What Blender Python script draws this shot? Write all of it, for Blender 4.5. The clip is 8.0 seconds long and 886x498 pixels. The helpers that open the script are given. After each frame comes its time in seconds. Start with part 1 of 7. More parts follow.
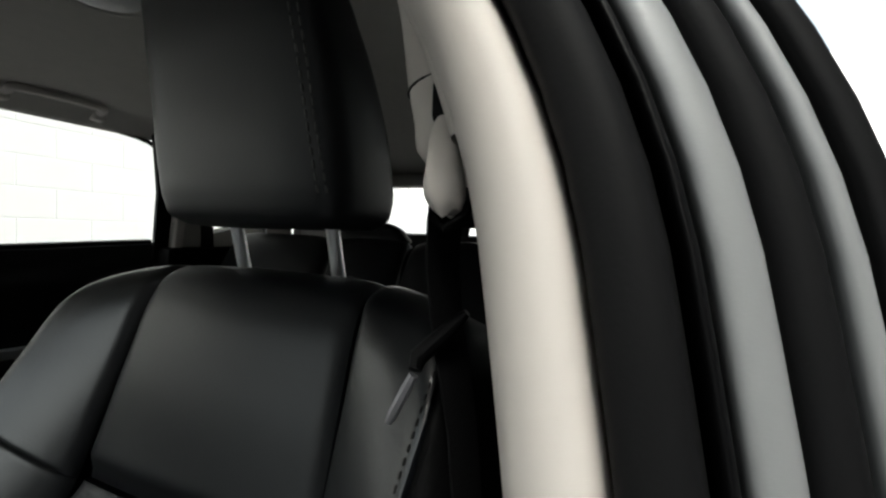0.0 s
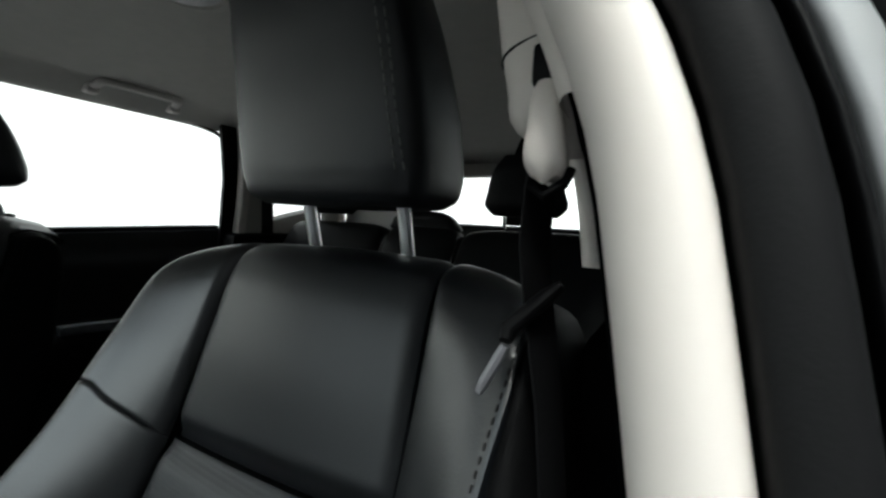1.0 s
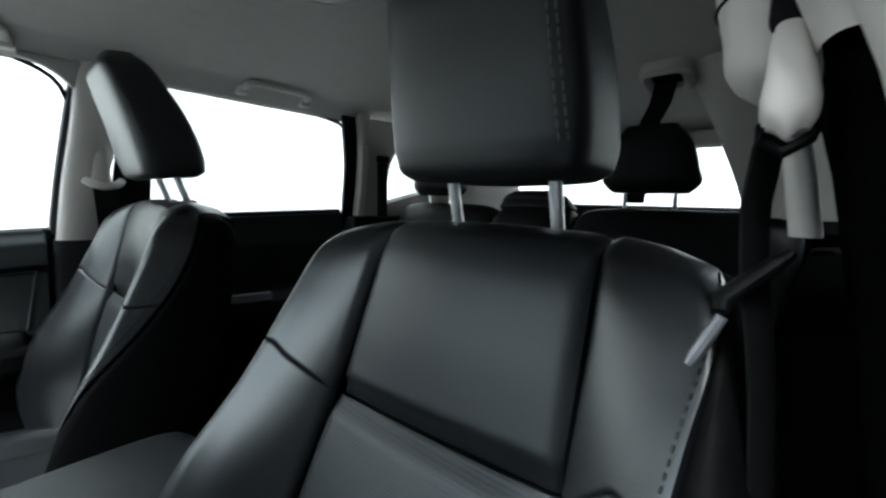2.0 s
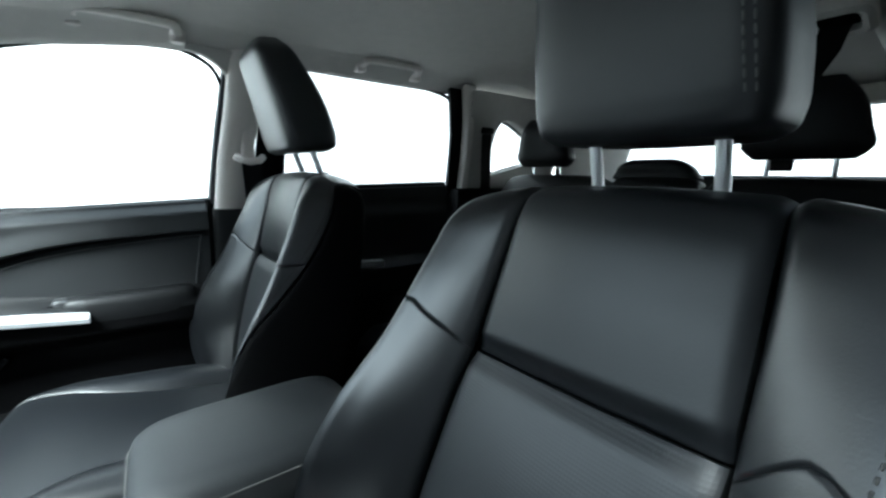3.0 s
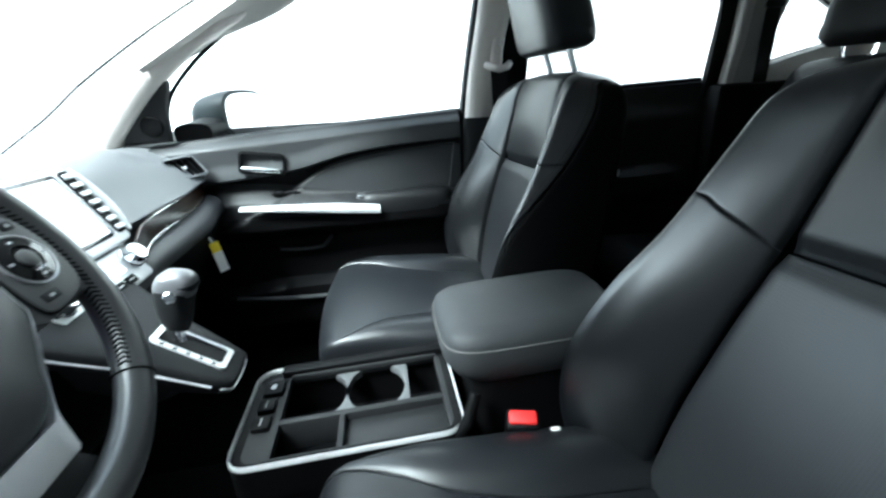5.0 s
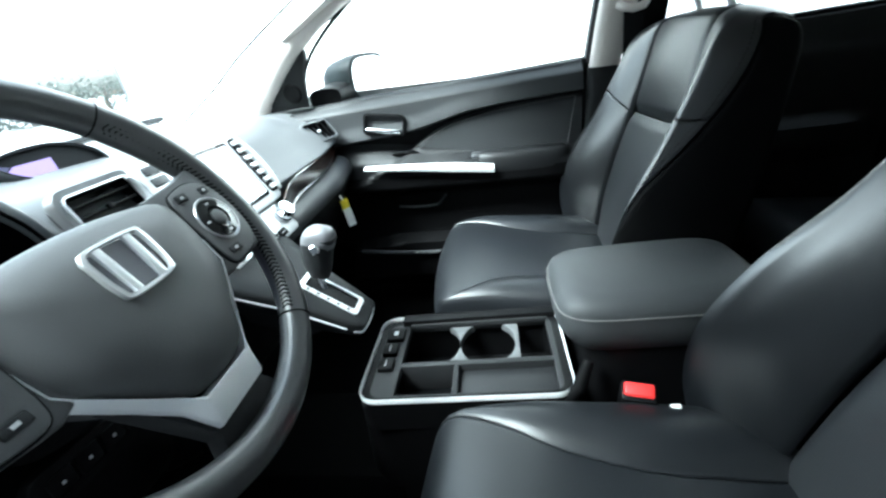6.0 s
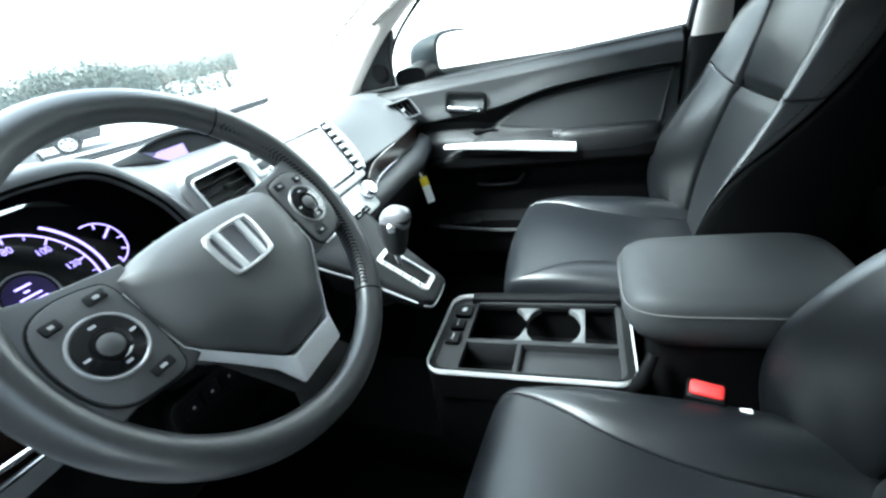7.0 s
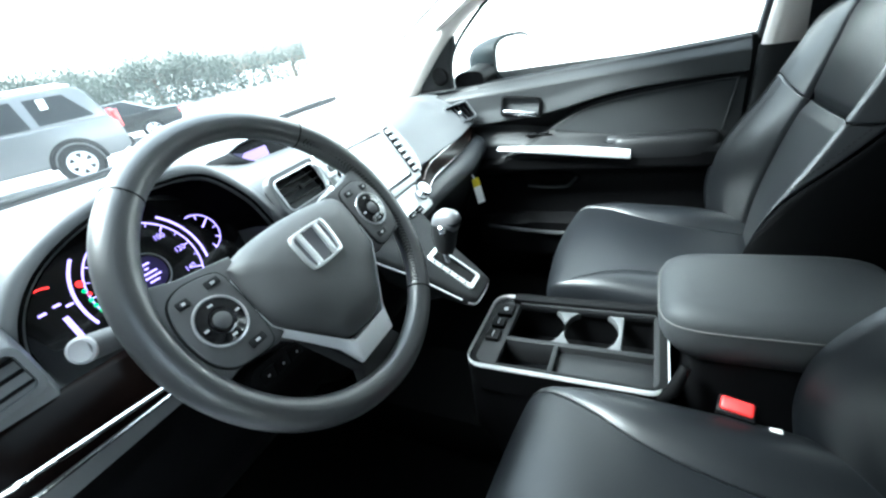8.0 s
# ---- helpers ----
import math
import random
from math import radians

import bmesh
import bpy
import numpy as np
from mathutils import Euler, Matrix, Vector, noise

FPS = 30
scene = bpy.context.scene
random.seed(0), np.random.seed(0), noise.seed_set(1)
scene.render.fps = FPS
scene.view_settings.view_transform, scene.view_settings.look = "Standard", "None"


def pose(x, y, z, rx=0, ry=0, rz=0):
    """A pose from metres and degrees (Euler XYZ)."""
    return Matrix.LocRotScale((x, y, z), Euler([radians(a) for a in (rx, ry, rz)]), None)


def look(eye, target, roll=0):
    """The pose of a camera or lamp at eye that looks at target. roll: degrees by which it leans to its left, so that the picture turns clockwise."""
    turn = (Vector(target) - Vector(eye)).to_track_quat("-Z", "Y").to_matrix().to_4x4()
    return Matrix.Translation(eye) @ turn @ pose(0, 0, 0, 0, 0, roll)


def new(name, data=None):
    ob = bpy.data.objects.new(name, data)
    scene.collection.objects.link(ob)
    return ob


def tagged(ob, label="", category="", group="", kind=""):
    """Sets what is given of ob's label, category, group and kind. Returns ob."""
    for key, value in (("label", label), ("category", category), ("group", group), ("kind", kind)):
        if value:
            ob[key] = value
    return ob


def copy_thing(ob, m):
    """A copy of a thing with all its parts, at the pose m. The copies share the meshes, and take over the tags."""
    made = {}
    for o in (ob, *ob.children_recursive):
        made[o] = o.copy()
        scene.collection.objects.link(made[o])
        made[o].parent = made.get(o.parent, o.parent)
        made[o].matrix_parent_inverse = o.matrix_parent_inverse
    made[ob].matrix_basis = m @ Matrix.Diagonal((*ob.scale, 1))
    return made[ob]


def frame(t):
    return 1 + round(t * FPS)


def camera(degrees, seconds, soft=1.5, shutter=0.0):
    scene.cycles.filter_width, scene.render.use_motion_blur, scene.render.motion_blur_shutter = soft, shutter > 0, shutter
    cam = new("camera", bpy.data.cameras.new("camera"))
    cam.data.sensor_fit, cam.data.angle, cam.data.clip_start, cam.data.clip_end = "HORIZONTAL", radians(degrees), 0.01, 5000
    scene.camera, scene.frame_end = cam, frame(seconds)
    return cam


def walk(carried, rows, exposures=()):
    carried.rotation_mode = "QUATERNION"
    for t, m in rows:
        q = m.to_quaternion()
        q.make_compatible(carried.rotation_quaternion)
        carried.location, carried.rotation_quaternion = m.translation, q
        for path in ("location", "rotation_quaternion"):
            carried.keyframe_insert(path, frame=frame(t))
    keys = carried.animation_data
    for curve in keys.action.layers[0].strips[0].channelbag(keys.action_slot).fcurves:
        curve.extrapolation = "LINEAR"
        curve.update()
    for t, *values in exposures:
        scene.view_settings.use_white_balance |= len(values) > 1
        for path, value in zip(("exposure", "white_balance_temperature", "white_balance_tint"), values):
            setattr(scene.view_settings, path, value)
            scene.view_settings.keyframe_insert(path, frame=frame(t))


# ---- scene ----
cam = camera(93.7, 8.0, soft=2.4, shutter=0.3)
PATH = [
    (0, (0.683, 0.306, 1.209), (-0.122, 2.135, 1.131), 2.2),
    (0.5, (0.679, 0.303, 1.202), (-0.177, 2.107, 1.093), 2.9),
    (1, (0.66, 0.296, 1.196), (-0.325, 2.033, 1.074), 2.9),
    (1.5, (0.639, 0.281, 1.191), (-0.533, 1.894, 1.033), 2.7),
    (2, (0.619, 0.261, 1.186), (-0.717, 1.732, 0.965), 1.7),
    (3.5, (0.582, 0.185, 1.168), (-1.115, 1.161, 0.76), 0.9),
    (4, (0.579, 0.158, 1.162), (-1.202, 0.932, 0.68), 0.0),
    (4.5, (0.58, 0.129, 1.153), (-1.259, 0.635, 0.551), -1.5),
    (5, (0.587, 0.101, 1.15), (-1.265, 0.361, 0.443), -3.1),
    (5.2, (0.595, 0.086, 1.153), (-1.244, 0.257, 0.385), -3.9),
    (6.3, (0.589, 0.089, 1.167), (-1.168, -0.314, 0.301), -8.5),
    (6.5, (0.594, 0.101, 1.172), (-1.137, -0.371, 0.289), -9.0),
    (7, (0.604, 0.115, 1.188), (-1.048, -0.537, 0.268), -10.7),
    (7.5, (0.62, 0.128, 1.205), (-0.952, -0.695, 0.283), -11.1),
    (8, (0.64, 0.139, 1.227), (-0.912, -0.73, 0.314), -10.8),
]
EXPOSURES = [(0.0, 1.64, 6500, 3), (0.5, 1.90, 6350, 2), (1.0, 2.16, 6150, 0), (1.5, 2.38, 6000, -1), (2.0, 2.68, 5750, -2), (3.5, 2.98, 5500, -5), (5.0, 3.24, 5520, -5), (6.5, 3.66, 5520, -6), (8.0, 3.74, 5520, -6)]
walk(cam, [(t, look(eye, target, roll)) for t, eye, target, roll in PATH], EXPOSURES)

# ---- daylight: overcast lot ----
world = bpy.data.worlds.new("overcast_sky")
scene.world = world
world.use_nodes = True
wn = world.node_tree.nodes
sky = wn.new("ShaderNodeTexSky")
sky.sky_type, sky.sun_disc = "NISHITA", False
sky.sun_elevation, sky.sun_rotation = radians(51), radians(146)
sky.air_density, sky.dust_density, sky.ozone_density = 1.0, 6.0, 1.0
wn["Background"].inputs["Strength"].default_value = 0.15
pale = wn.new("ShaderNodeHueSaturation")
pale.inputs["Saturation"].default_value = 0.35
world.node_tree.links.new(sky.outputs[0], pale.inputs["Color"])
world.node_tree.links.new(pale.outputs[0], wn["Background"].inputs["Color"])
sun = new("sun", bpy.data.lights.new("sun", "SUN"))
sun.data.energy, sun.data.angle, sun.data.color = 1.8, radians(25), (1.0, 0.97, 0.93)
sun.matrix_world = look((4.0, -6.0, 9.0), (0, 0, 0))


# ---- mesh helpers ----
def smooth_by_angle(me, deg=40):
    me.polygons.foreach_set("use_smooth", [True] * len(me.polygons))
    me.set_sharp_from_angle(angle=radians(deg))


def part(name, bm, mat, parent=None, label="", deg=40):
    """One mesh object from a bmesh, under a thing or a part."""
    me = bpy.data.meshes.new(name)
    bm.normal_update()
    bm.to_mesh(me)
    bm.free()
    me.materials.append(mat)
    smooth_by_angle(me, deg)
    ob = new(name, me)
    if parent is not None:
        ob.parent = parent
    if label:
        ob["label"] = label
    return ob


def thing(name, label, category, group="", kind="", at=(0, 0, 0)):
    ob = new(name)
    ob.empty_display_size = 0.05
    ob.location = at
    return tagged(ob, label, category, group, kind)


def curve(rows):
    """A smooth function through rows of (t, a, b, ...)."""
    rows = np.array(rows, float)
    t, p = rows[:, 0], rows[:, 1:]
    m = np.gradient(p, t, axis=0) if len(t) > 2 else np.repeat((p[1:] - p[:-1]) / (t[1] - t[0]), 2, 0)

    def f(x):
        x = min(max(x, t[0]), t[-1])
        i = min(int(np.searchsorted(t, x, "right")) - 1, len(t) - 2)
        h = t[i + 1] - t[i]
        s = (x - t[i]) / h
        return ((2 * s**3 - 3 * s**2 + 1) * p[i] + (s**3 - 2 * s**2 + s) * h * m[i]
                + (3 * s**2 - 2 * s**3) * p[i + 1] + (s**3 - s**2) * h * m[i + 1])
    return f


def add_grid(bm, g, flip=False, close_u=False, close_v=False):
    nu, nv = g.shape[:2]
    vs = [[bm.verts.new(g[i, j]) for j in range(nv)] for i in range(nu)]
    for i in range(nu if close_u else nu - 1):
        for j in range(nv if close_v else nv - 1):
            q = [vs[i][j], vs[(i + 1) % nu][j], vs[(i + 1) % nu][(j + 1) % nv], vs[i][(j + 1) % nv]]
            try:
                bm.faces.new(q[::-1] if flip else q)
            except ValueError:
                pass
    return vs


def padded(bm, f, nu=22, nv=28, groove=0.007, width=0.016, puff=0.0, edges=(1, 1, 1, 1), flip=False, skirt=0.02):
    """A stuffed panel: the surface f(u, v), rolled down towards the seams at its edges (u0, u1, v0, v1); groove and width may differ by edge."""
    grooves = groove if isinstance(groove, tuple) else (groove,) * 4
    widths = width if isinstance(width, tuple) else (width,) * 4

    def space(n):
        x = np.linspace(0, 1, n)
        x = x - 0.07 * np.sin(2 * math.pi * x)
        return np.sort(np.concatenate([x, (0.005, 0.012, 0.988, 0.995)]))
    us, vs = space(nu), space(nv)
    nu, nv = len(us), len(vs)
    g = np.array([[f(u, v) for v in vs] for u in us], float)
    n = np.cross(np.gradient(g, us, axis=0), np.gradient(g, vs, axis=1))
    n /= np.linalg.norm(n, axis=2, keepdims=True) + 1e-12
    if flip:
        n = -n
    lu = np.concatenate([np.zeros((1, nv)), np.cumsum(np.linalg.norm(np.diff(g, axis=0), axis=2), 0)])
    lv = np.concatenate([np.zeros((nu, 1)), np.cumsum(np.linalg.norm(np.diff(g, axis=1), axis=2), 1)], 1)
    off = np.zeros((nu, nv))
    for on, e, deep, wide in zip(edges, (lu, lu[-1:] - lu, lv, lv[:, -1:] - lv), grooves, widths):
        if on:
            off = np.minimum(off, -deep * (1 - np.clip(e / wide, 0, 1)) ** 2)
    off = off + puff * np.outer(np.sin(math.pi * us), np.sin(math.pi * vs))
    g = g + n * off[..., None]
    g = np.pad(g, ((1, 1), (1, 1), (0, 0)), mode="edge")
    n = np.pad(n, ((1, 1), (1, 1), (0, 0)), mode="edge")
    g[0], g[-1] = g[0] - n[0] * skirt, g[-1] - n[-1] * skirt
    g[1:-1, 0] -= n[1:-1, 0] * skirt
    g[1:-1, -1] -= n[1:-1, -1] * skirt
    add_grid(bm, g, flip)
    return bm


def ring(cx, cy, z, hx, hy, n=32, e=4.0):
    """A rounded rectangle at height z."""
    out = []
    for k in range(n):
        a = 2 * math.pi * k / n
        c, s = math.cos(a), math.sin(a)
        out.append((cx + hx * math.copysign(abs(c) ** (2 / e), c), cy + hy * math.copysign(abs(s) ** (2 / e), s), z))
    return out


def loft(bm, rings, cap=True):
    """Closed rings joined into one skin."""
    vs = [[bm.verts.new(p) for p in r] for r in rings]
    n = len(rings[0])
    for a, b in zip(vs, vs[1:]):
        for k in range(n):
            bm.faces.new((a[k], a[(k + 1) % n], b[(k + 1) % n], b[k]))
    if cap:
        bm.faces.new(vs[0][::-1])
        bm.faces.new(vs[-1])
    return bm


def box(bm, lo, hi, bevel=0.0, seg=2, m=None):
    """A box from corner to corner with rounded edges."""
    b = bmesh.new()
    bmesh.ops.create_cube(b, size=1.0)
    lo, hi = Vector(lo), Vector(hi)
    for v in b.verts:
        v.co = Vector(((lo[i] + hi[i]) / 2 + v.co[i] * (hi[i] - lo[i]) for i in range(3)))
    if bevel:
        bmesh.ops.bevel(b, geom=list(b.edges), offset=bevel, segments=seg, affect="EDGES", profile=0.5)
    if m is not None:
        b.transform(m)
    join(bm, b)
    return bm


def join(bm, other):
    me = bpy.data.meshes.new("joined")
    other.to_mesh(me)
    other.free()
    bm.from_mesh(me)
    bpy.data.meshes.remove(me)


def tube(bm, pts, r, n=12, closed=False, cap=True, squash=1.0):
    """A round bar along points; r a number or one per point."""
    pts = [Vector(p) for p in pts]
    k = len(pts)
    rs = r if isinstance(r, (list, tuple)) else [r] * k
    rings, up = [], None
    for i, p in enumerate(pts):
        a = pts[(i - 1) % k] if closed or i else p
        b = pts[(i + 1) % k] if closed or i < k - 1 else p
        d = (b - a).normalized()
        if up is None:
            up = Vector((0, 0, 1)) if abs(d.z) < 0.9 else Vector((1, 0, 0))
        x = d.cross(up).normalized()
        up = x.cross(d).normalized()
        rings.append([p + x * rs[i] * math.cos(2 * math.pi * j / n) + up * rs[i] * squash * math.sin(2 * math.pi * j / n) for j in range(n)])
    g = np.array([[tuple(q) for q in rg] for rg in rings])
    vs = add_grid(bm, g, False, closed, True)
    if cap and not closed:
        bm.faces.new(vs[0])
        bm.faces.new(vs[-1][::-1])
    return bm


def sweep(bm, pts, section, up=(0, 0, 1)):
    """A section of (side, up) points carried along a line."""
    pts = [Vector(p) for p in pts]
    rows = []
    for i, p in enumerate(pts):
        d = (pts[min(i + 1, len(pts) - 1)] - pts[max(i - 1, 0)]).normalized()
        x = d.cross(Vector(up)).normalized()
        y = x.cross(d)
        rows.append([tuple(p + x * a + y * b) for a, b in section])
    vs = add_grid(bm, np.array(rows), False, False, True)
    bm.faces.new(vs[0])
    bm.faces.new(vs[-1][::-1])
    return bm


def lathe(bm, profile, n=28, m=None):
    """A turned shape: profile of (radius, height) about z."""
    g = np.array([[(r * math.cos(2 * math.pi * k / n), r * math.sin(2 * math.pi * k / n), z) for k in range(n)] for r, z in profile])
    b = bmesh.new()
    vs = add_grid(b, g, True, False, True)
    for row, rev in ((vs[0], False), (vs[-1], True)):
        if profile[0 if not rev else -1][0] > 1e-5:
            b.faces.new(row if not rev else row[::-1])
    bmesh.ops.remove_doubles(b, verts=b.verts, dist=1e-6)
    bmesh.ops.recalc_face_normals(b, faces=b.faces)
    if m is not None:
        b.transform(m)
    join(bm, b)
    return bm


def slab(bm, outline, thick, m=None, bevel=0.0):
    """A flat plate of an (x, y) outline, thick along z."""
    b = bmesh.new()
    top = [b.verts.new((x, y, thick)) for x, y in outline]
    low = [b.verts.new((x, y, 0)) for x, y in outline]
    b.faces.new(top)
    b.faces.new(low[::-1])
    n = len(outline)
    for k in range(n):
        b.faces.new((low[k], low[(k + 1) % n], top[(k + 1) % n], top[k]))
    bmesh.ops.recalc_face_normals(b, faces=b.faces)
    if bevel:
        e = [e for e in b.edges if all(abs(v.co.z - thick) < 1e-7 for v in e.verts)]
        bmesh.ops.bevel(b, geom=e, offset=bevel, segments=2, affect="EDGES", profile=0.5)
    if m is not None:
        b.transform(m)
    join(bm, b)
    return bm


def round_rect(w, h, r, n=5):
    out = []
    for cx, cy, a0 in ((w / 2 - r, h / 2 - r, 0), (-w / 2 + r, h / 2 - r, 90), (-w / 2 + r, -h / 2 + r, 180), (w / 2 - r, -h / 2 + r, 270)):
        for k in range(n + 1):
            a = radians(a0 + 90 * k / n)
            out.append((cx + r * math.cos(a), cy + r * math.sin(a)))
    return out


def disc(r, n=32):
    return [(r * math.cos(2 * math.pi * k / n), r * math.sin(2 * math.pi * k / n)) for k in range(n)]


def axes(o, x, y, z):
    """A matrix from an origin and three axes."""
    return Matrix(((x[0], y[0], z[0], o[0]), (x[1], y[1], z[1], o[1]), (x[2], y[2], z[2], o[2]), (0, 0, 0, 1)))


def facing(o, normal, up=(0, 0, 1), roll=0):
    """A matrix that lays a plate's face along normal, its y upward."""
    z = Vector(normal).normalized()
    x = Vector(up).cross(z).normalized()
    y = z.cross(x)
    return axes(o, x, y, z) @ Matrix.Rotation(radians(roll), 4, "Z")


# ---- materials ----
def material(name, color, rough=0.5, metal=0.0, spec=0.5, grain=0.0, scale=300.0, vary=0.0, vary_scale=6.0, rough_vary=0.0, coat=0.0, kind="noise", glow=None):
    mat = bpy.data.materials.new(name)
    mat.use_nodes = True
    nt = mat.node_tree
    bsdf = nt.nodes["Principled BSDF"]
    bsdf.inputs["Base Color"].default_value = (*color, 1)
    bsdf.inputs["Roughness"].default_value = rough
    bsdf.inputs["Metallic"].default_value = metal
    bsdf.inputs["Specular IOR Level"].default_value = spec
    bsdf.inputs["Coat Weight"].default_value = coat
    if glow:
        bsdf.inputs["Emission Color"].default_value = (*glow[0], 1)
        bsdf.inputs["Emission Strength"].default_value = glow[1]
    co = nt.nodes.new("ShaderNodeTexCoord")
    if grain:
        if kind == "perforated":
            tex = nt.nodes.new("ShaderNodeTexVoronoi")
            tex.inputs["Scale"].default_value = scale
            tex.inputs["Randomness"].default_value = 0.0
            out = tex.outputs["Distance"]
        else:
            tex = nt.nodes.new("ShaderNodeTexNoise")
            tex.inputs["Scale"].default_value = scale
            tex.inputs["Detail"].default_value = 4
            out = tex.outputs["Fac"]
        bump = nt.nodes.new("ShaderNodeBump")
        bump.inputs["Strength"].default_value = grain
        bump.inputs["Distance"].default_value = 0.0006
        flat = nt.nodes.new("ShaderNodeMapping")
        flat.inputs["Scale"].default_value = (1, 0, 1) if kind == "perforated" else (1, 1, 1)
        nt.links.new(co.outputs["Object"], flat.inputs["Vector"])
        nt.links.new(flat.outputs[0], tex.inputs["Vector"])
        nt.links.new(out, bump.inputs["Height"])
        nt.links.new(bump.outputs[0], bsdf.inputs["Normal"])
    if vary or rough_vary:
        n2 = nt.nodes.new("ShaderNodeTexNoise")
        n2.inputs["Scale"].default_value = vary_scale
        n2.inputs["Detail"].default_value = 5
        nt.links.new(co.outputs["Object"], n2.inputs["Vector"])
        if vary:
            mix = nt.nodes.new("ShaderNodeMix")
            mix.data_type = "RGBA"
            mix.inputs["A"].default_value = (*[c * (1 - vary) for c in color], 1)
            mix.inputs["B"].default_value = (*[min(1, c * (1 + vary)) for c in color], 1)
            nt.links.new(n2.outputs["Fac"], mix.inputs["Factor"])
            nt.links.new(mix.outputs["Result"], bsdf.inputs["Base Color"])
        if rough_vary:
            mr = nt.nodes.new("ShaderNodeMapRange")
            mr.inputs["From Min"].default_value, mr.inputs["From Max"].default_value = 0.3, 0.7
            mr.inputs["To Min"].default_value, mr.inputs["To Max"].default_value = rough - rough_vary, rough + rough_vary
            nt.links.new(n2.outputs["Fac"], mr.inputs["Value"])
            nt.links.new(mr.outputs[0], bsdf.inputs["Roughness"])
    return mat


def clear_glass(name, tint=(0.96, 0.98, 0.97), film=0.0):
    mat = bpy.data.materials.new(name)
    mat.use_nodes = True
    nt = mat.node_tree
    nt.nodes.remove(nt.nodes["Principled BSDF"])
    tr, gl, mix, lw, pw = (nt.nodes.new("ShaderNode" + k) for k in ("BsdfTransparent", "BsdfGlossy", "MixShader", "LayerWeight", "Math"))
    tr.inputs["Color"].default_value = (*tint, 1)
    gl.inputs["Roughness"].default_value = 0.0
    pw.operation = "POWER"
    pw.inputs[1].default_value = 4.0
    pw.use_clamp = True
    nt.links.new(lw.outputs["Facing"], pw.inputs[0])
    half = nt.nodes.new("ShaderNodeMath")
    half.operation = "MULTIPLY_ADD"
    half.inputs[1].default_value, half.inputs[2].default_value = 0.4, 0.03
    nt.links.new(pw.outputs[0], half.inputs[0])
    nt.links.new(half.outputs[0], mix.inputs[0])
    nt.links.new(tr.outputs[0], mix.inputs[1])
    nt.links.new(gl.outputs[0], mix.inputs[2])
    last = mix
    if film:
        # a thin, uneven translucent film that stands in for glare haze on the glass
        haze, add, spots, amount = (nt.nodes.new("ShaderNode" + k) for k in ("BsdfTranslucent", "MixShader", "TexNoise", "Math"))
        haze.inputs["Color"].default_value = (0.8, 0.85, 0.9, 1)
        spots.inputs["Scale"].default_value = 5.0
        amount.operation = "MULTIPLY"
        amount.inputs[1].default_value = 2 * film
        nt.links.new(spots.outputs["Fac"], amount.inputs[0])
        nt.links.new(amount.outputs[0], add.inputs[0])
        nt.links.new(mix.outputs[0], add.inputs[1])
        nt.links.new(haze.outputs[0], add.inputs[2])
        last = add
    nt.links.new(last.outputs[0], nt.nodes["Material Output"].inputs["Surface"])
    return mat


LEATHER = material("black_leather", (0.0036, 0.0043, 0.0055), 0.33, spec=0.80, grain=0.2, scale=420, vary=0.2, vary_scale=9)
PERF = material("perforated_leather", (0.0105, 0.0116, 0.0135), 0.50, spec=0.75, grain=0.30, scale=300, kind="perforated", vary=0.15, vary_scale=9)
SATIN = material("satin_black_leather", (0.0055, 0.0064, 0.0080), 0.42, spec=0.52, grain=0.2, scale=420, vary=0.2, vary_scale=9)
THREAD = material("dark_grey_thread", (0.022, 0.022, 0.022), 0.8, spec=0.2)
PALETHREAD = material("grey_thread", (0.09, 0.088, 0.085), 0.7)
# duller copy of the seat leather, for the shade over the rear bench
REARSKIN = material("shaded_black_leather", (0.0045, 0.005, 0.006), 0.5, spec=0.2, grain=0.22, scale=420, vary=0.2, vary_scale=9)
POST = material("satin_chrome_post", (0.93, 0.94, 0.95), 0.38, metal=0.8, vary=0.03)
JAMB = material("satin_silver_grey_paint", (0.25, 0.255, 0.26), 0.55, metal=0.1, coat=0.15, grain=0.1, scale=900, vary=0.06)
# near-black holds the shade on the backrest sides; also used for wheel seams
SHADE_SEAM_BLACK = material("shade_and_seam_black", (0.0018, 0.0018, 0.002), 0.65, spec=0.06, grain=0.3, scale=500, vary=0.2)
STEEL = material("dull_latch_steel", (0.22, 0.22, 0.24), 0.45, metal=0.8, vary=0.1)
SOFT = material("soft_black_plastic", (0.014, 0.0145, 0.0155), 0.55, spec=0.22, grain=0.35, scale=700, vary=0.15, rough_vary=0.05)
DASH = material("grey_dash_skin", (0.092, 0.095, 0.099), 0.45, spec=0.5, grain=0.4, scale=600, vary=0.12, rough_vary=0.06)
ROLL = material("charcoal_dash_roll", (0.036, 0.0375, 0.040), 0.42, spec=0.45, grain=0.4, scale=600, vary=0.12, rough_vary=0.06)
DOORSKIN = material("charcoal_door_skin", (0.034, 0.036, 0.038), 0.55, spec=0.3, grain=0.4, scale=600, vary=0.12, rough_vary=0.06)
ARMSKIN = material("black_door_arm_skin", (0.0105, 0.011, 0.012), 0.5, spec=0.3, grain=0.35, scale=700, vary=0.15, rough_vary=0.05)
FRAMEGREY = material("satin_frame_grey", (0.030, 0.029, 0.034), 0.35, spec=0.5, vary=0.08)
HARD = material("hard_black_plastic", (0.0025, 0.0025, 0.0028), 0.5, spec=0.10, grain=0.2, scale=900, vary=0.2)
GLOSS = material("gloss_black", (0.008, 0.008, 0.009), 0.12, spec=0.5, coat=0.4)
RUBBER = material("black_rubber", (0.007, 0.007, 0.0075), 0.65, spec=0.10, grain=0.2, scale=500, vary=0.2)
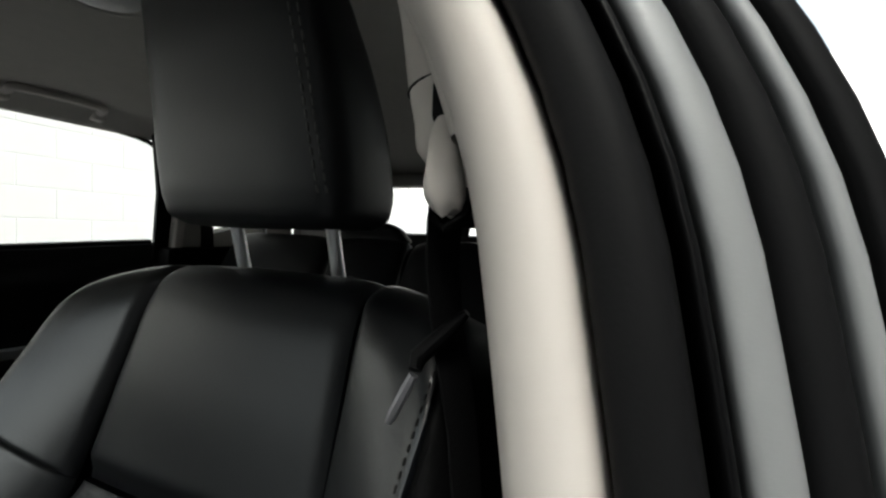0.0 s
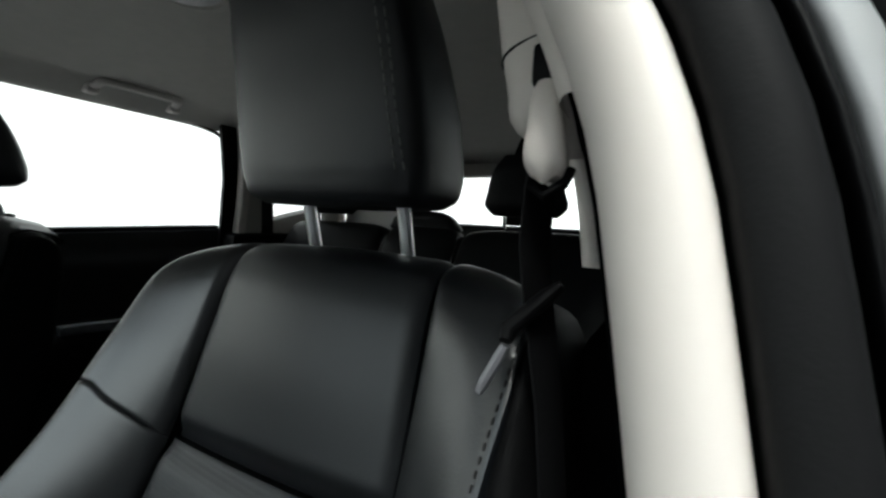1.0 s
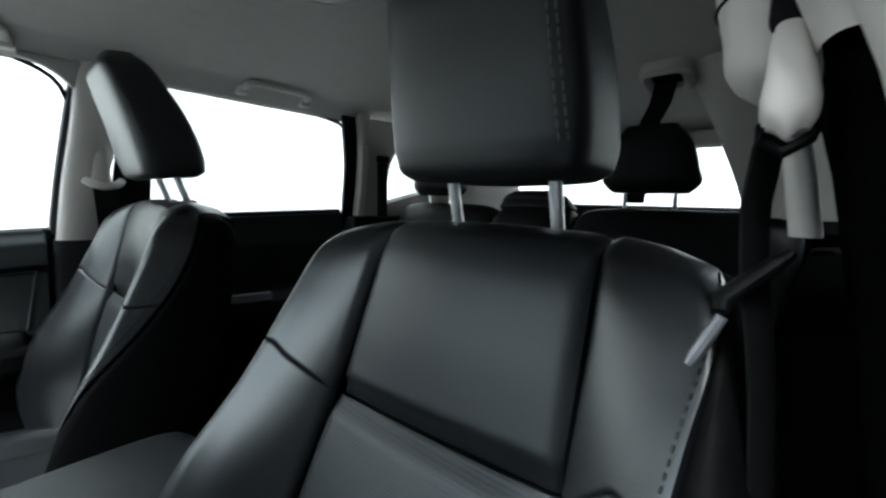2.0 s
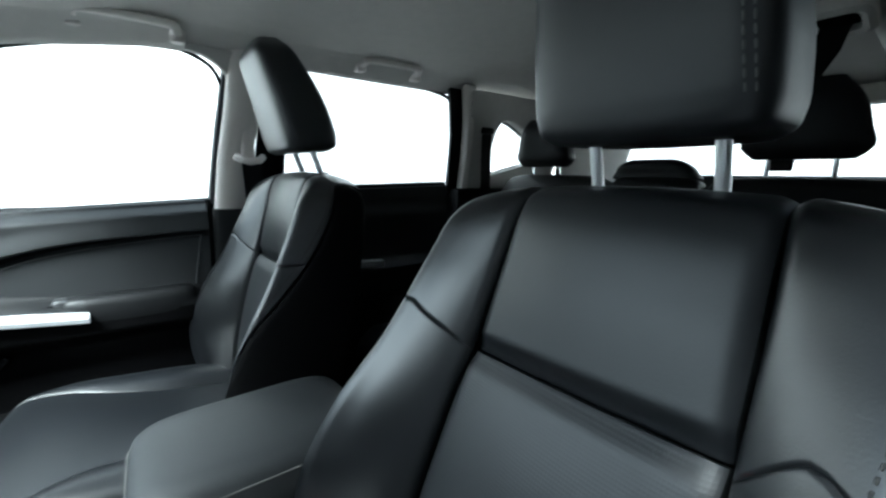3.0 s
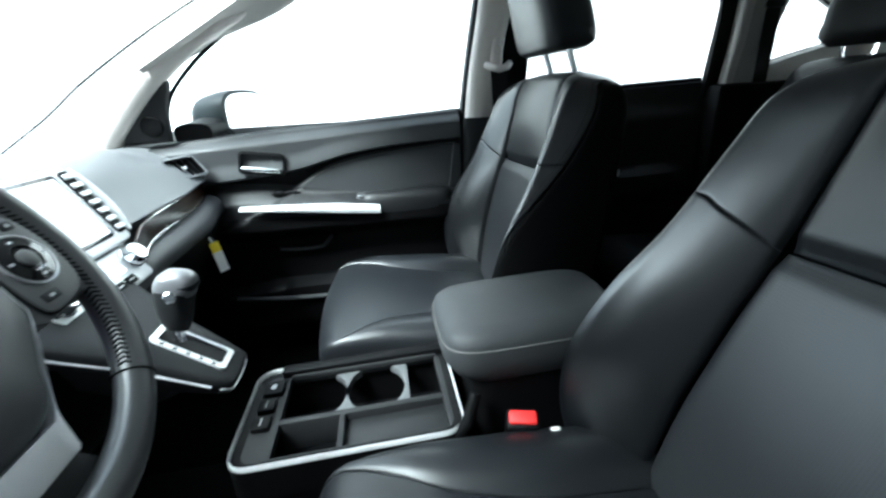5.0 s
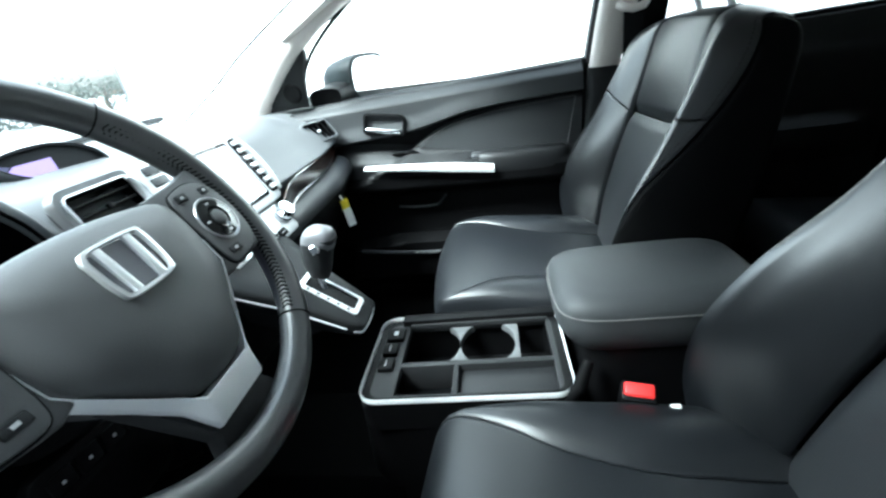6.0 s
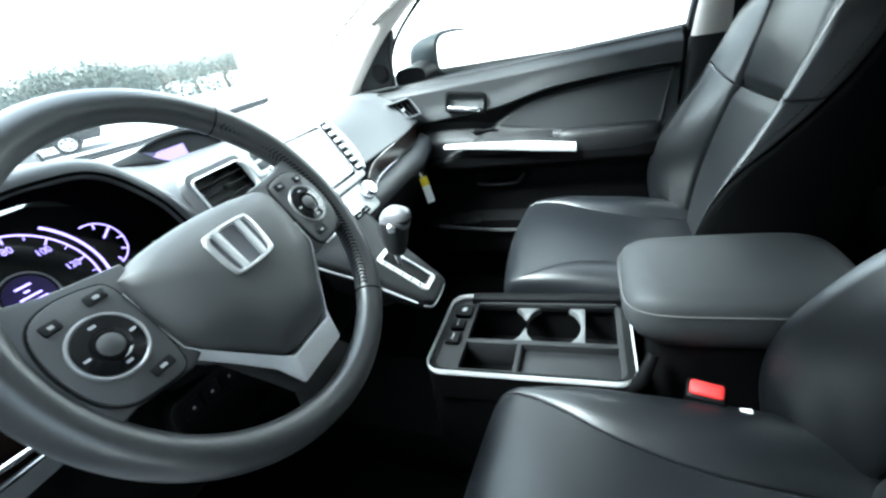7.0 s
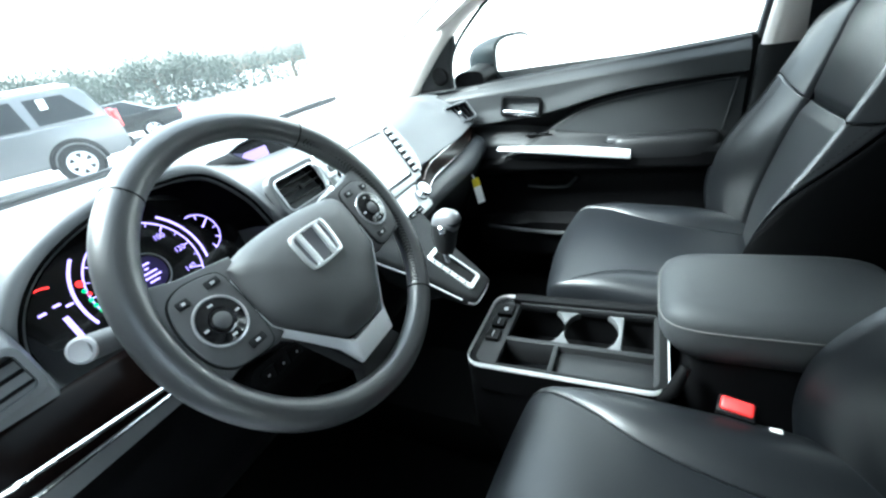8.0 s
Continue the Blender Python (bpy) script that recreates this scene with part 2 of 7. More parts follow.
BEIGE = material("ivory_pillar_plastic", (0.63, 0.588, 0.55), 0.55, spec=0.3, grain=0.06, scale=1400, vary=0.03)
LINER = material("grey_headliner_cloth", (0.45, 0.433, 0.405), 0.95, spec=0.1, grain=0.5, scale=1200, vary=0.07, vary_scale=30)
SILVER = material("satin_silver_trim", (0.80, 0.81, 0.82), 0.34, metal=0.3, grain=0.05, scale=800, vary=0.05)
# lighter copy of the silver trim, holding the window's reflection on the spoke
BRIGHT = material("reflection_bright_silver", (0.92, 0.93, 0.94), 0.36, metal=0.1, spec=0.7, vary=0.02)
CHROME = material("chrome", (0.85, 0.86, 0.87), 0.08, metal=1.0, vary=0.03)
PAINT = material("silver_grey_paint", (0.24, 0.245, 0.25), 0.35, metal=0.15, coat=0.6, vary=0.05)
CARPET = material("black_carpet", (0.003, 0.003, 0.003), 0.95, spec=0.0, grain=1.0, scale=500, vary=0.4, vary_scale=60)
WEBBING = material("seat_belt_webbing", (0.004, 0.004, 0.0045), 0.7, spec=0.15, grain=0.5, scale=500, vary=0.2)
RED = material("red_plastic", (0.60, 0.02, 0.02), 0.5, vary=0.1)
RIMSKIN = material("rim_leather", (0.030, 0.0305, 0.0325), 0.36, spec=0.95, grain=0.22, scale=420, vary=0.2, vary_scale=9)
HUB = material("charcoal_wheel_plastic", (0.070, 0.071, 0.073), 0.5, spec=0.45, grain=0.3, scale=700, vary=0.12, rough_vary=0.05)
PRIVACY_TINT = (0.15, 0.155, 0.155)
SMOKE_TINT = (0.55, 0.56, 0.56)
WHITE = material("white_paper", (0.8, 0.8, 0.78), 0.7, vary=0.05)
YELLOW = material("yellow_print", (0.8, 0.62, 0.02), 0.7, vary=0.05)
WOOD = material("dark_gloss_wood", (0.016, 0.007, 0.005), 0.22, spec=0.3, coat=0.1, vary=0.6, vary_scale=25)
DARKWOOD = material("dark_satin_wood", (0.0018, 0.0009, 0.0007), 0.30, spec=0.04, vary=0.6, vary_scale=25)
PADRING = material("silver_pad_ring", (0.42, 0.42, 0.43), 0.3, metal=0.5)
STALKEND = material("grey_stalk_marking", (0.34, 0.34, 0.35), 0.5, vary=0.1)
MARK = material("white_marking", (0.45, 0.45, 0.46), 0.5)
SCREEN = material("lit_pale_screen", (0.5, 0.5, 0.52), 0.3, glow=((0.9, 0.93, 1.0), 0.25))
DEEPVIOLET = material("deep_violet_display", (0.02, 0.015, 0.06), 0.3, glow=((0.10, 0.06, 0.30), 0.008))
PURPLE = material("violet_display", (0.05, 0.03, 0.1), 0.3, glow=((0.40, 0.27, 0.62), 0.15))
DIAL = material("violet_dial_marks", (0.05, 0.03, 0.1), 0.4, glow=((0.45, 0.32, 1.0), 0.26))
GREEN = material("green_tell_tale", (0.0, 0.1, 0.02), 0.4, glow=((0.05, 0.5, 0.15), 0.2))
REDGLOW = material("red_tell_tale", (0.1, 0.0, 0.0), 0.4, glow=((1.0, 0.03, 0.03), 0.22))
GLASS = clear_glass("window_glass")
PRIVACY = clear_glass("privacy_glass", PRIVACY_TINT)
SMOKE = clear_glass("smoked_glass", SMOKE_TINT)
WINDSCREEN = clear_glass("hazy_windscreen_glass", film=0.007)


# ---- lot outside: ground, building walls ----
CONCRETE = material("worn_concrete", (0.20, 0.20, 0.205), 0.9, grain=0.8, scale=60, vary=0.2, vary_scale=1.5)
BLOCK = material("white_painted_block", (0.86, 0.86, 0.85), 0.7, grain=0.5, scale=40, vary=0.06, vary_scale=3)
LIGHT_BLOCKER = material("light_blocker_dark", (0.09, 0.09, 0.092), 0.9, grain=0.6, scale=60, vary=0.1, vary_scale=2)
bm = bmesh.new()
add_grid(bm, np.array([[(x, y, -0.22 * min(1, max(0, (-y - 2) / 7))) for y in (-900, -40, -12, -9, -7, -4, -2, 0, 12, 40, 900)] for x in (-900, -40, -12, 0, 12, 40, 900)], float))
tagged(part("ground", bm, CONCRETE), "worn grey concrete of the car lot around the vehicle", "ground", kind="structure")


def block_wall(name, x0, y0, x1, y1, height, thick, label):
    """A painted block wall: a core with recessed joints and blocks proud of it."""
    n = Vector((-(y1 - y0), x1 - x0, 0)).normalized()
    d = Vector((x1 - x0, y1 - y0, 0))
    length = d.length
    d.normalize()
    bm = bmesh.new()
    m = axes((x0, y0, 0), d, n, (0, 0, 1))
    box(bm, (0, -thick, 0), (length, -0.0022, height), 0, m=m)
    core = tagged(part(name, bm, BLOCK), label, "wall", kind="structure")
    bm = bmesh.new()
    box(bm, (0.0025, -0.05, 0.0025), (0.3975, 0.0, 0.1975), 0.002, 1)
    me = bpy.data.meshes.new("block")
    bm.to_mesh(me)
    bm.free()
    me.materials.append(BLOCK)
    return core, me, m, length


core, block_mesh, wall_m, wall_len = block_wall("wall_east", -2.8, 6.6, -2.8, -2.85, 4.0, 0.3, "white painted concrete block wall of the building")
BLOCK_WALLS = [(core, block_mesh, wall_m, wall_len, 0.4, 2.6)]
bm = bmesh.new()
box(bm, (-9.0, -2.86, -0.3), (-2.81, -2.6, 4.0), 0.01)
tagged(part("wall_corner", bm, BLOCK), "white painted end wall of the building", "wall", kind="structure")
# unseen wall, added dark and tall to keep light off the driver seat
bm = bmesh.new()
box(bm, (2.3, -16.0, -0.3), (2.6, 3.2, 5.6), 0.01)
tagged(part("light_block_wall", bm, LIGHT_BLOCKER), "added unseen dark grey wall that keeps light off the open doorway", "wall", kind="structure")
bm = bmesh.new()
box(bm, (-2.806, -2.873, -0.3), (-2.794, -2.862, 4.0), 0.003)
tagged(part("corner_trim", bm, STEEL), "thin dark metal trim on the corner of the building", "corner trim", kind="structure")
core, block_mesh, wall_m, wall_len = block_wall("wall_rear", 6.0, 8.0, -6.0, 8.0, 4.0, 0.3, "white painted block wall behind the vehicle")

# ---- cabin shell ----
def belt_x(z):
    """Half width of the glass at a height."""
    return 0.695 - 0.12 * max(0.0, z - 1.08) - 0.20 * max(0.0, z - 1.08) ** 2


def roof_z(x, y):
    front = max(0.0, (0.25 - y)) * 0.16 + max(0.0, 0.0 - y) * 0.35
    rear = max(0.0, y - 1.5) ** 2 * 0.14
    return 1.535 - 0.055 * (abs(x) / 0.60) ** 3 - front - rear


bm = bmesh.new()
us, vs = np.linspace(-0.60, 0.60, 31), np.linspace(-0.10, 2.1, 45)
inner = np.array([[(x, y, roof_z(x, y)) for y in vs] for x in us])
add_grid(bm, inner, True)
add_grid(bm, inner + np.array((0, 0, 0.02)))
ceiling = tagged(part("ceiling", bm, LINER), "grey cloth headliner of the vehicle roof", "headliner", kind="structure")
bm = bmesh.new()
us2 = np.linspace(-0.66, 0.66, 31)
outer = np.array([[(x, y, roof_z(x * 0.9, y) + 0.075 - 0.03 * (abs(x) / 0.66) ** 3) for y in np.linspace(-0.16, 2.2, 45)] for x in us2])
add_grid(bm, outer)
add_grid(bm, outer - np.array((0, 0, 0.012)), True)
tagged(part("roof_skin", bm, PAINT), "silver grey painted outer roof panel", "roof", kind="structure")

bm = bmesh.new()
for lo, hi in (((-0.72, -0.95, 0.34), (0.72, 2.25, 0.37)),):
    box(bm, lo, hi, 0.01)
box(bm, (-0.10, -0.9, 0.37), (0.12, 1.2, 0.50), 0.03)
tagged(part("floor", bm, CARPET), "black carpeted cabin floor with centre tunnel", "floor", kind="structure")
bm = bmesh.new()
box(bm, (-0.72, -0.95, 0.34), (0.72, -0.90, 1.0), 0.01)
tagged(part("firewall", bm, CARPET), "black lined bulkhead in front of the footwells", "bulkhead", kind="structure")
bm = bmesh.new()
box(bm, (-0.70, 2.12, 0.37), (0.70, 2.20, 1.20), 0.02)
tagged(part("tailgate", bm, SOFT), "dark lined tailgate below the rear window", "tailgate", kind="structure")
bm = bmesh.new()
box(bm, (0.66, -0.9, 0.30), (0.74, 0.46, 0.45), 0.015)
tagged(part("door_sill", bm, HARD), "black plastic sill of the open driver doorway", "sill", kind="structure")


def pillar(name, rows, mat, label, category="pillar trim", group="", e=3.5):
    """A pillar trim: rows of (z, x centre, y centre, half x, half y), rounded."""
    bm = bmesh.new()
    f = curve(rows)
    z0, z1 = rows[0][0], rows[-1][0]
    rings = []
    for k in range(25):
        z = z0 + (z1 - z0) * k / 24
        cx, cy, hx, hy = f(z)
        rings.append(ring(cx, cy, z, hx, hy, 24, e))
    loft(bm, rings)
    return tagged(part(name, bm, mat), label, category, group, kind="structure")


# passenger side pillars
pillar("pillar_b_passenger", [(1.075, -0.676, 0.404, 0.030, 0.040), (1.2, -0.659, 0.419, 0.030, 0.042), (1.35, -0.627, 0.444, 0.030, 0.046), (1.43, -0.614, 0.458, 0.028, 0.052), (1.50, -0.605, 0.470, 0.018, 0.058)],
       BEIGE, "ivory plastic trim of the centre pillar", e=2.2)
pillar("pillar_b_lower", [(0.40, -0.685, 0.45, 0.03, 0.09), (0.8, -0.685, 0.44, 0.03, 0.085), (1.075, -0.668, 0.435, 0.024, 0.076)],
       SOFT, "black plastic lower trim of the centre pillar")
pillar("pillar_c_passenger", [(1.05, -0.640, 1.180, 0.018, 0.017), (1.10, -0.640, 1.178, 0.018, 0.017), (1.25, -0.613, 1.173, 0.018, 0.017), (1.40, -0.590, 1.162, 0.018, 0.020), (1.48, -0.585, 1.155, 0.018, 0.026)],
       BEIGE, "ivory plastic trim of the rear door pillar")
# the rearmost trims take the headliner grey to hold the shade they stand in
pillar("pillar_d_passenger", [(1.10, -0.58, 1.88, 0.04, 0.25), (1.2, -0.575, 1.88, 0.04, 0.24), (1.3, -0.56, 1.87, 0.04, 0.25), (1.42, -0.53, 1.84, 0.05, 0.31), (1.49, -0.50, 1.8, 0.06, 0.40)],
       LINER, "rear quarter pillar trim, toned grey for the shade on it")
pillar("pillar_c_driver", [(1.175, 0.612, 1.20, 0.045, 0.07), (1.25, 0.605, 1.19, 0.045, 0.075), (1.40, 0.575, 1.17, 0.05, 0.09), (1.48, 0.54, 1.15, 0.05, 0.14)],
       LINER, "rear door pillar trim, toned grey for the shade on it")
pillar("pillar_d_driver", [(1.175, 0.59, 1.75, 0.12, 0.42), (1.23, 0.58, 1.75, 0.125, 0.42), (1.35, 0.54, 1.75, 0.13, 0.44), (1.42, 0.52, 1.75, 0.14, 0.46), (1.49, 0.50, 1.72, 0.15, 0.5)],
       LINER, "rear quarter pillar trim, toned grey for the shade on it")


def bar(name, pts, widths, mat, label, category="pillar trim", up=(1, 0, 0), e=3.0):
    """A slanted pillar trim along points, with (half across, half deep) at each."""
    bm = bmesh.new()
    f = curve([(i, *p, *w) for i, (p, w) in enumerate(zip(pts, widths))])
    rings, n = [], len(pts) - 1
    for k in range(n * 8 + 1):
        t = k / 8
        p = Vector(f(t)[:3])
        d = (Vector(f(min(t + 0.05, n))[:3]) - Vector(f(max(t - 0.05, 0))[:3])).normalized()
        a = d.cross(Vector(up)).normalized()
        b = a.cross(d)
        w, h = f(t)[3:]
        r = []
        for j in range(20):
            c, s = math.cos(2 * math.pi * j / 20), math.sin(2 * math.pi * j / 20)
            r.append(tuple(p + a * w * math.copysign(abs(c) ** (2 / e), c) + b * h * math.copysign(abs(s) ** (2 / e), s)))
        rings.append(r)
    loft(bm, rings)
    bmesh.ops.recalc_face_normals(bm, faces=bm.faces)
    return tagged(part(name, bm, mat), label, category, kind="structure")


for name, s in (("pillar_a_passenger", -1), ("pillar_a_driver", 1)):
    bar(name, [(s * 0.685, -0.68, 1.035), (s * 0.652, -0.435, 1.260), (s * 0.624, -0.185, 1.390), (s * 0.612, 0.05, 1.472)],
        [(0.058, 0.03), (0.050, 0.03), (0.040, 0.028), (0.012, 0.018)], BEIGE, "ivory plastic windscreen pillar trim")
    bm = bmesh.new()
    f = curve([(0, 0.665, -0.86, 1.055), (1, 0.650, -0.715, 1.138), (2, 0.638, -0.600, 1.215), (3, 0.602, -0.418, 1.310), (4, 0.575, -0.25, 1.390)])
    tube(bm, [(s * p[0], p[1], p[2]) for p in (f(t) for t in np.linspace(0, 4, 24))], 0.0032, 6)
    tagged(part("windscreen_seal", bm, RUBBER), "thin dark seal between windscreen and pillar trim", "seal", kind="structure")

# roof rail trims along the sides, header at the windscreen
for name, s in (("rail_passenger", -1), ("rail_driver", 1)):
    bm = bmesh.new()
    rows = []
    for y in np.linspace(-0.44, 2.1, 54):
        z = roof_z(0.6, y)
        w = 0.13 * max(0.0, -y)
        z += 0.03 * min(1.0, max(0.0, (-0.12 - y) / 0.15))
        rows.append([(s * (x + w), y, zz) for x, zz in ((0.525, roof_z(0.525, y) + 0.001), (0.548, roof_z(0.548, y) - 0.001), (0.570, roof_z(0.570, y) - 0.005 + 0.6 * (z - roof_z(0.6, y))), (0.590, z - 0.011), (0.607, z - 0.019), (0.622, z - 0.03), (0.645, z - 0.02), (0.66, z + 0.035), (0.60, z + 0.04))])
    add_grid(bm, np.array(rows), s < 0, False, True)
    tagged(part(name, bm, LINER, deg=70), "grey cloth covered roof side rail", "roof rail", kind="structure")
bm = bmesh.new()
box(bm, (-0.60, -0.17, 1.40), (0.60, -0.08, 1.445), 0.015)
tagged(part("windscreen_header", bm, LINER), "grey headliner edge above the windscreen", "header", kind="structure")
bm = bmesh.new()
box(bm, (-0.58, 2.03, 1.42), (0.58, 2.12, 1.48), 0.02)
tagged(part("rear_header", bm, LINER), "grey headliner edge above the rear window", "header", kind="structure")



def corner_fillet(name, y, z, toward, r, label):
    """The rounded corner of a window opening, below the roof rail beside a pillar."""
    bm = bmesh.new()
    pts = [(y, z + 0.012), (y, z - r)]
    pts += [(y + toward * r * (1 - math.cos(a)), z - r + r * math.sin(a)) for a in np.linspace(0, math.pi / 2, 10)[1:]]
    pts += [(y + toward * r, z + 0.012)]
    slab(bm, pts if toward < 0 else pts[::-1], 0.018, axes((-0.615 - 0.25 * z, 0, 0), (0, 1, 0), (0.25, 0, 1), (1, 0, 0)), 0.003)
    bmesh.ops.recalc_face_normals(bm, faces=bm.faces)
    tagged(part(name, bm, LINER), label, "headliner edge", kind="structure")


for y, toward, r in ((0.425, -1, 0.105), (0.505, 1, 0.06), (1.165, -1, 0.06)):
    corner_fillet("window_corner", y, 1.452, toward, r, "grey rounded headliner corner above the window")
# windscreen and rear window
bm = bmesh.new()
ws = []
for u in np.linspace(-1, 1, 21):
    ws.append([(u * (0.70 - 0.11 * t), -0.98 + 0.20 * u * u + (0.84 - 0.14 * u * u) * t, 1.0 + 0.44 * t + 0.03 * math.sin(math.pi * t)) for t in np.linspace(0, 1, 12)])
add_grid(bm, np.array(ws))
windscreen = tagged(part("window_1", bm, WINDSCREEN), "clear curved windscreen glass", "windscreen", kind="structure")
windscreen.visible_shadow = False
bm = bmesh.new()
add_grid(bm, np.array([[(u * 0.56, 2.16 - 0.07 * t - 0.05 * u * u, 1.2 + 0.27 * t) for t in np.linspace(0, 1, 6)] for u in np.linspace(-1, 1, 15)]), True)
tagged(part("window_2", bm, SMOKE), "smoked rear window glass", "window", kind="structure")


def side_glass(name, lower, upper, label, s=-1, mat=GLASS):
    bm = bmesh.new()
    lo, hi = curve(lower), curve(upper)
    g = []
    for u in np.linspace(0, 1, 14):
        a, b = lo(u), hi(u)
        g.append([(s * (belt_x(a[1] + (b[1] - a[1]) * t) + 0.012), a[0] + (b[0] - a[0]) * t, a[1] + (b[1] - a[1]) * t) for t in np.linspace(0, 1, 8)])
    add_grid(bm, np.array(g))
    ob = tagged(part(name, bm, mat), label, "window", kind="structure")
    ob.visible_shadow = mat is not GLASS
    return ob


side_glass("window_3", [(0, -0.62, 1.03), (1, 0.42, 1.06)], [(0, -0.45, 1.2), (0.5, 0.0, 1.47), (1, 0.46, 1.50)], "clear glass of the front passenger door")
side_glass("window_4", [(0, 0.46, 1.08), (1, 1.16, 1.10)], [(0, 0.50, 1.50), (1, 1.14, 1.48)], "smoked glass of the rear passenger door", mat=SMOKE)
side_glass("window_6", [(0, 0.60, 1.08), (1, 1.16, 1.10)], [(0, 0.60, 1.48), (1, 1.14, 1.47)], "dark privacy glass of the driver side rear door", 1, PRIVACY)
side_glass("window_5", [(0, 1.24, 1.12), (1, 1.66, 1.14)], [(0, 1.24, 1.44), (1, 1.64, 1.42)], "small smoked quarter window behind the rear door", mat=SMOKE)


# ---- doors on the passenger side ----
def door_skin(y0, y1, z0, depth, ny=70, nz=80, ztop=lambda y: 1.052 + 0.055 * (y + 0.45)):
    """A moulded door lining: depth(y, z) is how far it stands into the cabin."""
    g = []
    for y in np.linspace(y0, y1, ny):
        zt = ztop(y)
        row = [(-0.715, y, zt + 0.002), (-0.69, y, zt + 0.004)]
        row += [(-0.69 + depth(y, z), y, z) for z in np.linspace(zt, z0, nz)]
        row.append((-0.72, y, z0))
        g.append(row)
    return np.array(g)


def sstep(x, a, b):
    k = min(max((x - a) / (b - a), 0.0), 1.0)
    return k * k * (3 - 2 * k)


pad_edge = curve([(-0.60, 0.925), (-0.393, 0.938), (-0.25, 0.950), (-0.132, 0.963), (0.027, 0.999), (0.12, 1.010), (0.251, 1.018), (0.42, 1.026)])
insert_edge = curve([(-0.60, 0.80), (-0.24, 0.86), (-0.143, 0.916), (-0.057, 0.962), (0.067, 0.992), (0.16, 1.003), (0.252, 1.011), (0.42, 1.019)])


shelf_line = curve([(-0.62, 0.938), (-0.39, 0.935), (-0.2, 0.921), (-0.08, 0.902), (0.042, 0.884), (0.173, 0.879), (0.42, 0.874)])


def shelf_z(y):
    """Height of the arm rest's top edge."""
    return shelf_line(y)[0]


def front_depth(y, z):
    e = pad_edge(y)[0]
    zt = 1.052 + 0.055 * (y + 0.45)
    top = 0.006 + 0.026 * sstep(zt - z, 0.0, 0.03)
    pad = top + 0.010 * sstep(e + 0.05 - z, 0.0, 0.05)
    # a dark wedge under the pad, then the padded insert
    e2 = insert_edge(y)[0]
    insert = 0.006 + 0.020 * sstep(e2 - z, 0.0, 0.012)
    d = insert + (pad - insert) * sstep(z, e - 0.006, e + 0.002)
    # arm rest shelf
    out = 0.050 * sstep(y, -0.56, -0.36) * (1 - 0.25 * sstep(y, 0.25, 0.36))
    front_shelf = sstep(-y, -0.02, 0.12)
    up = shelf_z(y)
    if z < up:
        a = out * sstep(up - z, 0.0, 0.03 + 0.03 * front_shelf)
        under = sstep(z, 0.752, 0.80)
        d = max(d, d + (a) * under)
        if z < 0.80:
            d = (0.020 + 0.004 * math.sin(9 * y)) * (1 - under) + d * under
    # pull cup under the arm rest
    c = math.hypot((y + 0.14) / 0.085, (z - 0.755) / 0.032)
    d -= 0.018 * (1 - sstep(c, 0.75, 1.05))
    # map pocket
    pocket = sstep(0.60 + 0.03 * math.cos(4 * (y + 0.1)) - z, 0.0, 0.015) * sstep(z, 0.43, 0.50)
    d += 0.055 * pocket * sstep(y, -0.50, -0.38) * (1 - sstep(y, 0.2, 0.34))
    return d


door1 = thing("door_1", "closed front passenger door with charcoal lining and silver pull trim", "car door", kind="structure")
skin_parts = {"upper_pad": bmesh.new(), "dark_recess": bmesh.new(), "door_insert": bmesh.new(), "arm_rest": bmesh.new(), "lower_lining": bmesh.new()}
levels = {"upper_pad": 30, "dark_recess": 10, "door_insert": 24, "arm_rest": 20, "lower_lining": 60}
strips = {name: [] for name in levels}
for y in np.linspace(-0.62, 0.345, 110):
    zt = 1.052 + 0.055 * (y + 0.45)
    shelf = shelf_z(y)
    e1 = pad_edge(y)[0]
    e2 = max(insert_edge(y)[0], shelf)
    marks = dict(upper_pad=(zt, e1), dark_recess=(e1, e2), door_insert=(e2, shelf), arm_rest=(shelf, 0.835), lower_lining=(0.835, 0.40))
    for name, (za, zb) in marks.items():
        row = [(-0.69 + front_depth(y, z), y, z) for z in np.linspace(za - 1e-4, zb + 1e-4, levels[name])]
        if name == "upper_pad":
            row = [(-0.715, y, zt + 0.002), (-0.70, y, zt + 0.005), (-0.688, y, zt + 0.003)] + row
        if name == "lower_lining":
            row.append((-0.72, y, 0.40))
        strips[name].append(row)
for name, rows in strips.items():
    add_grid(skin_parts[name], np.array(rows), True)
    bmesh.ops.dissolve_degenerate(skin_parts[name], edges=skin_parts[name].edges, dist=1e-6)
# the recess under the pad gets its darkness from a black colour
for name, mat, label in (("upper_pad", DOORSKIN, "charcoal padded upper door lining"), ("dark_recess", HARD, "recess below the upper lining, its darkness put into the colour"), ("door_insert", DOORSKIN, "charcoal padded insert"), ("arm_rest", ARMSKIN, "black arm rest"), ("lower_lining", HARD, "black plastic lower door lining")):
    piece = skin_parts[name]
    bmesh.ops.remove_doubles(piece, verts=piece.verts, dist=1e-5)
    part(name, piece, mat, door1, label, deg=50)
bm = bmesh.new()
tube(bm, [(-0.664, y, insert_edge(y)[0] - 0.007) for y in np.linspace(-0.17, 0.33, 30)], 0.0016, 6)
tube(bm, [(-0.662, 0.327 - 0.020 * t, 1.008 - 0.128 * t) for t in np.linspace(0, 1, 12)], 0.0022, 6)
part("insert_piping", bm, HUB, door1, "piping along the insert")
# flat black plate that paints the dark hollow of the grip
bm = bmesh.new()
box(bm, (-0.662, -0.06, 0.866), (-0.632, 0.035, 0.8705), 0.004, 2)
part("grip_hollow_patch", bm, HARD, door1)
bm = bmesh.new()
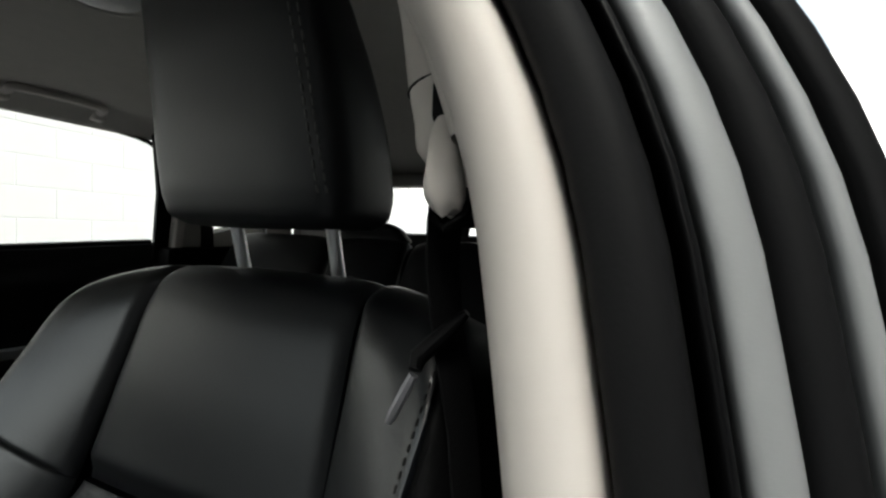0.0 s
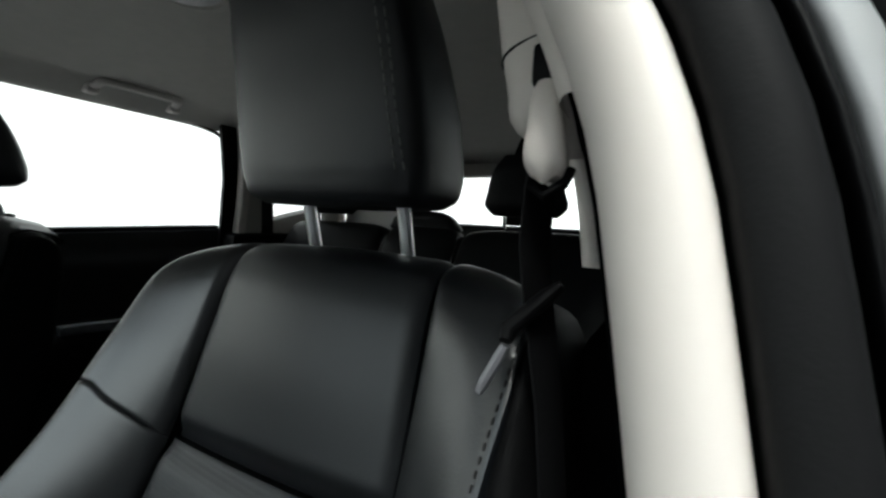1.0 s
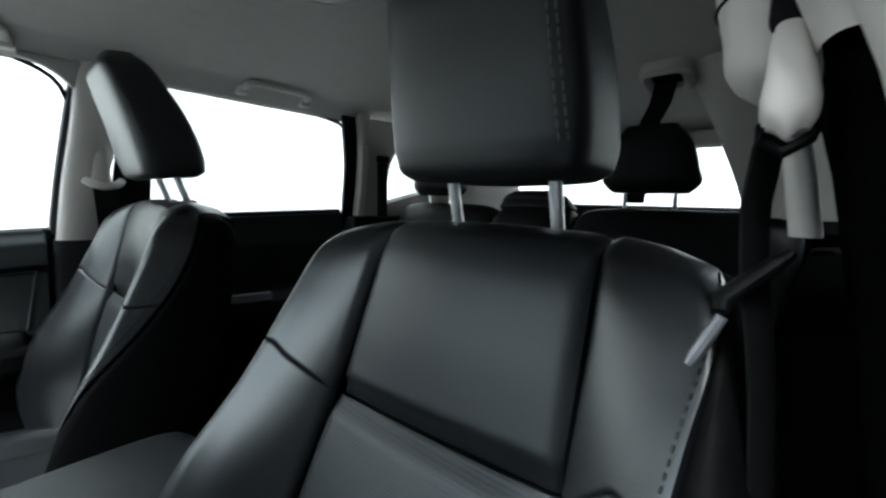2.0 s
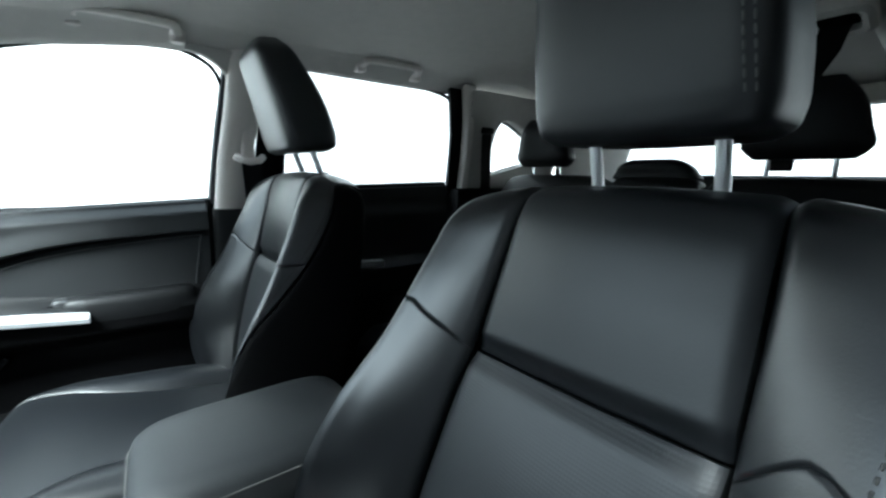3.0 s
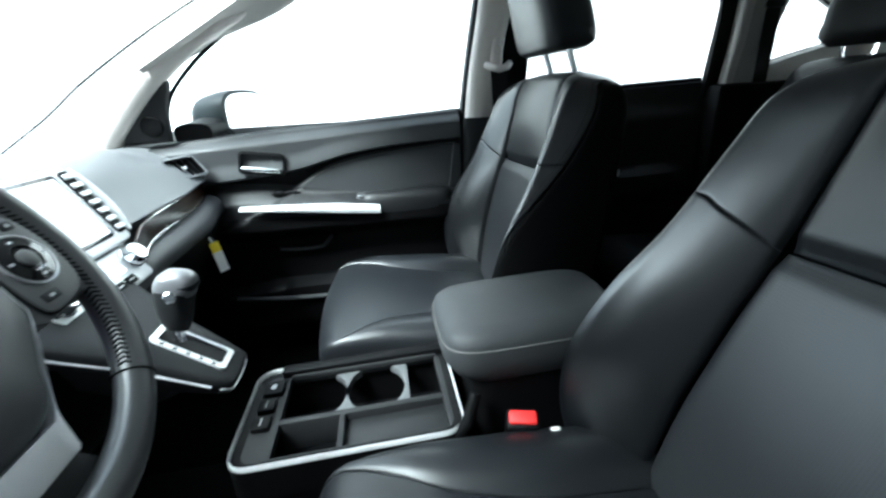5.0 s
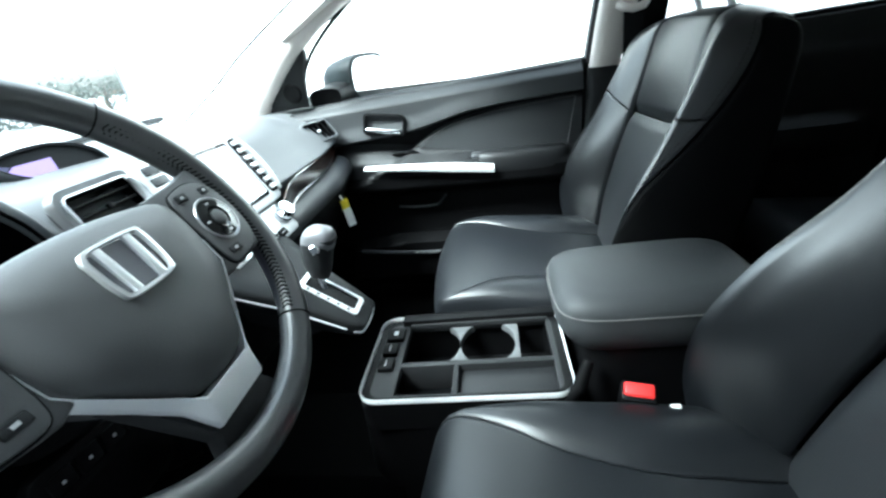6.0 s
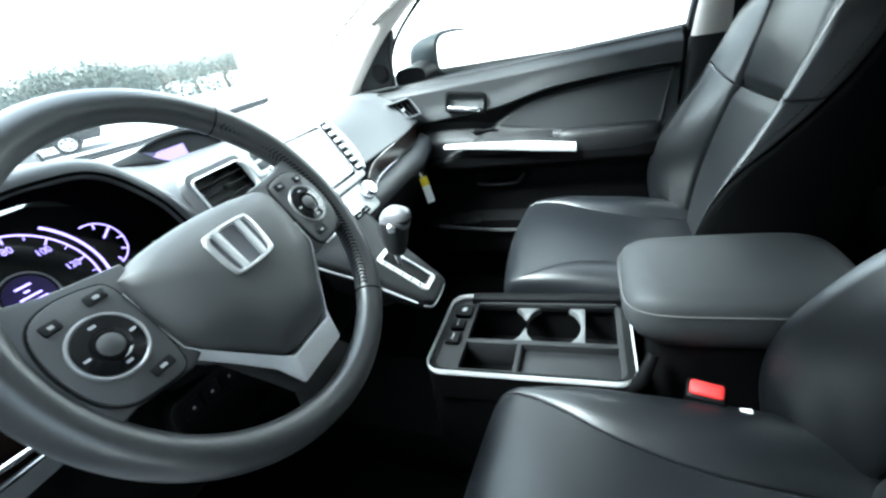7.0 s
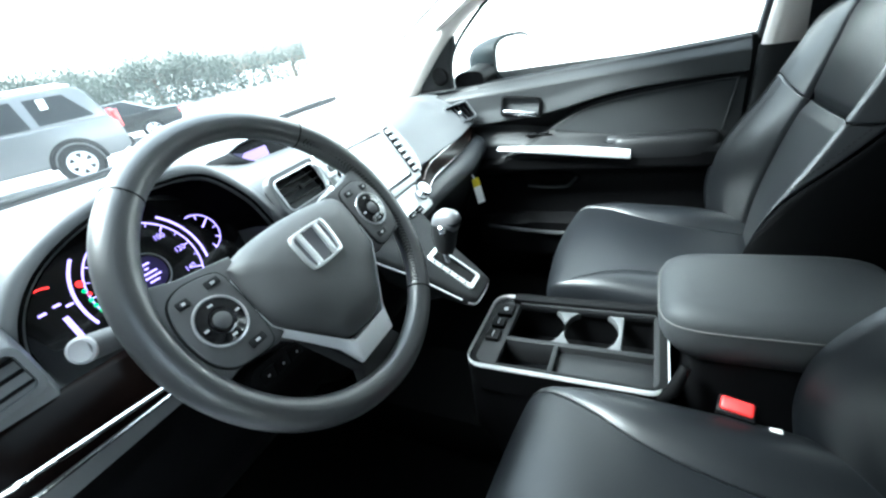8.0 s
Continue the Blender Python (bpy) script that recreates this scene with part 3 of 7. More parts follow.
for y0, y1 in ((-0.66, 0.40),):
    add_grid(bm, np.array([[(-0.80 - 0.05 * math.sin(math.pi * min(1, max(0, (z - 0.35) / 0.75))), y, z) for z in np.linspace(0.33, 1.08, 12)] for y in np.linspace(y0, y1, 12)]))
part("outer_panel", bm, PAINT, door1, "silver grey painted outer door panel")
bm = bmesh.new()
box(bm, (-0.80, -0.66, 0.33), (-0.715, 0.40, 1.06), 0.01)
part("door_core", bm, HARD, door1)
# rubber run and edge behind the lining
bm = bmesh.new()
box(bm, (-0.72, 0.347, 0.42), (-0.685, 0.372, 1.10), 0.006)
part("door_edge_seal", bm, RUBBER, door1, "black rubber edge seal")
bm = bmesh.new()
sweep(bm, [(-0.704, y, 1.052 + 0.055 * (y + 0.45)) for y in np.linspace(-0.60, 0.40, 14)], [(-0.012, -0.006), (0.010, -0.006), (0.012, 0.004), (-0.006, 0.007)])
part("belt_seal", bm, RUBBER, door1, "black rubber seal along the glass")
# window frame of the front door
bm = bmesh.new()
frame_line = curve([(0, -0.470, 1.075), (0.2, -0.405, 1.20), (0.35, -0.26, 1.31), (0.6, 0.10, 1.435), (0.75, 0.255, 1.461), (0.85, 0.335, 1.449), (0.93, 0.383, 1.418), (1.0, 0.404, 1.36), (1.35, 0.385, 1.10)])
pts = []
for t in np.linspace(0, 1.35, 50):
    y, z = frame_line(t)
    pts.append((-belt_x(z) - 0.002, y, z))
tube(bm, pts, 0.0052, 8)
part("window_seal", bm, RUBBER, door1, "black rubber window frame seal")
bm = bmesh.new()
rows = []
for t in np.linspace(0, 1, 16):
    y, z = 0.352 + 0.050 * t - 0.012 * t * (1 - t) + 0.0, 1.085 + 0.365 * t
    x = -belt_x(z)
    rows.append([(x - 0.012, y, z), (x + 0.006, y + 0.002, z), (x + 0.009, y + 0.006, z), (x + 0.009, y + 0.018, z), (x + 0.004, y + 0.023, z), (x - 0.012, y + 0.023, z)])
add_grid(bm, np.array(rows), False, False, True)
bmesh.ops.recalc_face_normals(bm, faces=bm.faces)
part("frame_upright", bm, FRAMEGREY, door1, "dark grey window frame beside the centre pillar", deg=50)

# sail panel with tweeter in the front corner of the window
SAIL = axes((-0.690, 0.0, 1.06), (0, 1, 0), (0.14, 0, 0.99), (1, 0, 0))
bm = bmesh.new()
f = curve([(0, -0.450, 0.0), (1, -0.436, 0.085), (2, -0.415, 0.140), (3, -0.420, 0.158), (4, -0.452, 0.134), (5, -0.500, 0.088), (6, -0.552, 0.030), (7, -0.566, 0.0)])
slab(bm, [tuple(f(t)) for t in np.linspace(0, 7, 30)], 0.020, SAIL, 0.004)
bmesh.ops.recalc_face_normals(bm, faces=bm.faces)
part("sail_panel", bm, SOFT, door1, "black corner panel")
bm = bmesh.new()
lathe(bm, [(0.028, 0.0), (0.028, 0.004), (0.024, 0.007), (0.012, 0.006), (0.0, 0.009)], 28, SAIL @ Matrix.Translation((-0.482, 0.042, 0.019)))
part("tweeter", bm, HARD, door1, "round black tweeter grille")

# release handle in its bezel
hm = facing((-0.648, -0.222, 0.988), (1, 0, 0.12), roll=-8)
bm = bmesh.new()
o, i = round_rect(0.124, 0.062, 0.014), round_rect(0.112, 0.050, 0.011)
g = np.array([[tuple(hm @ Vector((x, y, z))) for (x, y), z in ((a, -0.01), (a, 0.004), (b, 0.005), (b, -0.018))] for a, b in zip(o, i)])
add_grid(bm, g, True, True, False)
bezel = part("handle_bezel", bm, HARD, door1, "black recessed handle bezel")
bm = bmesh.new()
slab(bm, round_rect(0.114, 0.052, 0.01), 0.003, hm @ Matrix.Translation((0, 0, -0.017)))
part("recess", bm, ARMSKIN, bezel)
bm = bmesh.new()
box(bm, (-0.054, -0.024, -0.004), (0.050, -0.011, 0.009), 0.004, 3, hm)
part("release_lever", bm, CHROME, bezel, "chrome door release lever")
bm = bmesh.new()
box(bm, (0.036, -0.006, -0.015), (0.042, 0.016, -0.010), 0.001, 1, hm)
part("lock_mark", bm, RED, bezel, "small red lock mark")
# silver pull trim along the arm rest
bm = bmesh.new()
trim_pts = [(-0.609 + 0.004 * math.sin(3 * t), -0.295 + 0.385 * t, 0.872 - 0.030 * t + 0.004 * math.sin(math.pi * t)) for t in np.linspace(0, 1, 14)]
rows = []
for k, p in enumerate(trim_pts):
    fat = 0.45 + 0.55 * min(1.0, k / 9)
    rows.append([(p[0] + a, p[1], p[2] + b * fat) for a, b in ((-0.012, -0.014), (0.010, -0.012), (0.012, -0.002), (0.006, 0.009), (-0.012, 0.010))])
ends = add_grid(bm, np.array(rows), False, False, True)
bm.faces.new(ends[0])
bm.faces.new(ends[-1][::-1])
bmesh.ops.recalc_face_normals(bm, faces=bm.faces)
part("pull_trim", bm, SILVER, door1, "satin silver pull trim")
bm = bmesh.new()
box(bm, (-0.666, -0.215, 0.8965), (-0.650, -0.135, 0.9005), 0.003, 2)
sw = part("switch_plate", bm, HARD, door1)
for k in range(2):
    bm = bmesh.new()
    box(bm, (-0.664, -0.208 + 0.036 * k, 0.900), (-0.652, -0.180 + 0.036 * k, 0.905), 0.002)
    part("switch", bm, GLOSS, sw, "window switch")
# arm rest pad behind the pull trim
bm = bmesh.new()
loft(bm, [ring(-0.652, 0.172, z, hx, hy, 28, 4) for z, hx, hy in ((0.79, 0.026, 0.120), (0.83, 0.040, 0.132), (0.862, 0.041, 0.134), (0.875, 0.037, 0.131), (0.882, 0.028, 0.122))])
part("arm_pad", bm, ARMSKIN, door1, "black padded arm rest")
bm = bmesh.new()
box(bm, (-0.668, 0.024, 0.860), (-0.630, 0.064, 0.881), 0.008, 3)
part("grip_end", bm, ROLL, door1, "grey end block of the grip recess")
# pull cup lip
bm = bmesh.new()
tube(bm, [(-0.662, -0.222 + 0.158 * t, 0.728 - 0.006 * math.sin(math.pi * t) + 0.16 * max(0, t - 0.82)) for t in np.linspace(0, 1, 16)], 0.0055, 8)
part("cup_lip", bm, DOORSKIN, door1, "charcoal lip of the pull cup")
bm = bmesh.new()
tube(bm, [(-0.612, -0.36 + 0.52 * t, 0.60 - 0.02 * math.sin(math.pi * t)) for t in np.linspace(0, 1, 14)], 0.007, 8)
part("pocket_lip", bm, DOORSKIN, door1, "rounded lip of the door pocket")


def rear_depth(y, z):
    d = 0.02 + 0.012 * sstep(1.08 - z, 0, 0.04)
    a = sstep(0.90 - z, 0.0, 0.03) * sstep(z, 0.76, 0.82)
    return d + 0.05 * a * (1 - sstep(y, 1.0, 1.12))


door2 = thing("door_2", "closed rear passenger door with black lining", "car door", kind="structure")
bm = bmesh.new()
add_grid(bm, door_skin(0.50, 1.16, 0.40, rear_depth, 40, 60, lambda y: 1.118 + 0.035 * (y - 0.55)), True)
part("door_lining", bm, SOFT, door2, deg=50)
bm = bmesh.new()
box(bm, (-0.82, 0.43, 0.33), (-0.72, 1.45, 1.08), 0.02)
part("outer_panel", bm, PAINT, door2, "silver grey painted outer door panel")
bm = bmesh.new()
sweep(bm, [(-0.622, 0.70 + 0.14 * t, 0.890 - 0.005 * t) for t in np.linspace(0, 1, 6)], [(-0.010, -0.011), (0.010, -0.011), (0.010, 0.009), (-0.010, 0.011)])
part("pull_trim", bm, POST, door2, "satin silver pull trim")
bm = bmesh.new()
fl = curve([(0, 0.535, 1.12), (0.3, 0.545, 1.44), (0.36, 0.58, 1.468), (0.7, 0.86, 1.464), (0.92, 1.09, 1.442), (1.0, 1.118, 1.42), (1.12, 1.136, 1.33), (1.3, 1.146, 1.14)])
pts = [(-belt_x(z) - 0.002, y, z) for y, z in (fl(t) for t in np.linspace(0, 1.3, 44))]
tube(bm, pts, 0.006, 8)
part("window_seal", bm, RUBBER, door2, "black rubber window frame seal")
bm = bmesh.new()
slab(bm, [(1.120, 1.085), (1.178, 1.085), (1.166, 1.47), (1.080, 1.47), (1.098, 1.38), (1.112, 1.30)], 0.012, axes((-0.668, 0, 0), (0, 1, 0), (0.16, 0, 1), (1, 0, 0)))
bm.transform(Matrix.Translation((-0.16 * 1.14 + 0.01, 0, 0)))
part("frame_panel", bm, HARD, door2, "black panel behind the rear glass")
bm = bmesh.new()
slab(bm, [(0.462, 1.10), (0.546, 1.10), (0.553, 1.30), (0.560, 1.46), (0.500, 1.46), (0.475, 1.25)], 0.012, axes((-0.690 - 0.16 * 1.10, 0, 0), (0, 1, 0), (0.16, 0, 1), (1, 0, 0)))
part("frame_front", bm, HARD, door2, "black front upright of the rear window frame")
bm = bmesh.new()
sweep(bm, [(-0.69, y, 1.126 + 0.035 * (y - 0.55)) for y in np.linspace(0.53, 1.13, 10)], [(-0.012, -0.006), (0.010, -0.006), (0.012, 0.004), (-0.006, 0.007)])
part("belt_seal", bm, RUBBER, door2, "black rubber seal along the glass")

# ivory lining round the quarter window: a plate with a rounded, tapering opening
bm = bmesh.new()
QW = axes((-0.600, 0, 1.30), (0, 1, 0), (0.22, 0, 0.975), (1, 0, 0))
f = curve([(0, 1.292, -0.118), (1, 1.288, -0.04), (2, 1.296, 0.040), (3, 1.330, 0.078), (4, 1.385, 0.072), (5, 1.480, 0.030), (6, 1.575, -0.018), (7, 1.600, -0.042), (8, 1.570, -0.060), (9, 1.480, -0.078), (10, 1.390, -0.100), (11, 1.310, -0.122), (12, 1.292, -0.118)])
rows = []
for t in np.linspace(0, 12, 60, endpoint=False):
    y, z = f(t)
    k = Vector((y - 1.42, z + 0.02)).normalized()
    e = min((0.235 if k.x > 0 else 0.262) / max(abs(k.x), 1e-6), 0.19 / max(abs(k.y), 1e-6))
    yo, zo = 1.42 + k.x * e, -0.02 + k.y * e
    rows.append([tuple(QW @ Vector(q)) for q in ((yo, zo, -0.004), (yo, zo, 0.008), (y + 0.012 * k.x, z + 0.012 * k.y, 0.009), (y + 0.003 * k.x, z + 0.003 * k.y, 0.005), (y, z, -0.004), (y, z, -0.05))])
add_grid(bm, np.array(rows), True, True, False)
bmesh.ops.recalc_face_normals(bm, faces=bm.faces)
tagged(part("quarter_trim", bm, LINER, deg=50), "grey cloth lining round the tapering quarter window", "pillar trim", kind="structure")
bm = bmesh.new()
tube(bm, [QW @ Vector((*f(t), -0.03)) for t in np.linspace(0, 12, 60, endpoint=False)], 0.004, 6, True)
tagged(part("quarter_seal", bm, RUBBER), "black rubber seal of the quarter window", "seal", kind="structure")
# quarter panel below the small window, rear side linings
bm = bmesh.new()
box(bm, (-0.72, 1.13, 0.37), (-0.60, 2.13, 1.13), 0.02)
tagged(part("side_lining_passenger", bm, HARD), "black side lining of the load space", "side lining", kind="structure")
bm = bmesh.new()
box(bm, (0.60, 0.60, 0.37), (0.72, 2.13, 1.12), 0.02)
tagged(part("side_lining_driver", bm, CARPET), "black lining of the driver side rear door", "side lining", kind="structure")

# ---- driver side centre pillar and door jamb, close to the camera ----
def jamb(name, xs, mat, label, category="pillar trim", z0=0.45, z1=1.50, lean=0.008):
    """A strip of the pillar between plan points, bowed inward towards the roof."""
    bm = bmesh.new()
    rows = []
    # round the plan's corners a little
    for _ in range(2):
        xs = [(a[0] + (b[0] - a[0]) * k, a[1] + (b[1] - a[1]) * k) for a, b in zip(xs, xs[1:] + xs[:1]) for k in (0.25, 0.75)]
    for z in np.linspace(z0, z1, 44):
        k = z - 1.20
        kk = min(k, 0.12)
        bow = -0.16 * k - (1.9 * kk * kk + (k - kk) * 0.29 if k > 0 else 0.15 * k * k)
        bow -= lean * min(1.6, max(0.0, (k + 0.13) / 0.24))
        rows.append([(x + bow, y + 0.10 * k, z) for x, y in xs])
    add_grid(bm, np.array(rows), False, False, True)
    bmesh.ops.recalc_face_normals(bm, faces=bm.faces)
    return tagged(part(name, bm, mat, deg=80), label, category, kind="structure")


jamb("pillar_b_driver", [(0.656, 0.56), (0.653, 0.475), (0.642, 0.456), (0.639, 0.449), (0.642, 0.441), (0.649, 0.432), (0.658, 0.426), (0.667, 0.425), (0.674, 0.430), (0.676, 0.46), (0.676, 0.56)], BEIGE, "ivory plastic trim of the centre pillar")
jamb("pillar_b_upper", [(0.640, 0.60), (0.622, 0.60), (0.622, 0.475), (0.629, 0.4525), (0.640, 0.4525)], BEIGE, "ivory plastic trim above the belt slot", z0=1.248, lean=0.0)
jamb("pillar_b_rear", [(0.616, 0.612), (0.602, 0.610), (0.599, 0.585), (0.606, 0.580), (0.616, 0.585)], BEIGE, "ivory plastic trim behind the belt slot", z0=1.172, z1=1.26, lean=0.0)
jamb("door_seal_inner", [(0.676, 0.47), (0.676, 0.431), (0.680, 0.425), (0.693, 0.423), (0.700, 0.429), (0.702, 0.47)], RUBBER, "wide black rubber door seal on the pillar", "door seal")
jamb("door_seal_lip", [(0.702, 0.47), (0.702, 0.438), (0.705, 0.433), (0.708, 0.438), (0.709, 0.47)], HARD, "thin black seal lip", "door seal")
jamb("door_jamb", [(0.709, 0.48), (0.709, 0.445), (0.713, 0.441), (0.722, 0.443), (0.725, 0.449), (0.725, 0.48)], JAMB, "grey painted metal door jamb", "door jamb")
jamb("door_seal_outer", [(0.725, 0.49), (0.725, 0.456), (0.733, 0.451), (0.742, 0.455), (0.744, 0.49)], RUBBER, "black outer door seal", "door seal")
jamb("jamb_flange", [(0.744, 0.50), (0.744, 0.465), (0.748, 0.461), (0.754, 0.463), (0.756, 0.50)], JAMB, "grey painted outer edge of the pillar", "door jamb")
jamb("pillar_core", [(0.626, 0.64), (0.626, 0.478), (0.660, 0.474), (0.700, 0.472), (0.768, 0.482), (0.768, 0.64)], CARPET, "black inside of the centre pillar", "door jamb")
jamb("jamb_edge", [(0.756, 0.52), (0.756, 0.470), (0.762, 0.467), (0.770, 0.472), (0.771, 0.52)], RUBBER, "black outer trim strip of the pillar", "door seal")


# ---- front seats ----
BACK = curve([(0, 0.400, 0.64), (0.15, 0.416, 0.72), (0.3, 0.437, 0.80), (0.45, 0.470, 0.89), (0.6, 0.506, 0.974), (0.8, 0.546, 1.08), (0.92, 0.566, 1.136), (1.0, 0.582, 1.157), (1.08, 0.615, 1.163), (1.16, 0.660, 1.148)])
PANEL_W = curve([(0, 0.152), (0.3, 0.143), (0.6, 0.131), (0.75, 0.128), (0.9, 0.125), (1.0, 0.123), (1.16, 0.120)])
OUTER_W = curve([(0, 0.262), (0.15, 0.278), (0.3, 0.280), (0.45, 0.268), (0.6, 0.250), (0.75, 0.240), (0.9, 0.226), (1.0, 0.204), (1.08, 0.190), (1.16, 0.180)])
FORWARD = curve([(0, 0.06), (0.15, 0.085), (0.3, 0.095), (0.45, 0.085), (0.6, 0.062), (0.75, 0.045), (0.9, 0.028), (1.0, 0.013), (1.08, 0.004), (1.16, 0.0)])
SIDE = curve([(0, 0.115), (0.7, 0.105), (0.9, 0.086), (1.0, 0.058), (1.16, 0.014)])
DROP = curve([(0, 0.0), (0.75, 0.0), (0.9, 0.008), (1.0, 0.022), (1.08, 0.03), (1.16, 0.03)])
CROSS = curve([(0, 0.0, 0.05, 0.0), (0.2, 0.25, -0.36, 0.0), (0.45, 0.64, -0.82, 0.0), (0.62, 0.86, -1.02, 0.06), (0.80, 1.0, -0.38, 0.40), (1.0, 0.99, 0.0, 1.0)])


def bolster_point(s, v, side):
    y, z = BACK(v)
    w0, w1, f = PANEL_W(v)[0], OUTER_W(v)[0], FORWARD(v)[0]
    a, b, c = CROSS(s)
    return (side * (w0 + (w1 - w0) * a), y + b * f + c * SIDE(v)[0], z - DROP(v)[0] * s * s)


def crease(u):
    """Where the upper panel meets the lower one, across the seat (u -1 to 1)."""
    return 0.600 + 0.008 * (u + 1)


def seam_v(s):
    return 0.60 + 0.085 * min(1.0, s / 0.5) - 0.03 * max(0.0, (s - 0.6) / 0.4)


def fold(v, u):
    """How far the centre panels sink towards the fold between them."""
    d = 0.55 * (v - crease(2 * u - 1))
    if d > 0:
        return 0.010 * (1 - sstep(d, 0.0, 0.026)) - 0.002 * sstep(d, 0.02, 0.10) * (1 - sstep(d, 0.10, 0.26))
    return 0.007 * (1 - sstep(-d, 0.0, 0.020)) - 0.003 * (1 - sstep(-d, 0.02, 0.16))


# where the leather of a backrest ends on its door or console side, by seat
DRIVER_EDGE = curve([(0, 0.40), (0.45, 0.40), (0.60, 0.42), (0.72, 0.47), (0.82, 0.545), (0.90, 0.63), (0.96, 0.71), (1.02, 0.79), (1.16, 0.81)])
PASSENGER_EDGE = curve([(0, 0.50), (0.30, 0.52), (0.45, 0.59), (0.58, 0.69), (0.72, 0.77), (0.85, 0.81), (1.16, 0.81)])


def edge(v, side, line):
    """Where the leather ends and the shade-black side begins, round the bolster."""
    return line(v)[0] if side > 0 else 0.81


def shoulder_point(u, v, side, line):
    v = seam_v(0.81 * u) + 0.0004 + (1.16 - seam_v(0.81 * u) - 0.0004) * v
    return bolster_point(edge(v, side, line) * u, v, side)


def lower_bolster_point(u, v, side, line):
    v = (seam_v(0.81 * u) - 0.0004) * v
    return bolster_point(edge(v, side, line) * u, v, side)


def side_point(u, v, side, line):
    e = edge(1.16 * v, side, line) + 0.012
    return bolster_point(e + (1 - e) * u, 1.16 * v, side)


def panel_point(u, v, dy):
    y, z = BACK(v)
    dy += fold(v, u)
    return ((2 * u - 1) * PANEL_W(v)[0], y + dy + 0.003 * (2 * u - 1) ** 2, z)


def stitches(bm, pts, length=0.006, gap=0.0035, r=0.0007):
    """Short thread dashes along a line."""
    pts = [Vector(p) for p in pts]
    step = 0.001
    walkers = []
    for a, b in zip(pts, pts[1:]):
        n = max(1, int((b - a).length / step))
        walkers += [a.lerp(b, k / n) for k in range(n)]
    i = 0
    while i < len(walkers) - 1:
        j = min(len(walkers) - 1, i + int(length / step))
        tube(bm, [walkers[i], (walkers[i] + walkers[j]) / 2, walkers[j]], [r, r * 1.4, r], 5)
        i = j + max(1, int(gap / step))
    return bm


def headrest(parent, w, rows, mat, label=""):
    """A stuffed head pad: rows of (z, front y, back y, half width)."""
    bm = bmesh.new()
    f = curve(rows)
    z0, z1 = rows[0][0], rows[-1][0]
    rings = []
    for k in range(27):
        t = k / 26
        z = z0 + (z1 - z0) * (0.5 - 0.5 * math.cos(math.pi * t))
        a, b, h = f(z)
        rings.append([(w * x, y, zz + 0.010 * (x / 0.13) ** 2 * (0.5 * (1 - sstep(t, 0.0, 0.35)) - sstep(t, 0.65, 1.0))) for x, y, zz in ring(0, (a + b) / 2, z, h, (b - a) / 2, 48, 4.8)])
    loft(bm, rings)
    return part("head_pad", bm, mat, parent, label)


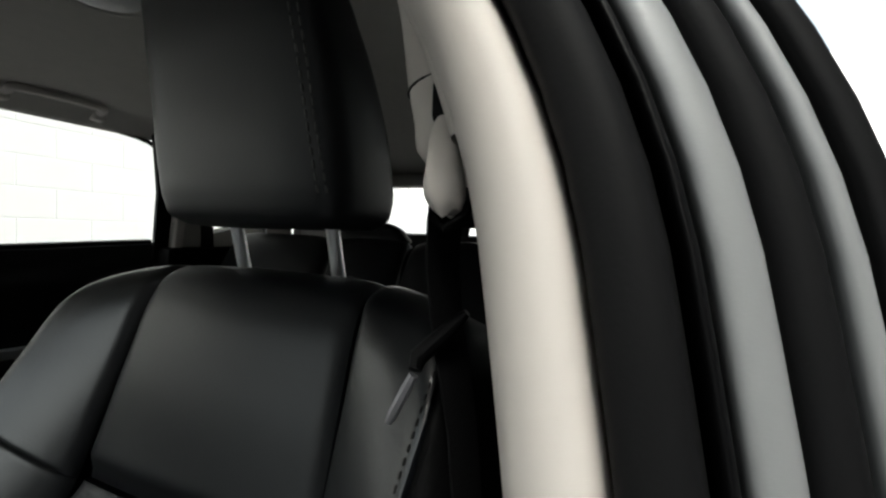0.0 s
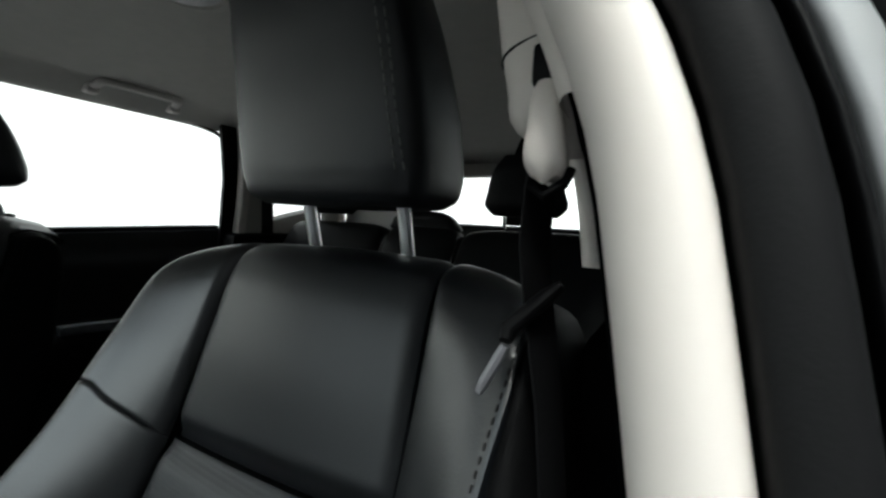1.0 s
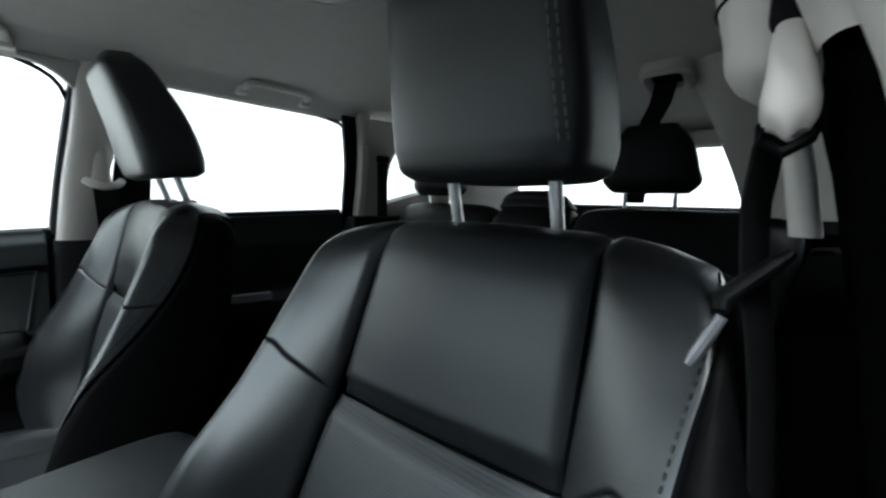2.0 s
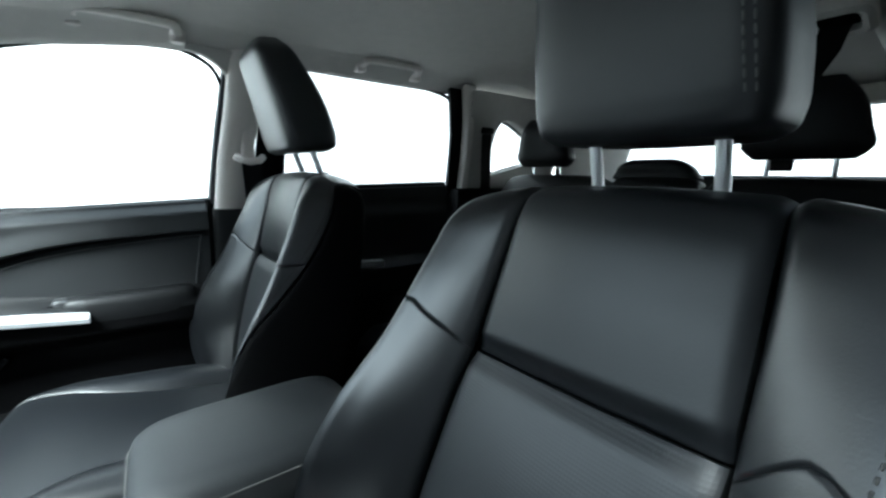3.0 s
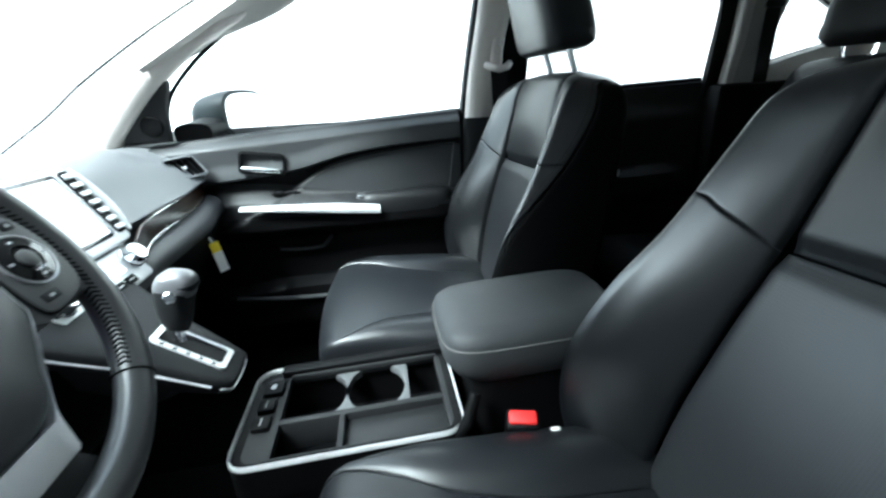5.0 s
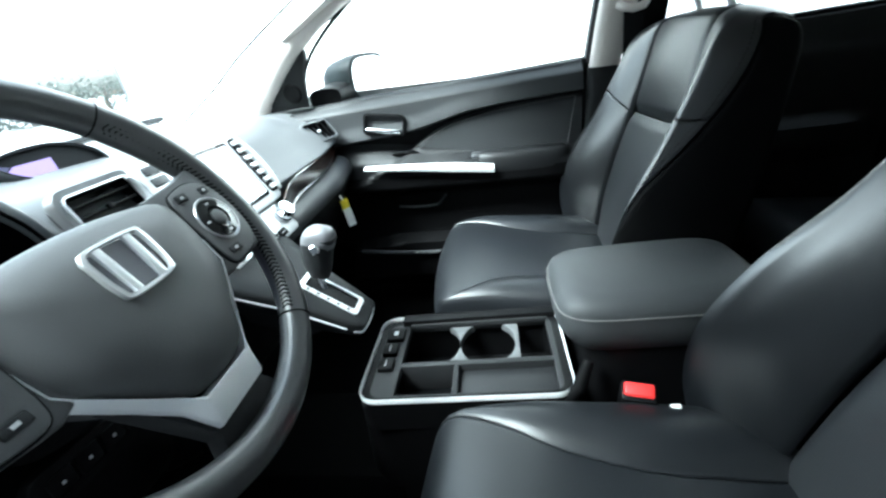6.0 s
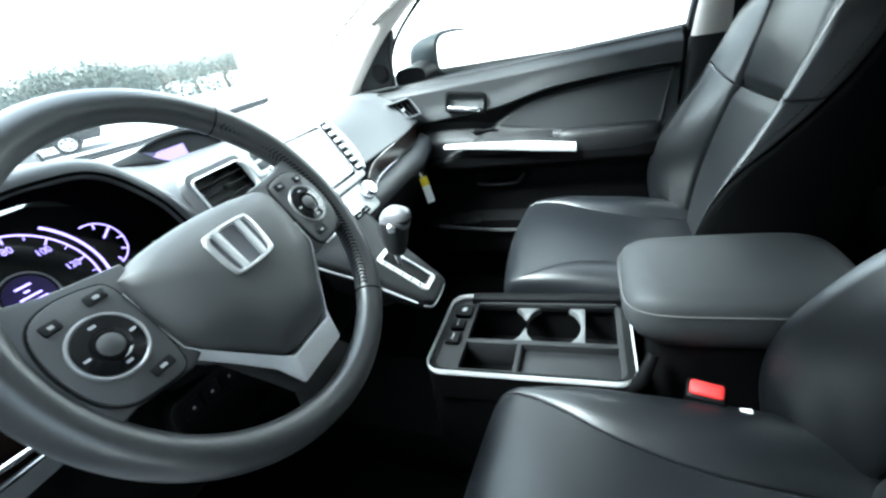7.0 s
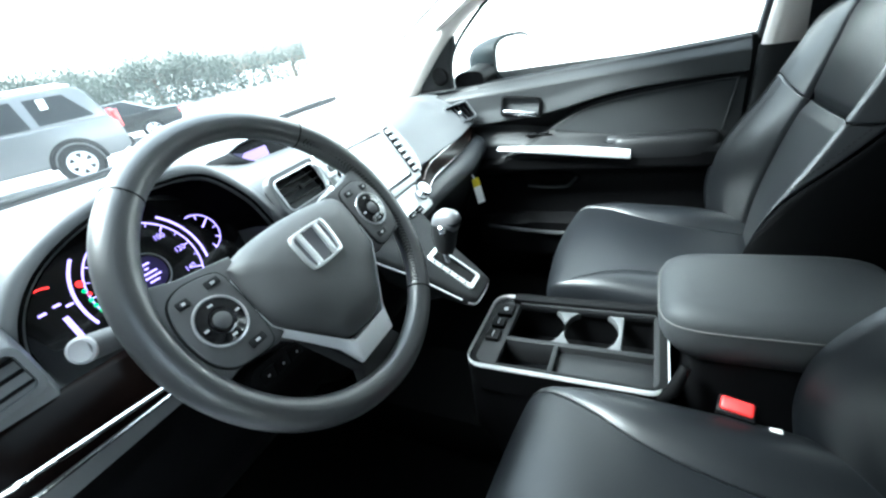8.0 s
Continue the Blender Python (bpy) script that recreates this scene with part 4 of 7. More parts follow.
def front_seat(label, line):
    seat = thing("front_seat", label, "car seat", "front seats")
    # backrest
    back = part("backrest", padded(bmesh.new(), lambda u, v: panel_point(u, crease(2 * u - 1) + 0.0004 + (1.15 - crease(2 * u - 1)) * v, -0.001), 26, 52, (0.006, 0.006, 0.001, 0.003), (0.015, 0.015, 0.003, 0.006), 0.008), SATIN, seat)
    part("lower_panel", padded(bmesh.new(), lambda u, v: panel_point(u, (crease(2 * u - 1) - 0.0004) * v, 0.0), 26, 52, (0.006, 0.005, 0.002, 0.001), (0.015, 0.013, 0.006, 0.003), 0.007), PERF, back, "perforated leather centre panel")
    for side in (-1, 1):
        part("shoulder", padded(bmesh.new(), lambda u, v: shoulder_point(u, v, side, line), 28, 34, (0.007, 0.0008, 0.0014, 0.003), (0.014, 0.005, 0.003, 0.006), 0.0, flip=side < 0), LEATHER, back)
        part("bolster", padded(bmesh.new(), lambda u, v: lower_bolster_point(u, v, side, line), 28, 40, (0.007, 0.0008, 0.003, 0.0014), (0.014, 0.005, 0.006, 0.003), 0.003, flip=side < 0), LEATHER, back)
        part("side_panel", padded(bmesh.new(), lambda u, v: side_point(u, v, side, line), 14, 40, 0.004, 0.010, 0.0, flip=side < 0), SHADE_SEAM_BLACK, back, "near-black backrest side, its shade put into the colour")
        bm = bmesh.new()
        stitches(bm, [Vector(bolster_point(edge(v, side, line) - 0.035, v, side)) + Vector((side * 0.0006, -0.0008, 0)) for v in np.linspace(0.10, 1.0, 40)], 0.004, 0.003, 0.0007)
        part("stitching", bm, THREAD, back, "seam thread along the backrest edge")["kind"] = "stuff"
    SHELL = curve([(0, 0.52, 0.62), (0.3, 0.565, 0.82), (0.6, 0.615, 0.98), (0.85, 0.660, 1.09), (0.97, 0.672, 1.125), (1.05, 0.664, 1.140)])
    bm = bmesh.new()
    g = []
    for u in np.linspace(-1, 1, 25):
        row = []
        for v in np.linspace(0, 1.05, 24):
            y, z = SHELL(v)
            row.append((u * (OUTER_W(min(v, 1.0))[0] - 0.004), y - 0.055 * abs(u) ** 6, z - DROP(v)[0] * u * u))
        g.append(row)
    add_grid(bm, np.array(g), True)
    part("back_cover", bm, SOFT, back, "black rear cover of the backrest")
    # cushion
    TOP = curve([(0, 0.005, 0.600), (0.1, -0.028, 0.622), (0.2, -0.032, 0.660), (0.3, -0.004, 0.692), (0.42, 0.076, 0.706), (0.6, 0.19, 0.694), (0.8, 0.31, 0.674), (1.0, 0.43, 0.655)])
    CW = curve([(0, 0.185), (0.2, 0.198), (0.32, 0.204), (0.41, 0.178), (0.5, 0.150), (0.6, 0.134), (1.0, 0.132)])
    CO = curve([(0, 0.195), (0.2, 0.212), (0.35, 0.226), (0.6, 0.240), (0.8, 0.245), (1.0, 0.240)])
    CR = curve([(0, 0.0), (0.2, 0.0), (0.35, 0.004), (0.6, 0.018), (0.8, 0.028), (1.0, 0.026)])
    XS = curve([(0, 0.0, 0.0, 0.0), (0.25, 0.25, 0.8, 0.0), (0.5, 0.62, 1.0, 0.02), (0.72, 0.93, 0.55, 0.15), (0.85, 1.0, 0.0, 0.40), (1.0, 0.98, 0.0, 1.0)])
    cush = part("cushion", padded(bmesh.new(), lambda u, v: ((2 * u - 1) * CW(v)[0], TOP(v)[0] + 0.012 * (2 * u - 1) ** 2 * (1 - v), TOP(v)[1]), 26, 36, 0.0012, 0.004, 0.008), SATIN, seat)

    def cushion_side(s, v, side):
        y, z = TOP(v)
        a, b, c = XS(s)
        lift = CR(v)[0]
        low = z - 0.53
        return (side * (CW(v)[0] + (CO(v)[0] - CW(v)[0]) * a), y + 0.012 * (1 - v) + 0.02 * s * s * (1 - v), z + b * lift - c * low * (0.75 if v > 0.2 else 0.5))
    for side in (-1, 1):
        part("thigh_bolster", padded(bmesh.new(), lambda u, v: cushion_side(u, v, side), 24, 36, 0.0012, 0.004, 0.0, flip=side < 0), SATIN, cush)
    bm = bmesh.new()
    box(bm, (-0.235, 0.06, 0.46), (0.235, 0.50, 0.60), 0.03, 3)
    part("seat_base", bm, HARD, seat, "black plastic side cover")
    for x in (-0.19, 0.19):
        bm = bmesh.new()
        box(bm, (x - 0.018, 0.03, 0.365), (x + 0.018, 0.50, 0.385), 0.004)
        box(bm, (x - 0.012, 0.10, 0.38), (x + 0.012, 0.44, 0.47), 0.004)
        part("seat_rail", bm, HARD, seat)
    # headrest
    for x in (-0.0625, 0.0625):
        bm = bmesh.new()
        tube(bm, [(x, 0.640, 1.13), (x, 0.628, 1.17), (x, 0.606, 1.26)], 0.0066, 16)
        post = part("post", bm, POST, seat, "chrome headrest post")
        bm = bmesh.new()
        lathe(bm, [(0.013, 0.0), (0.014, 0.004), (0.008, 0.007), (0.0065, 0.006)], 20, Matrix.Translation((x, 0.634, 1.156)))
        part("collar", bm, HARD, post)
    PAD = [(1.206, 0.574, 0.655, 0.099), (1.212, 0.563, 0.665, 0.108), (1.226, 0.557, 0.669, 0.114), (1.26, 0.551, 0.666, 0.116), (1.33, 0.541, 0.645, 0.110), (1.38, 0.532, 0.621, 0.102), (1.412, 0.530, 0.602, 0.093), (1.43, 0.542, 0.584, 0.074)]
    pad = headrest(seat, 0.96, PAD, SATIN)
    HR = curve(PAD)

    def on_pad(x, z):
        a, b, h = HR(z)
        k = min(abs(x) / h, 0.999)
        return (0.96 * x, (a + b) / 2 - (b - a) / 2 * (1 - k ** 4.8) ** (1 / 4.8) - 0.0004, z)
    if line is PASSENGER_EDGE:
        return seat
    bm = bmesh.new()
    for dx in (-0.0032, 0.0032):
        stitches(bm, [on_pad((0.101 - 0.09 * (z - 1.236) + dx), z) for z in np.linspace(1.236, 1.40, 24)], 0.006, 0.003, 0.0009)
    part("stitching", bm, PALETHREAD, pad, "double seam thread")["kind"] = "stuff"
    return seat


driver_seat = front_seat("black leather driver seat with raised headrest on chrome posts", DRIVER_EDGE)
driver_seat.location = (0.370, 0, 0)
passenger_seat = front_seat("black leather passenger seat with raised headrest on chrome posts", PASSENGER_EDGE)
passenger_seat.location = (-0.375, -0.040, -0.010)
# its backrest stands more upright, turned about the hinge
upright = Matrix.Translation((0, 0.40, 0.64)) @ Matrix.Rotation(radians(6.4), 4, "X") @ Matrix.Translation((0, -0.40, -0.64))
for ob in passenger_seat.children:
    if ob.name.split(".")[0] in ("backrest", "head_pad", "post"):
        ob.matrix_basis = upright

# ---- rear bench ----
rear_bench = thing("rear_seat", "black leather rear bench with three headrests", "rear seat")
RB = curve([(0, 1.12, 0.66), (0.4, 1.22, 0.90), (0.8, 1.33, 1.13), (0.93, 1.37, 1.18), (1.0, 1.41, 1.19)])
for x0, x1 in ((-0.60, -0.16), (-0.155, 0.105), (0.11, 0.60)):
    part("seat_back", padded(bmesh.new(), lambda u, v: (x0 + (x1 - x0) * u, RB(v)[0] - 0.012 * math.sin(math.pi * u), RB(v)[1] - 0.02 * abs(2 * u - 1) ** 6 * v), 18, 20, 0.012, 0.03, 0.01, skirt=0.1), REARSKIN, rear_bench)
part("bench_cushion", padded(bmesh.new(), lambda u, v: (-0.6 + 1.2 * u, 0.72 + 0.42 * v, 0.60 + 0.10 * min(1, v * 6) ** 0.5 - 0.03 * v), 30, 16, 0.01, 0.03, 0.0, skirt=0.15), REARSKIN, rear_bench)
for x, w, z0, h, y in ((-0.437, 1.0, 1.212, 0.163, 1.36), (0.287, 0.98, 1.225, 0.165, 1.36), (-0.036, 1.06, 1.165, 0.066, 1.37)):
    bm = bmesh.new()
    rows = [(0, 0.03, 0.09), (0.12, 0.042, 0.112), (0.4, 0.041, 0.108), (0.85, 0.032, 0.080), (1.0, 0.018, 0.058)]
    f = curve(rows)
    loft(bm, [ring(x, y + 0.04 - 0.02 * t, z0 + h * t, w * f(t)[1], f(t)[0], 28, 3.6) for t in np.linspace(0, 1, 14)])
    hp = part("headrest", bm, REARSKIN, rear_bench)
    if h > 0.1:
        for dx in (-0.06, 0.06):
            bm = bmesh.new()
            tube(bm, [(x + dx, y + 0.045, 1.17), (x + dx, y + 0.04, z0 + 0.02)], 0.0055, 10)
            part("post", bm, CHROME, hp, "chrome headrest post")


# ---- dashboard ----
dash = thing("dashboard", "dark grey moulded dashboard with chrome lined wood strip", "dashboard")
# profiles along the width: rows of (y, z) from the cowl over the top and down to the knees
P_SIDE = [(-0.90, 1.00), (-0.75, 1.035), (-0.60, 1.053), (-0.50, 1.045), (-0.43, 1.015), (-0.392, 0.986), (-0.374, 0.968), (-0.366, 0.958), (-0.380, 0.953), (-0.386, 0.920), (-0.350, 0.910), (-0.335, 0.892), (-0.340, 0.86), (-0.385, 0.78), (-0.45, 0.66), (-0.60, 0.58)]
P_PASS = [(-0.98, 1.02), (-0.80, 1.06), (-0.62, 1.078), (-0.52, 1.072), (-0.44, 1.035), (-0.392, 0.988), (-0.368, 0.964), (-0.358, 0.953), (-0.372, 0.948), (-0.378, 0.912), (-0.338, 0.902), (-0.318, 0.882), (-0.325, 0.85), (-0.375, 0.76), (-0.45, 0.66), (-0.60, 0.58)]
P_MID = [(-1.00, 1.03), (-0.82, 1.065), (-0.66, 1.082), (-0.56, 1.082), (-0.48, 1.072), (-0.435, 1.062), (-0.402, 1.03), (-0.372, 0.985), (-0.358, 0.955), (-0.345, 0.93), (-0.330, 0.905), (-0.318, 0.880), (-0.318, 0.85), (-0.33, 0.78), (-0.38, 0.66), (-0.60, 0.58)]
P_CLUS = [(-1.00, 1.03), (-0.82, 1.065), (-0.66, 1.075), (-0.58, 1.075), (-0.52, 1.065), (-0.50, 1.04), (-0.498, 0.99), (-0.49, 0.945), (-0.44, 0.930), (-0.385, 0.945), (-0.335, 0.962), (-0.315, 0.945), (-0.318, 0.90), (-0.345, 0.80), (-0.40, 0.68), (-0.60, 0.58)]
P_LEFT = [(-0.90, 1.00), (-0.75, 1.035), (-0.60, 1.06), (-0.52, 1.068), (-0.45, 1.068), (-0.39, 1.058), (-0.360, 1.030), (-0.346, 1.00), (-0.340, 0.985), (-0.334, 0.972), (-0.328, 0.962), (-0.315, 0.945), (-0.318, 0.90), (-0.345, 0.80), (-0.40, 0.68), (-0.60, 0.58)]
STATIONS = [(-0.665, P_SIDE), (-0.60, P_SIDE), (-0.45, P_PASS), (-0.25, P_PASS), (-0.185, P_PASS), (-0.165, P_MID), (0.20, P_MID), (0.235, P_CLUS), (0.515, P_CLUS), (0.55, P_LEFT), (0.68, P_LEFT)]


def dash_row(x):
    for (x0, a), (x1, b) in zip(STATIONS, STATIONS[1:]):
        if x <= x1 + 1e-9:
            k = (x - x0) / (x1 - x0)
            k = k * k * (3 - 2 * k)
            pts = np.array(a) * (1 - k) + np.array(b) * k
            break
    f = curve([(i, *p) for i, p in enumerate(pts)])
    end = 0.05 * max(0, (abs(x) - 0.60) / 0.08) ** 2
    return [(x, y - end if t > 3 else y, z) for t, (y, z) in ((t, f(t)) for t in np.linspace(0, 15, 76))]


xs = sorted(set(np.round(np.concatenate([np.linspace(-0.665, 0.68, 60), np.linspace(-0.19, -0.16, 8), np.linspace(0.2, 0.24, 9), np.linspace(0.51, 0.555, 9)]), 4)))
bm = bmesh.new()
add_grid(bm, np.array([dash_row(x) for x in xs])[:, :45], False)
part("dash_top", bm, DASH, dash, "dark grey grained upper moulding", deg=55)
bm = bmesh.new()
add_grid(bm, np.array([dash_row(x) for x in xs if x < 0.21])[:, 44:60], False)
part("dash_roll", bm, ROLL, dash, "charcoal padded roll below the strip", deg=55)
# the same roll goes on here, the driver side light put into its grey
bm = bmesh.new()
add_grid(bm, np.array([dash_row(x) for x in xs if x > 0.19])[:, 44:62], False)
part("knee_panel", bm, DASH, dash, "roll below the wood strip, in lighter grey where light falls", deg=55)
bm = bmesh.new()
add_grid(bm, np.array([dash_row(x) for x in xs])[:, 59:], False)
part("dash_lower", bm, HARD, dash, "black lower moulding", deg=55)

# wood and chrome strip before the passenger, and the one beside the column
STRIP = curve([(0, -0.640, -0.400, 0.936), (0.2, -0.56, -0.380, 0.934), (0.5, -0.40, -0.368, 0.931), (0.8, -0.24, -0.358, 0.928), (1.0, -0.165, -0.338, 0.916)])
bm = bmesh.new()
pts = [STRIP(t) for t in np.linspace(0, 1, 26)]
sweep(bm, [(x, y + 0.008, z + 0.001) for x, y, z in pts], [(-0.006, -0.021), (0.008, -0.019), (0.002, 0.017), (-0.006, 0.019)])
part("wood_strip", bm, WOOD, dash, "dark gloss wood strip")
for dz, r in ((0.019, 0.0014), (-0.020, 0.0028)):
    bm = bmesh.new()
    tube(bm, [(x, y + 0.014 - 0.004 * (dz > 0), z + dz) for x, y, z in pts], r, 8)
    part("bright_line", bm, CHROME, dash, "thin bright line in chrome")
bm = bmesh.new()
rows = []
for x in np.linspace(0.465, 0.68, 16):
    top, low, foot = 0.988 + 0.045 * (x - 0.478), 0.951 + 0.12 * (x - 0.494), 0.943 + 0.05 * (x - 0.495)
    back = 0.05 * max(0.0, (x - 0.60) / 0.08) ** 2
    rows.append([(x, -0.350 - back, top + 0.001), (x, -0.337 - back, top - 0.001), (x, -0.322 - back, (top + low) / 2), (x, -0.305 - back, low + 0.002), (x, -0.303 - back, low - 0.003), (x, -0.302 - back, foot), (x, -0.312 - back, foot - 0.002)])
add_grid(bm, np.array(rows), False)
bmesh.ops.recalc_face_normals(bm, faces=bm.faces)
part("wood_strip", bm, DARKWOOD, dash, "dark satin wood strip")
# the upper line paints the gloss highlight on the wood edge; the lower is chrome
for z0, slope, y0, r in ((0.950, 0.12, -0.3040, 0.0028), (0.941, 0.05, -0.300, 0.0018)):
    bm = bmesh.new()
    tube(bm, [(x, y0 - 0.05 * max(0.0, (x - 0.60) / 0.08) ** 2, z0 + slope * (x - 0.495)) for x in np.linspace(0.47, 0.68, 12)], r, 8)
    part("bright_line", bm, CHROME, dash, "thin bright line in chrome")
bm = bmesh.new()
box(bm, (0.462, -0.310, 0.9445), (0.4715, -0.302, 0.9555), 0.003, 2)
part("strip_end", bm, SILVER, dash, "pale end piece of the upper line")


def vent(parent, m, w, h, bars, upright=False, rim=SILVER, lip=0.006):
    """An air vent: rim, dark throat, slats and a slider."""
    bm = bmesh.new()
    o, i = round_rect(w, h, min(w, h) * 0.2), round_rect(w - 2 * lip, h - 2 * lip, min(w, h) * 0.14)
    add_grid(bm, np.array([[tuple(m @ Vector((x, y, z))) for (x, y), z in ((a, -0.006), (a, 0.003), (b, 0.004), (b, -0.001))] for a, b in zip(o, i)]), True, True, False)
    v = part("air_vent", bm, rim, parent, "air vent surround")
    bm = bmesh.new()
    add_grid(bm, np.array([[tuple(m @ Vector((x * k, y * k, z))) for k, z in ((1.004, -0.0005), (1.0, -0.026), (0.02, -0.027))] for x, y in i]), True, True, False)
    part("throat", bm, HARD, v)
    for k in range(bars):
        s = (k + 1) / (bars + 1) - 0.5
        bm = bmesh.new()
        if upright:
            box(bm, (s * w - 0.0015, -h / 2 + 0.005, -0.018), (s * w + 0.0015, h / 2 - 0.005, -0.002), 0.0007, 1, m)
        else:
            box(bm, (-w / 2 + 0.005, s * h - 0.0017, -0.018), (w / 2 - 0.005, s * h + 0.0017, -0.002), 0.0007, 1, m)
        part("slat", bm, HARD, v)
    bm = bmesh.new()
    box(bm, (-0.005, -0.004, -0.004), (0.005, 0.004, 0.002), 0.0015, 2, m)
    part("slider", bm, MARK if upright else HARD, v, "vent slider")
    return v


VM = facing((0.143, -0.384, 1.040), (-0.08, 0.92, 0.38))
centre_vent = vent(dash, VM, 0.108, 0.056, 3, False, SILVER, 0.0022)
bm = bmesh.new()
add_grid(bm, np.array([[tuple(VM @ Vector((x, y, z))) for (x, y), z in ((a, -0.012), (a, -0.001), ((a[0] * 0.98, a[1] * 0.97), 0.001), (b, 0.001), (b, -0.006))] for a, b in zip(round_rect(0.126, 0.074, 0.018), round_rect(0.107, 0.055, 0.011))]), True, True, False)
part("vent_bed", bm, DASH, centre_vent, "grey moulding round the vent")
bm = bmesh.new()
tube(bm, [VM @ Vector((0.046 + 0.010 * math.cos(a), 0.020 * math.sin(a) * 1.15, 0.004)) for a in np.linspace(-1.5, 1.5, 14)], [0.002] + [0.0042] * 12 + [0.002], 8)
part("vent_crescent", bm, SILVER, centre_vent, "satin silver crescent beside the vent")
bm = bmesh.new()
SM = facing((0.058, -0.392, 1.050), (-0.04, 0.90, 0.42))
slab(bm, round_rect(0.058, 0.050, 0.006), 0.008, SM, 0.002)
strip = part("key_panel", bm, SILVER, dash, "silver key panel beside the vent")
for k in range(2):
    bm = bmesh.new()
    box(bm, (-0.016, -0.016 + 0.018 * k, 0.0075), (0.016, -0.003 + 0.018 * k, 0.0105), 0.002, 2, SM)
    part("panel_key", bm, DASH, strip, "grey push key")
vent(dash, facing((-0.585, -0.396, 1.000), (0.25, 0.72, 0.65)), 0.112, 0.068, 4, True, DASH)
vent(dash, facing((0.598, -0.348, 1.026), (-0.10, 0.95, 0.3)), 0.098, 0.050, 3, False, DASH)

# audio unit with screen, tall vent beside it, controls below
PLANE = facing((-0.05, -0.372, 1.003), (0.0, 0.86, 0.50))
bm = bmesh.new()
slab(bm, round_rect(0.238, 0.142, 0.012), 0.010, PLANE @ Matrix.Translation((-0.003, 0, 0.0)), 0.003)
audio = part("audio_unit", bm, SILVER, dash, "silver framed audio unit")
bm = bmesh.new()
slab(bm, round_rect(0.190, 0.118, 0.006), 0.003, PLANE @ Matrix.Translation((-0.014, 0.002, 0.0095)), 0.001)
part("screen_glass", bm, GLOSS, audio, "gloss black screen border")
bm = bmesh.new()
slab(bm, round_rect(0.176, 0.104, 0.003), 0.001, PLANE @ Matrix.Translation((-0.014, 0.002, 0.0124)))
part("touch_screen", bm, SCREEN, audio, "pale lit touch screen")
for k in range(5):
    bm = bmesh.new()
    box(bm, (-0.117, 0.046 - 0.022 * k, 0.010), (-0.111, 0.060 - 0.022 * k, 0.0125), 0.0006, 1, PLANE)
    part("button", bm, MARK, audio, "small lit key")
side_vent = PLANE @ Matrix.Translation((0.103, 0.003, 0.010))
bm = bmesh.new()
slab(bm, round_rect(0.024, 0.120, 0.008), 0.002, side_vent, 0.0005)
tall = part("tall_vent", bm, HARD, audio, "narrow upright air vent")
for k in range(7):
    bm = bmesh.new()
    box(bm, (-0.009, -0.054 + 0.0165 * k, 0.001), (0.011, -0.046 + 0.0165 * k, 0.006), 0.001, 1, side_vent)
    part("slat", bm, SILVER, tall)
bm = bmesh.new()
tube(bm, [side_vent @ Vector((0.015 + 0.008 * math.sin(math.pi * t), -0.062 + 0.124 * t, 0.003)) for t in np.linspace(0, 1, 12)], [0.003, 0.0055, 0.007, 0.008, 0.0085, 0.0085, 0.008, 0.0075, 0.007, 0.006, 0.0045, 0.002], 10, squash=0.7)
part("vent_rim", bm, SILVER, tall, "curved silver rim beside the vent")
bm = bmesh.new()
PLANE2 = facing((-0.035, -0.322, 0.908), (0.0, 0.80, 0.60))
slab(bm, round_rect(0.205, 0.062, 0.010), 0.010, PLANE2, 0.003)
climate = part("climate_panel", bm, SILVER, dash, "silver climate control panel")
bm = bmesh.new()
slab(bm, round_rect(0.120, 0.030, 0.004), 0.002, PLANE2 @ Matrix.Translation((-0.005, 0.010, 0.0095)))
part("climate_display", bm, SCREEN, climate, "pale climate display")
for s in (-0.085, 0.085):
    bm = bmesh.new()
    lathe(bm, [(0.020, 0.0), (0.020, 0.004), (0.0175, 0.006), (0.0165, 0.020), (0.014, 0.0225), (0.0, 0.0225)], 28, PLANE2 @ Matrix.Translation((s, 0.008, 0.010)))
    part("dial_knob", bm, CHROME, climate, "silver rotary temperature knob")
for k in range(4):
    bm = bmesh.new()
    box(bm, (-0.060 + 0.030 * k, -0.026, 0.009), (-0.034 + 0.030 * k, -0.012, 0.013), 0.002, 2, PLANE2)
    key = part("climate_key", bm, HARD, climate, "black push key")
    bm = bmesh.new()
    box(bm, (-0.053 + 0.030 * k, -0.020, 0.0130), (-0.041 + 0.030 * k, -0.018, 0.0134), 0, m=PLANE2)
    part("mark", bm, MARK, key)

# upper information display: a slanted screen in a low hood on the dash
IM = facing((0.06, -0.52, 1.090), (0.05, 0.80, 0.60))
slot = curve([(i, *p) for i, p in enumerate([(-0.078, 0.015), (-0.048, 0.0235), (-0.018, 0.0265), (0.014, 0.0255), (0.047, 0.014), (0.064, -0.010), (0.055, -0.044), (0.032, -0.052), (-0.004, -0.042), (-0.033, -0.028), (-0.058, -0.011), (-0.072, 0.004), (-0.078, 0.015)])])
slot = [slot(t) for t in np.linspace(0, 12, 60, endpoint=False)]
bm = bmesh.new()
rings = []
for k, z, fy, fz in ((1.0, -0.004, 0, 0), (1.0, 0.001, 0, 0), (1.05, 0.001, 0, 0), (1.10, -0.004, 0, 0), (1.14, -0.02, -0.03, 0.0), (1.10, -0.03, -0.08, -0.012), (1.0, -0.04, -0.14, -0.045)):
    rings.append([tuple((IM @ Vector((x * k, y * k, z))) + Vector((0, fy, fz))) for x, y in slot])
add_grid(bm, np.array(rings), False, False, True)
bmesh.ops.recalc_face_normals(bm, faces=bm.faces)
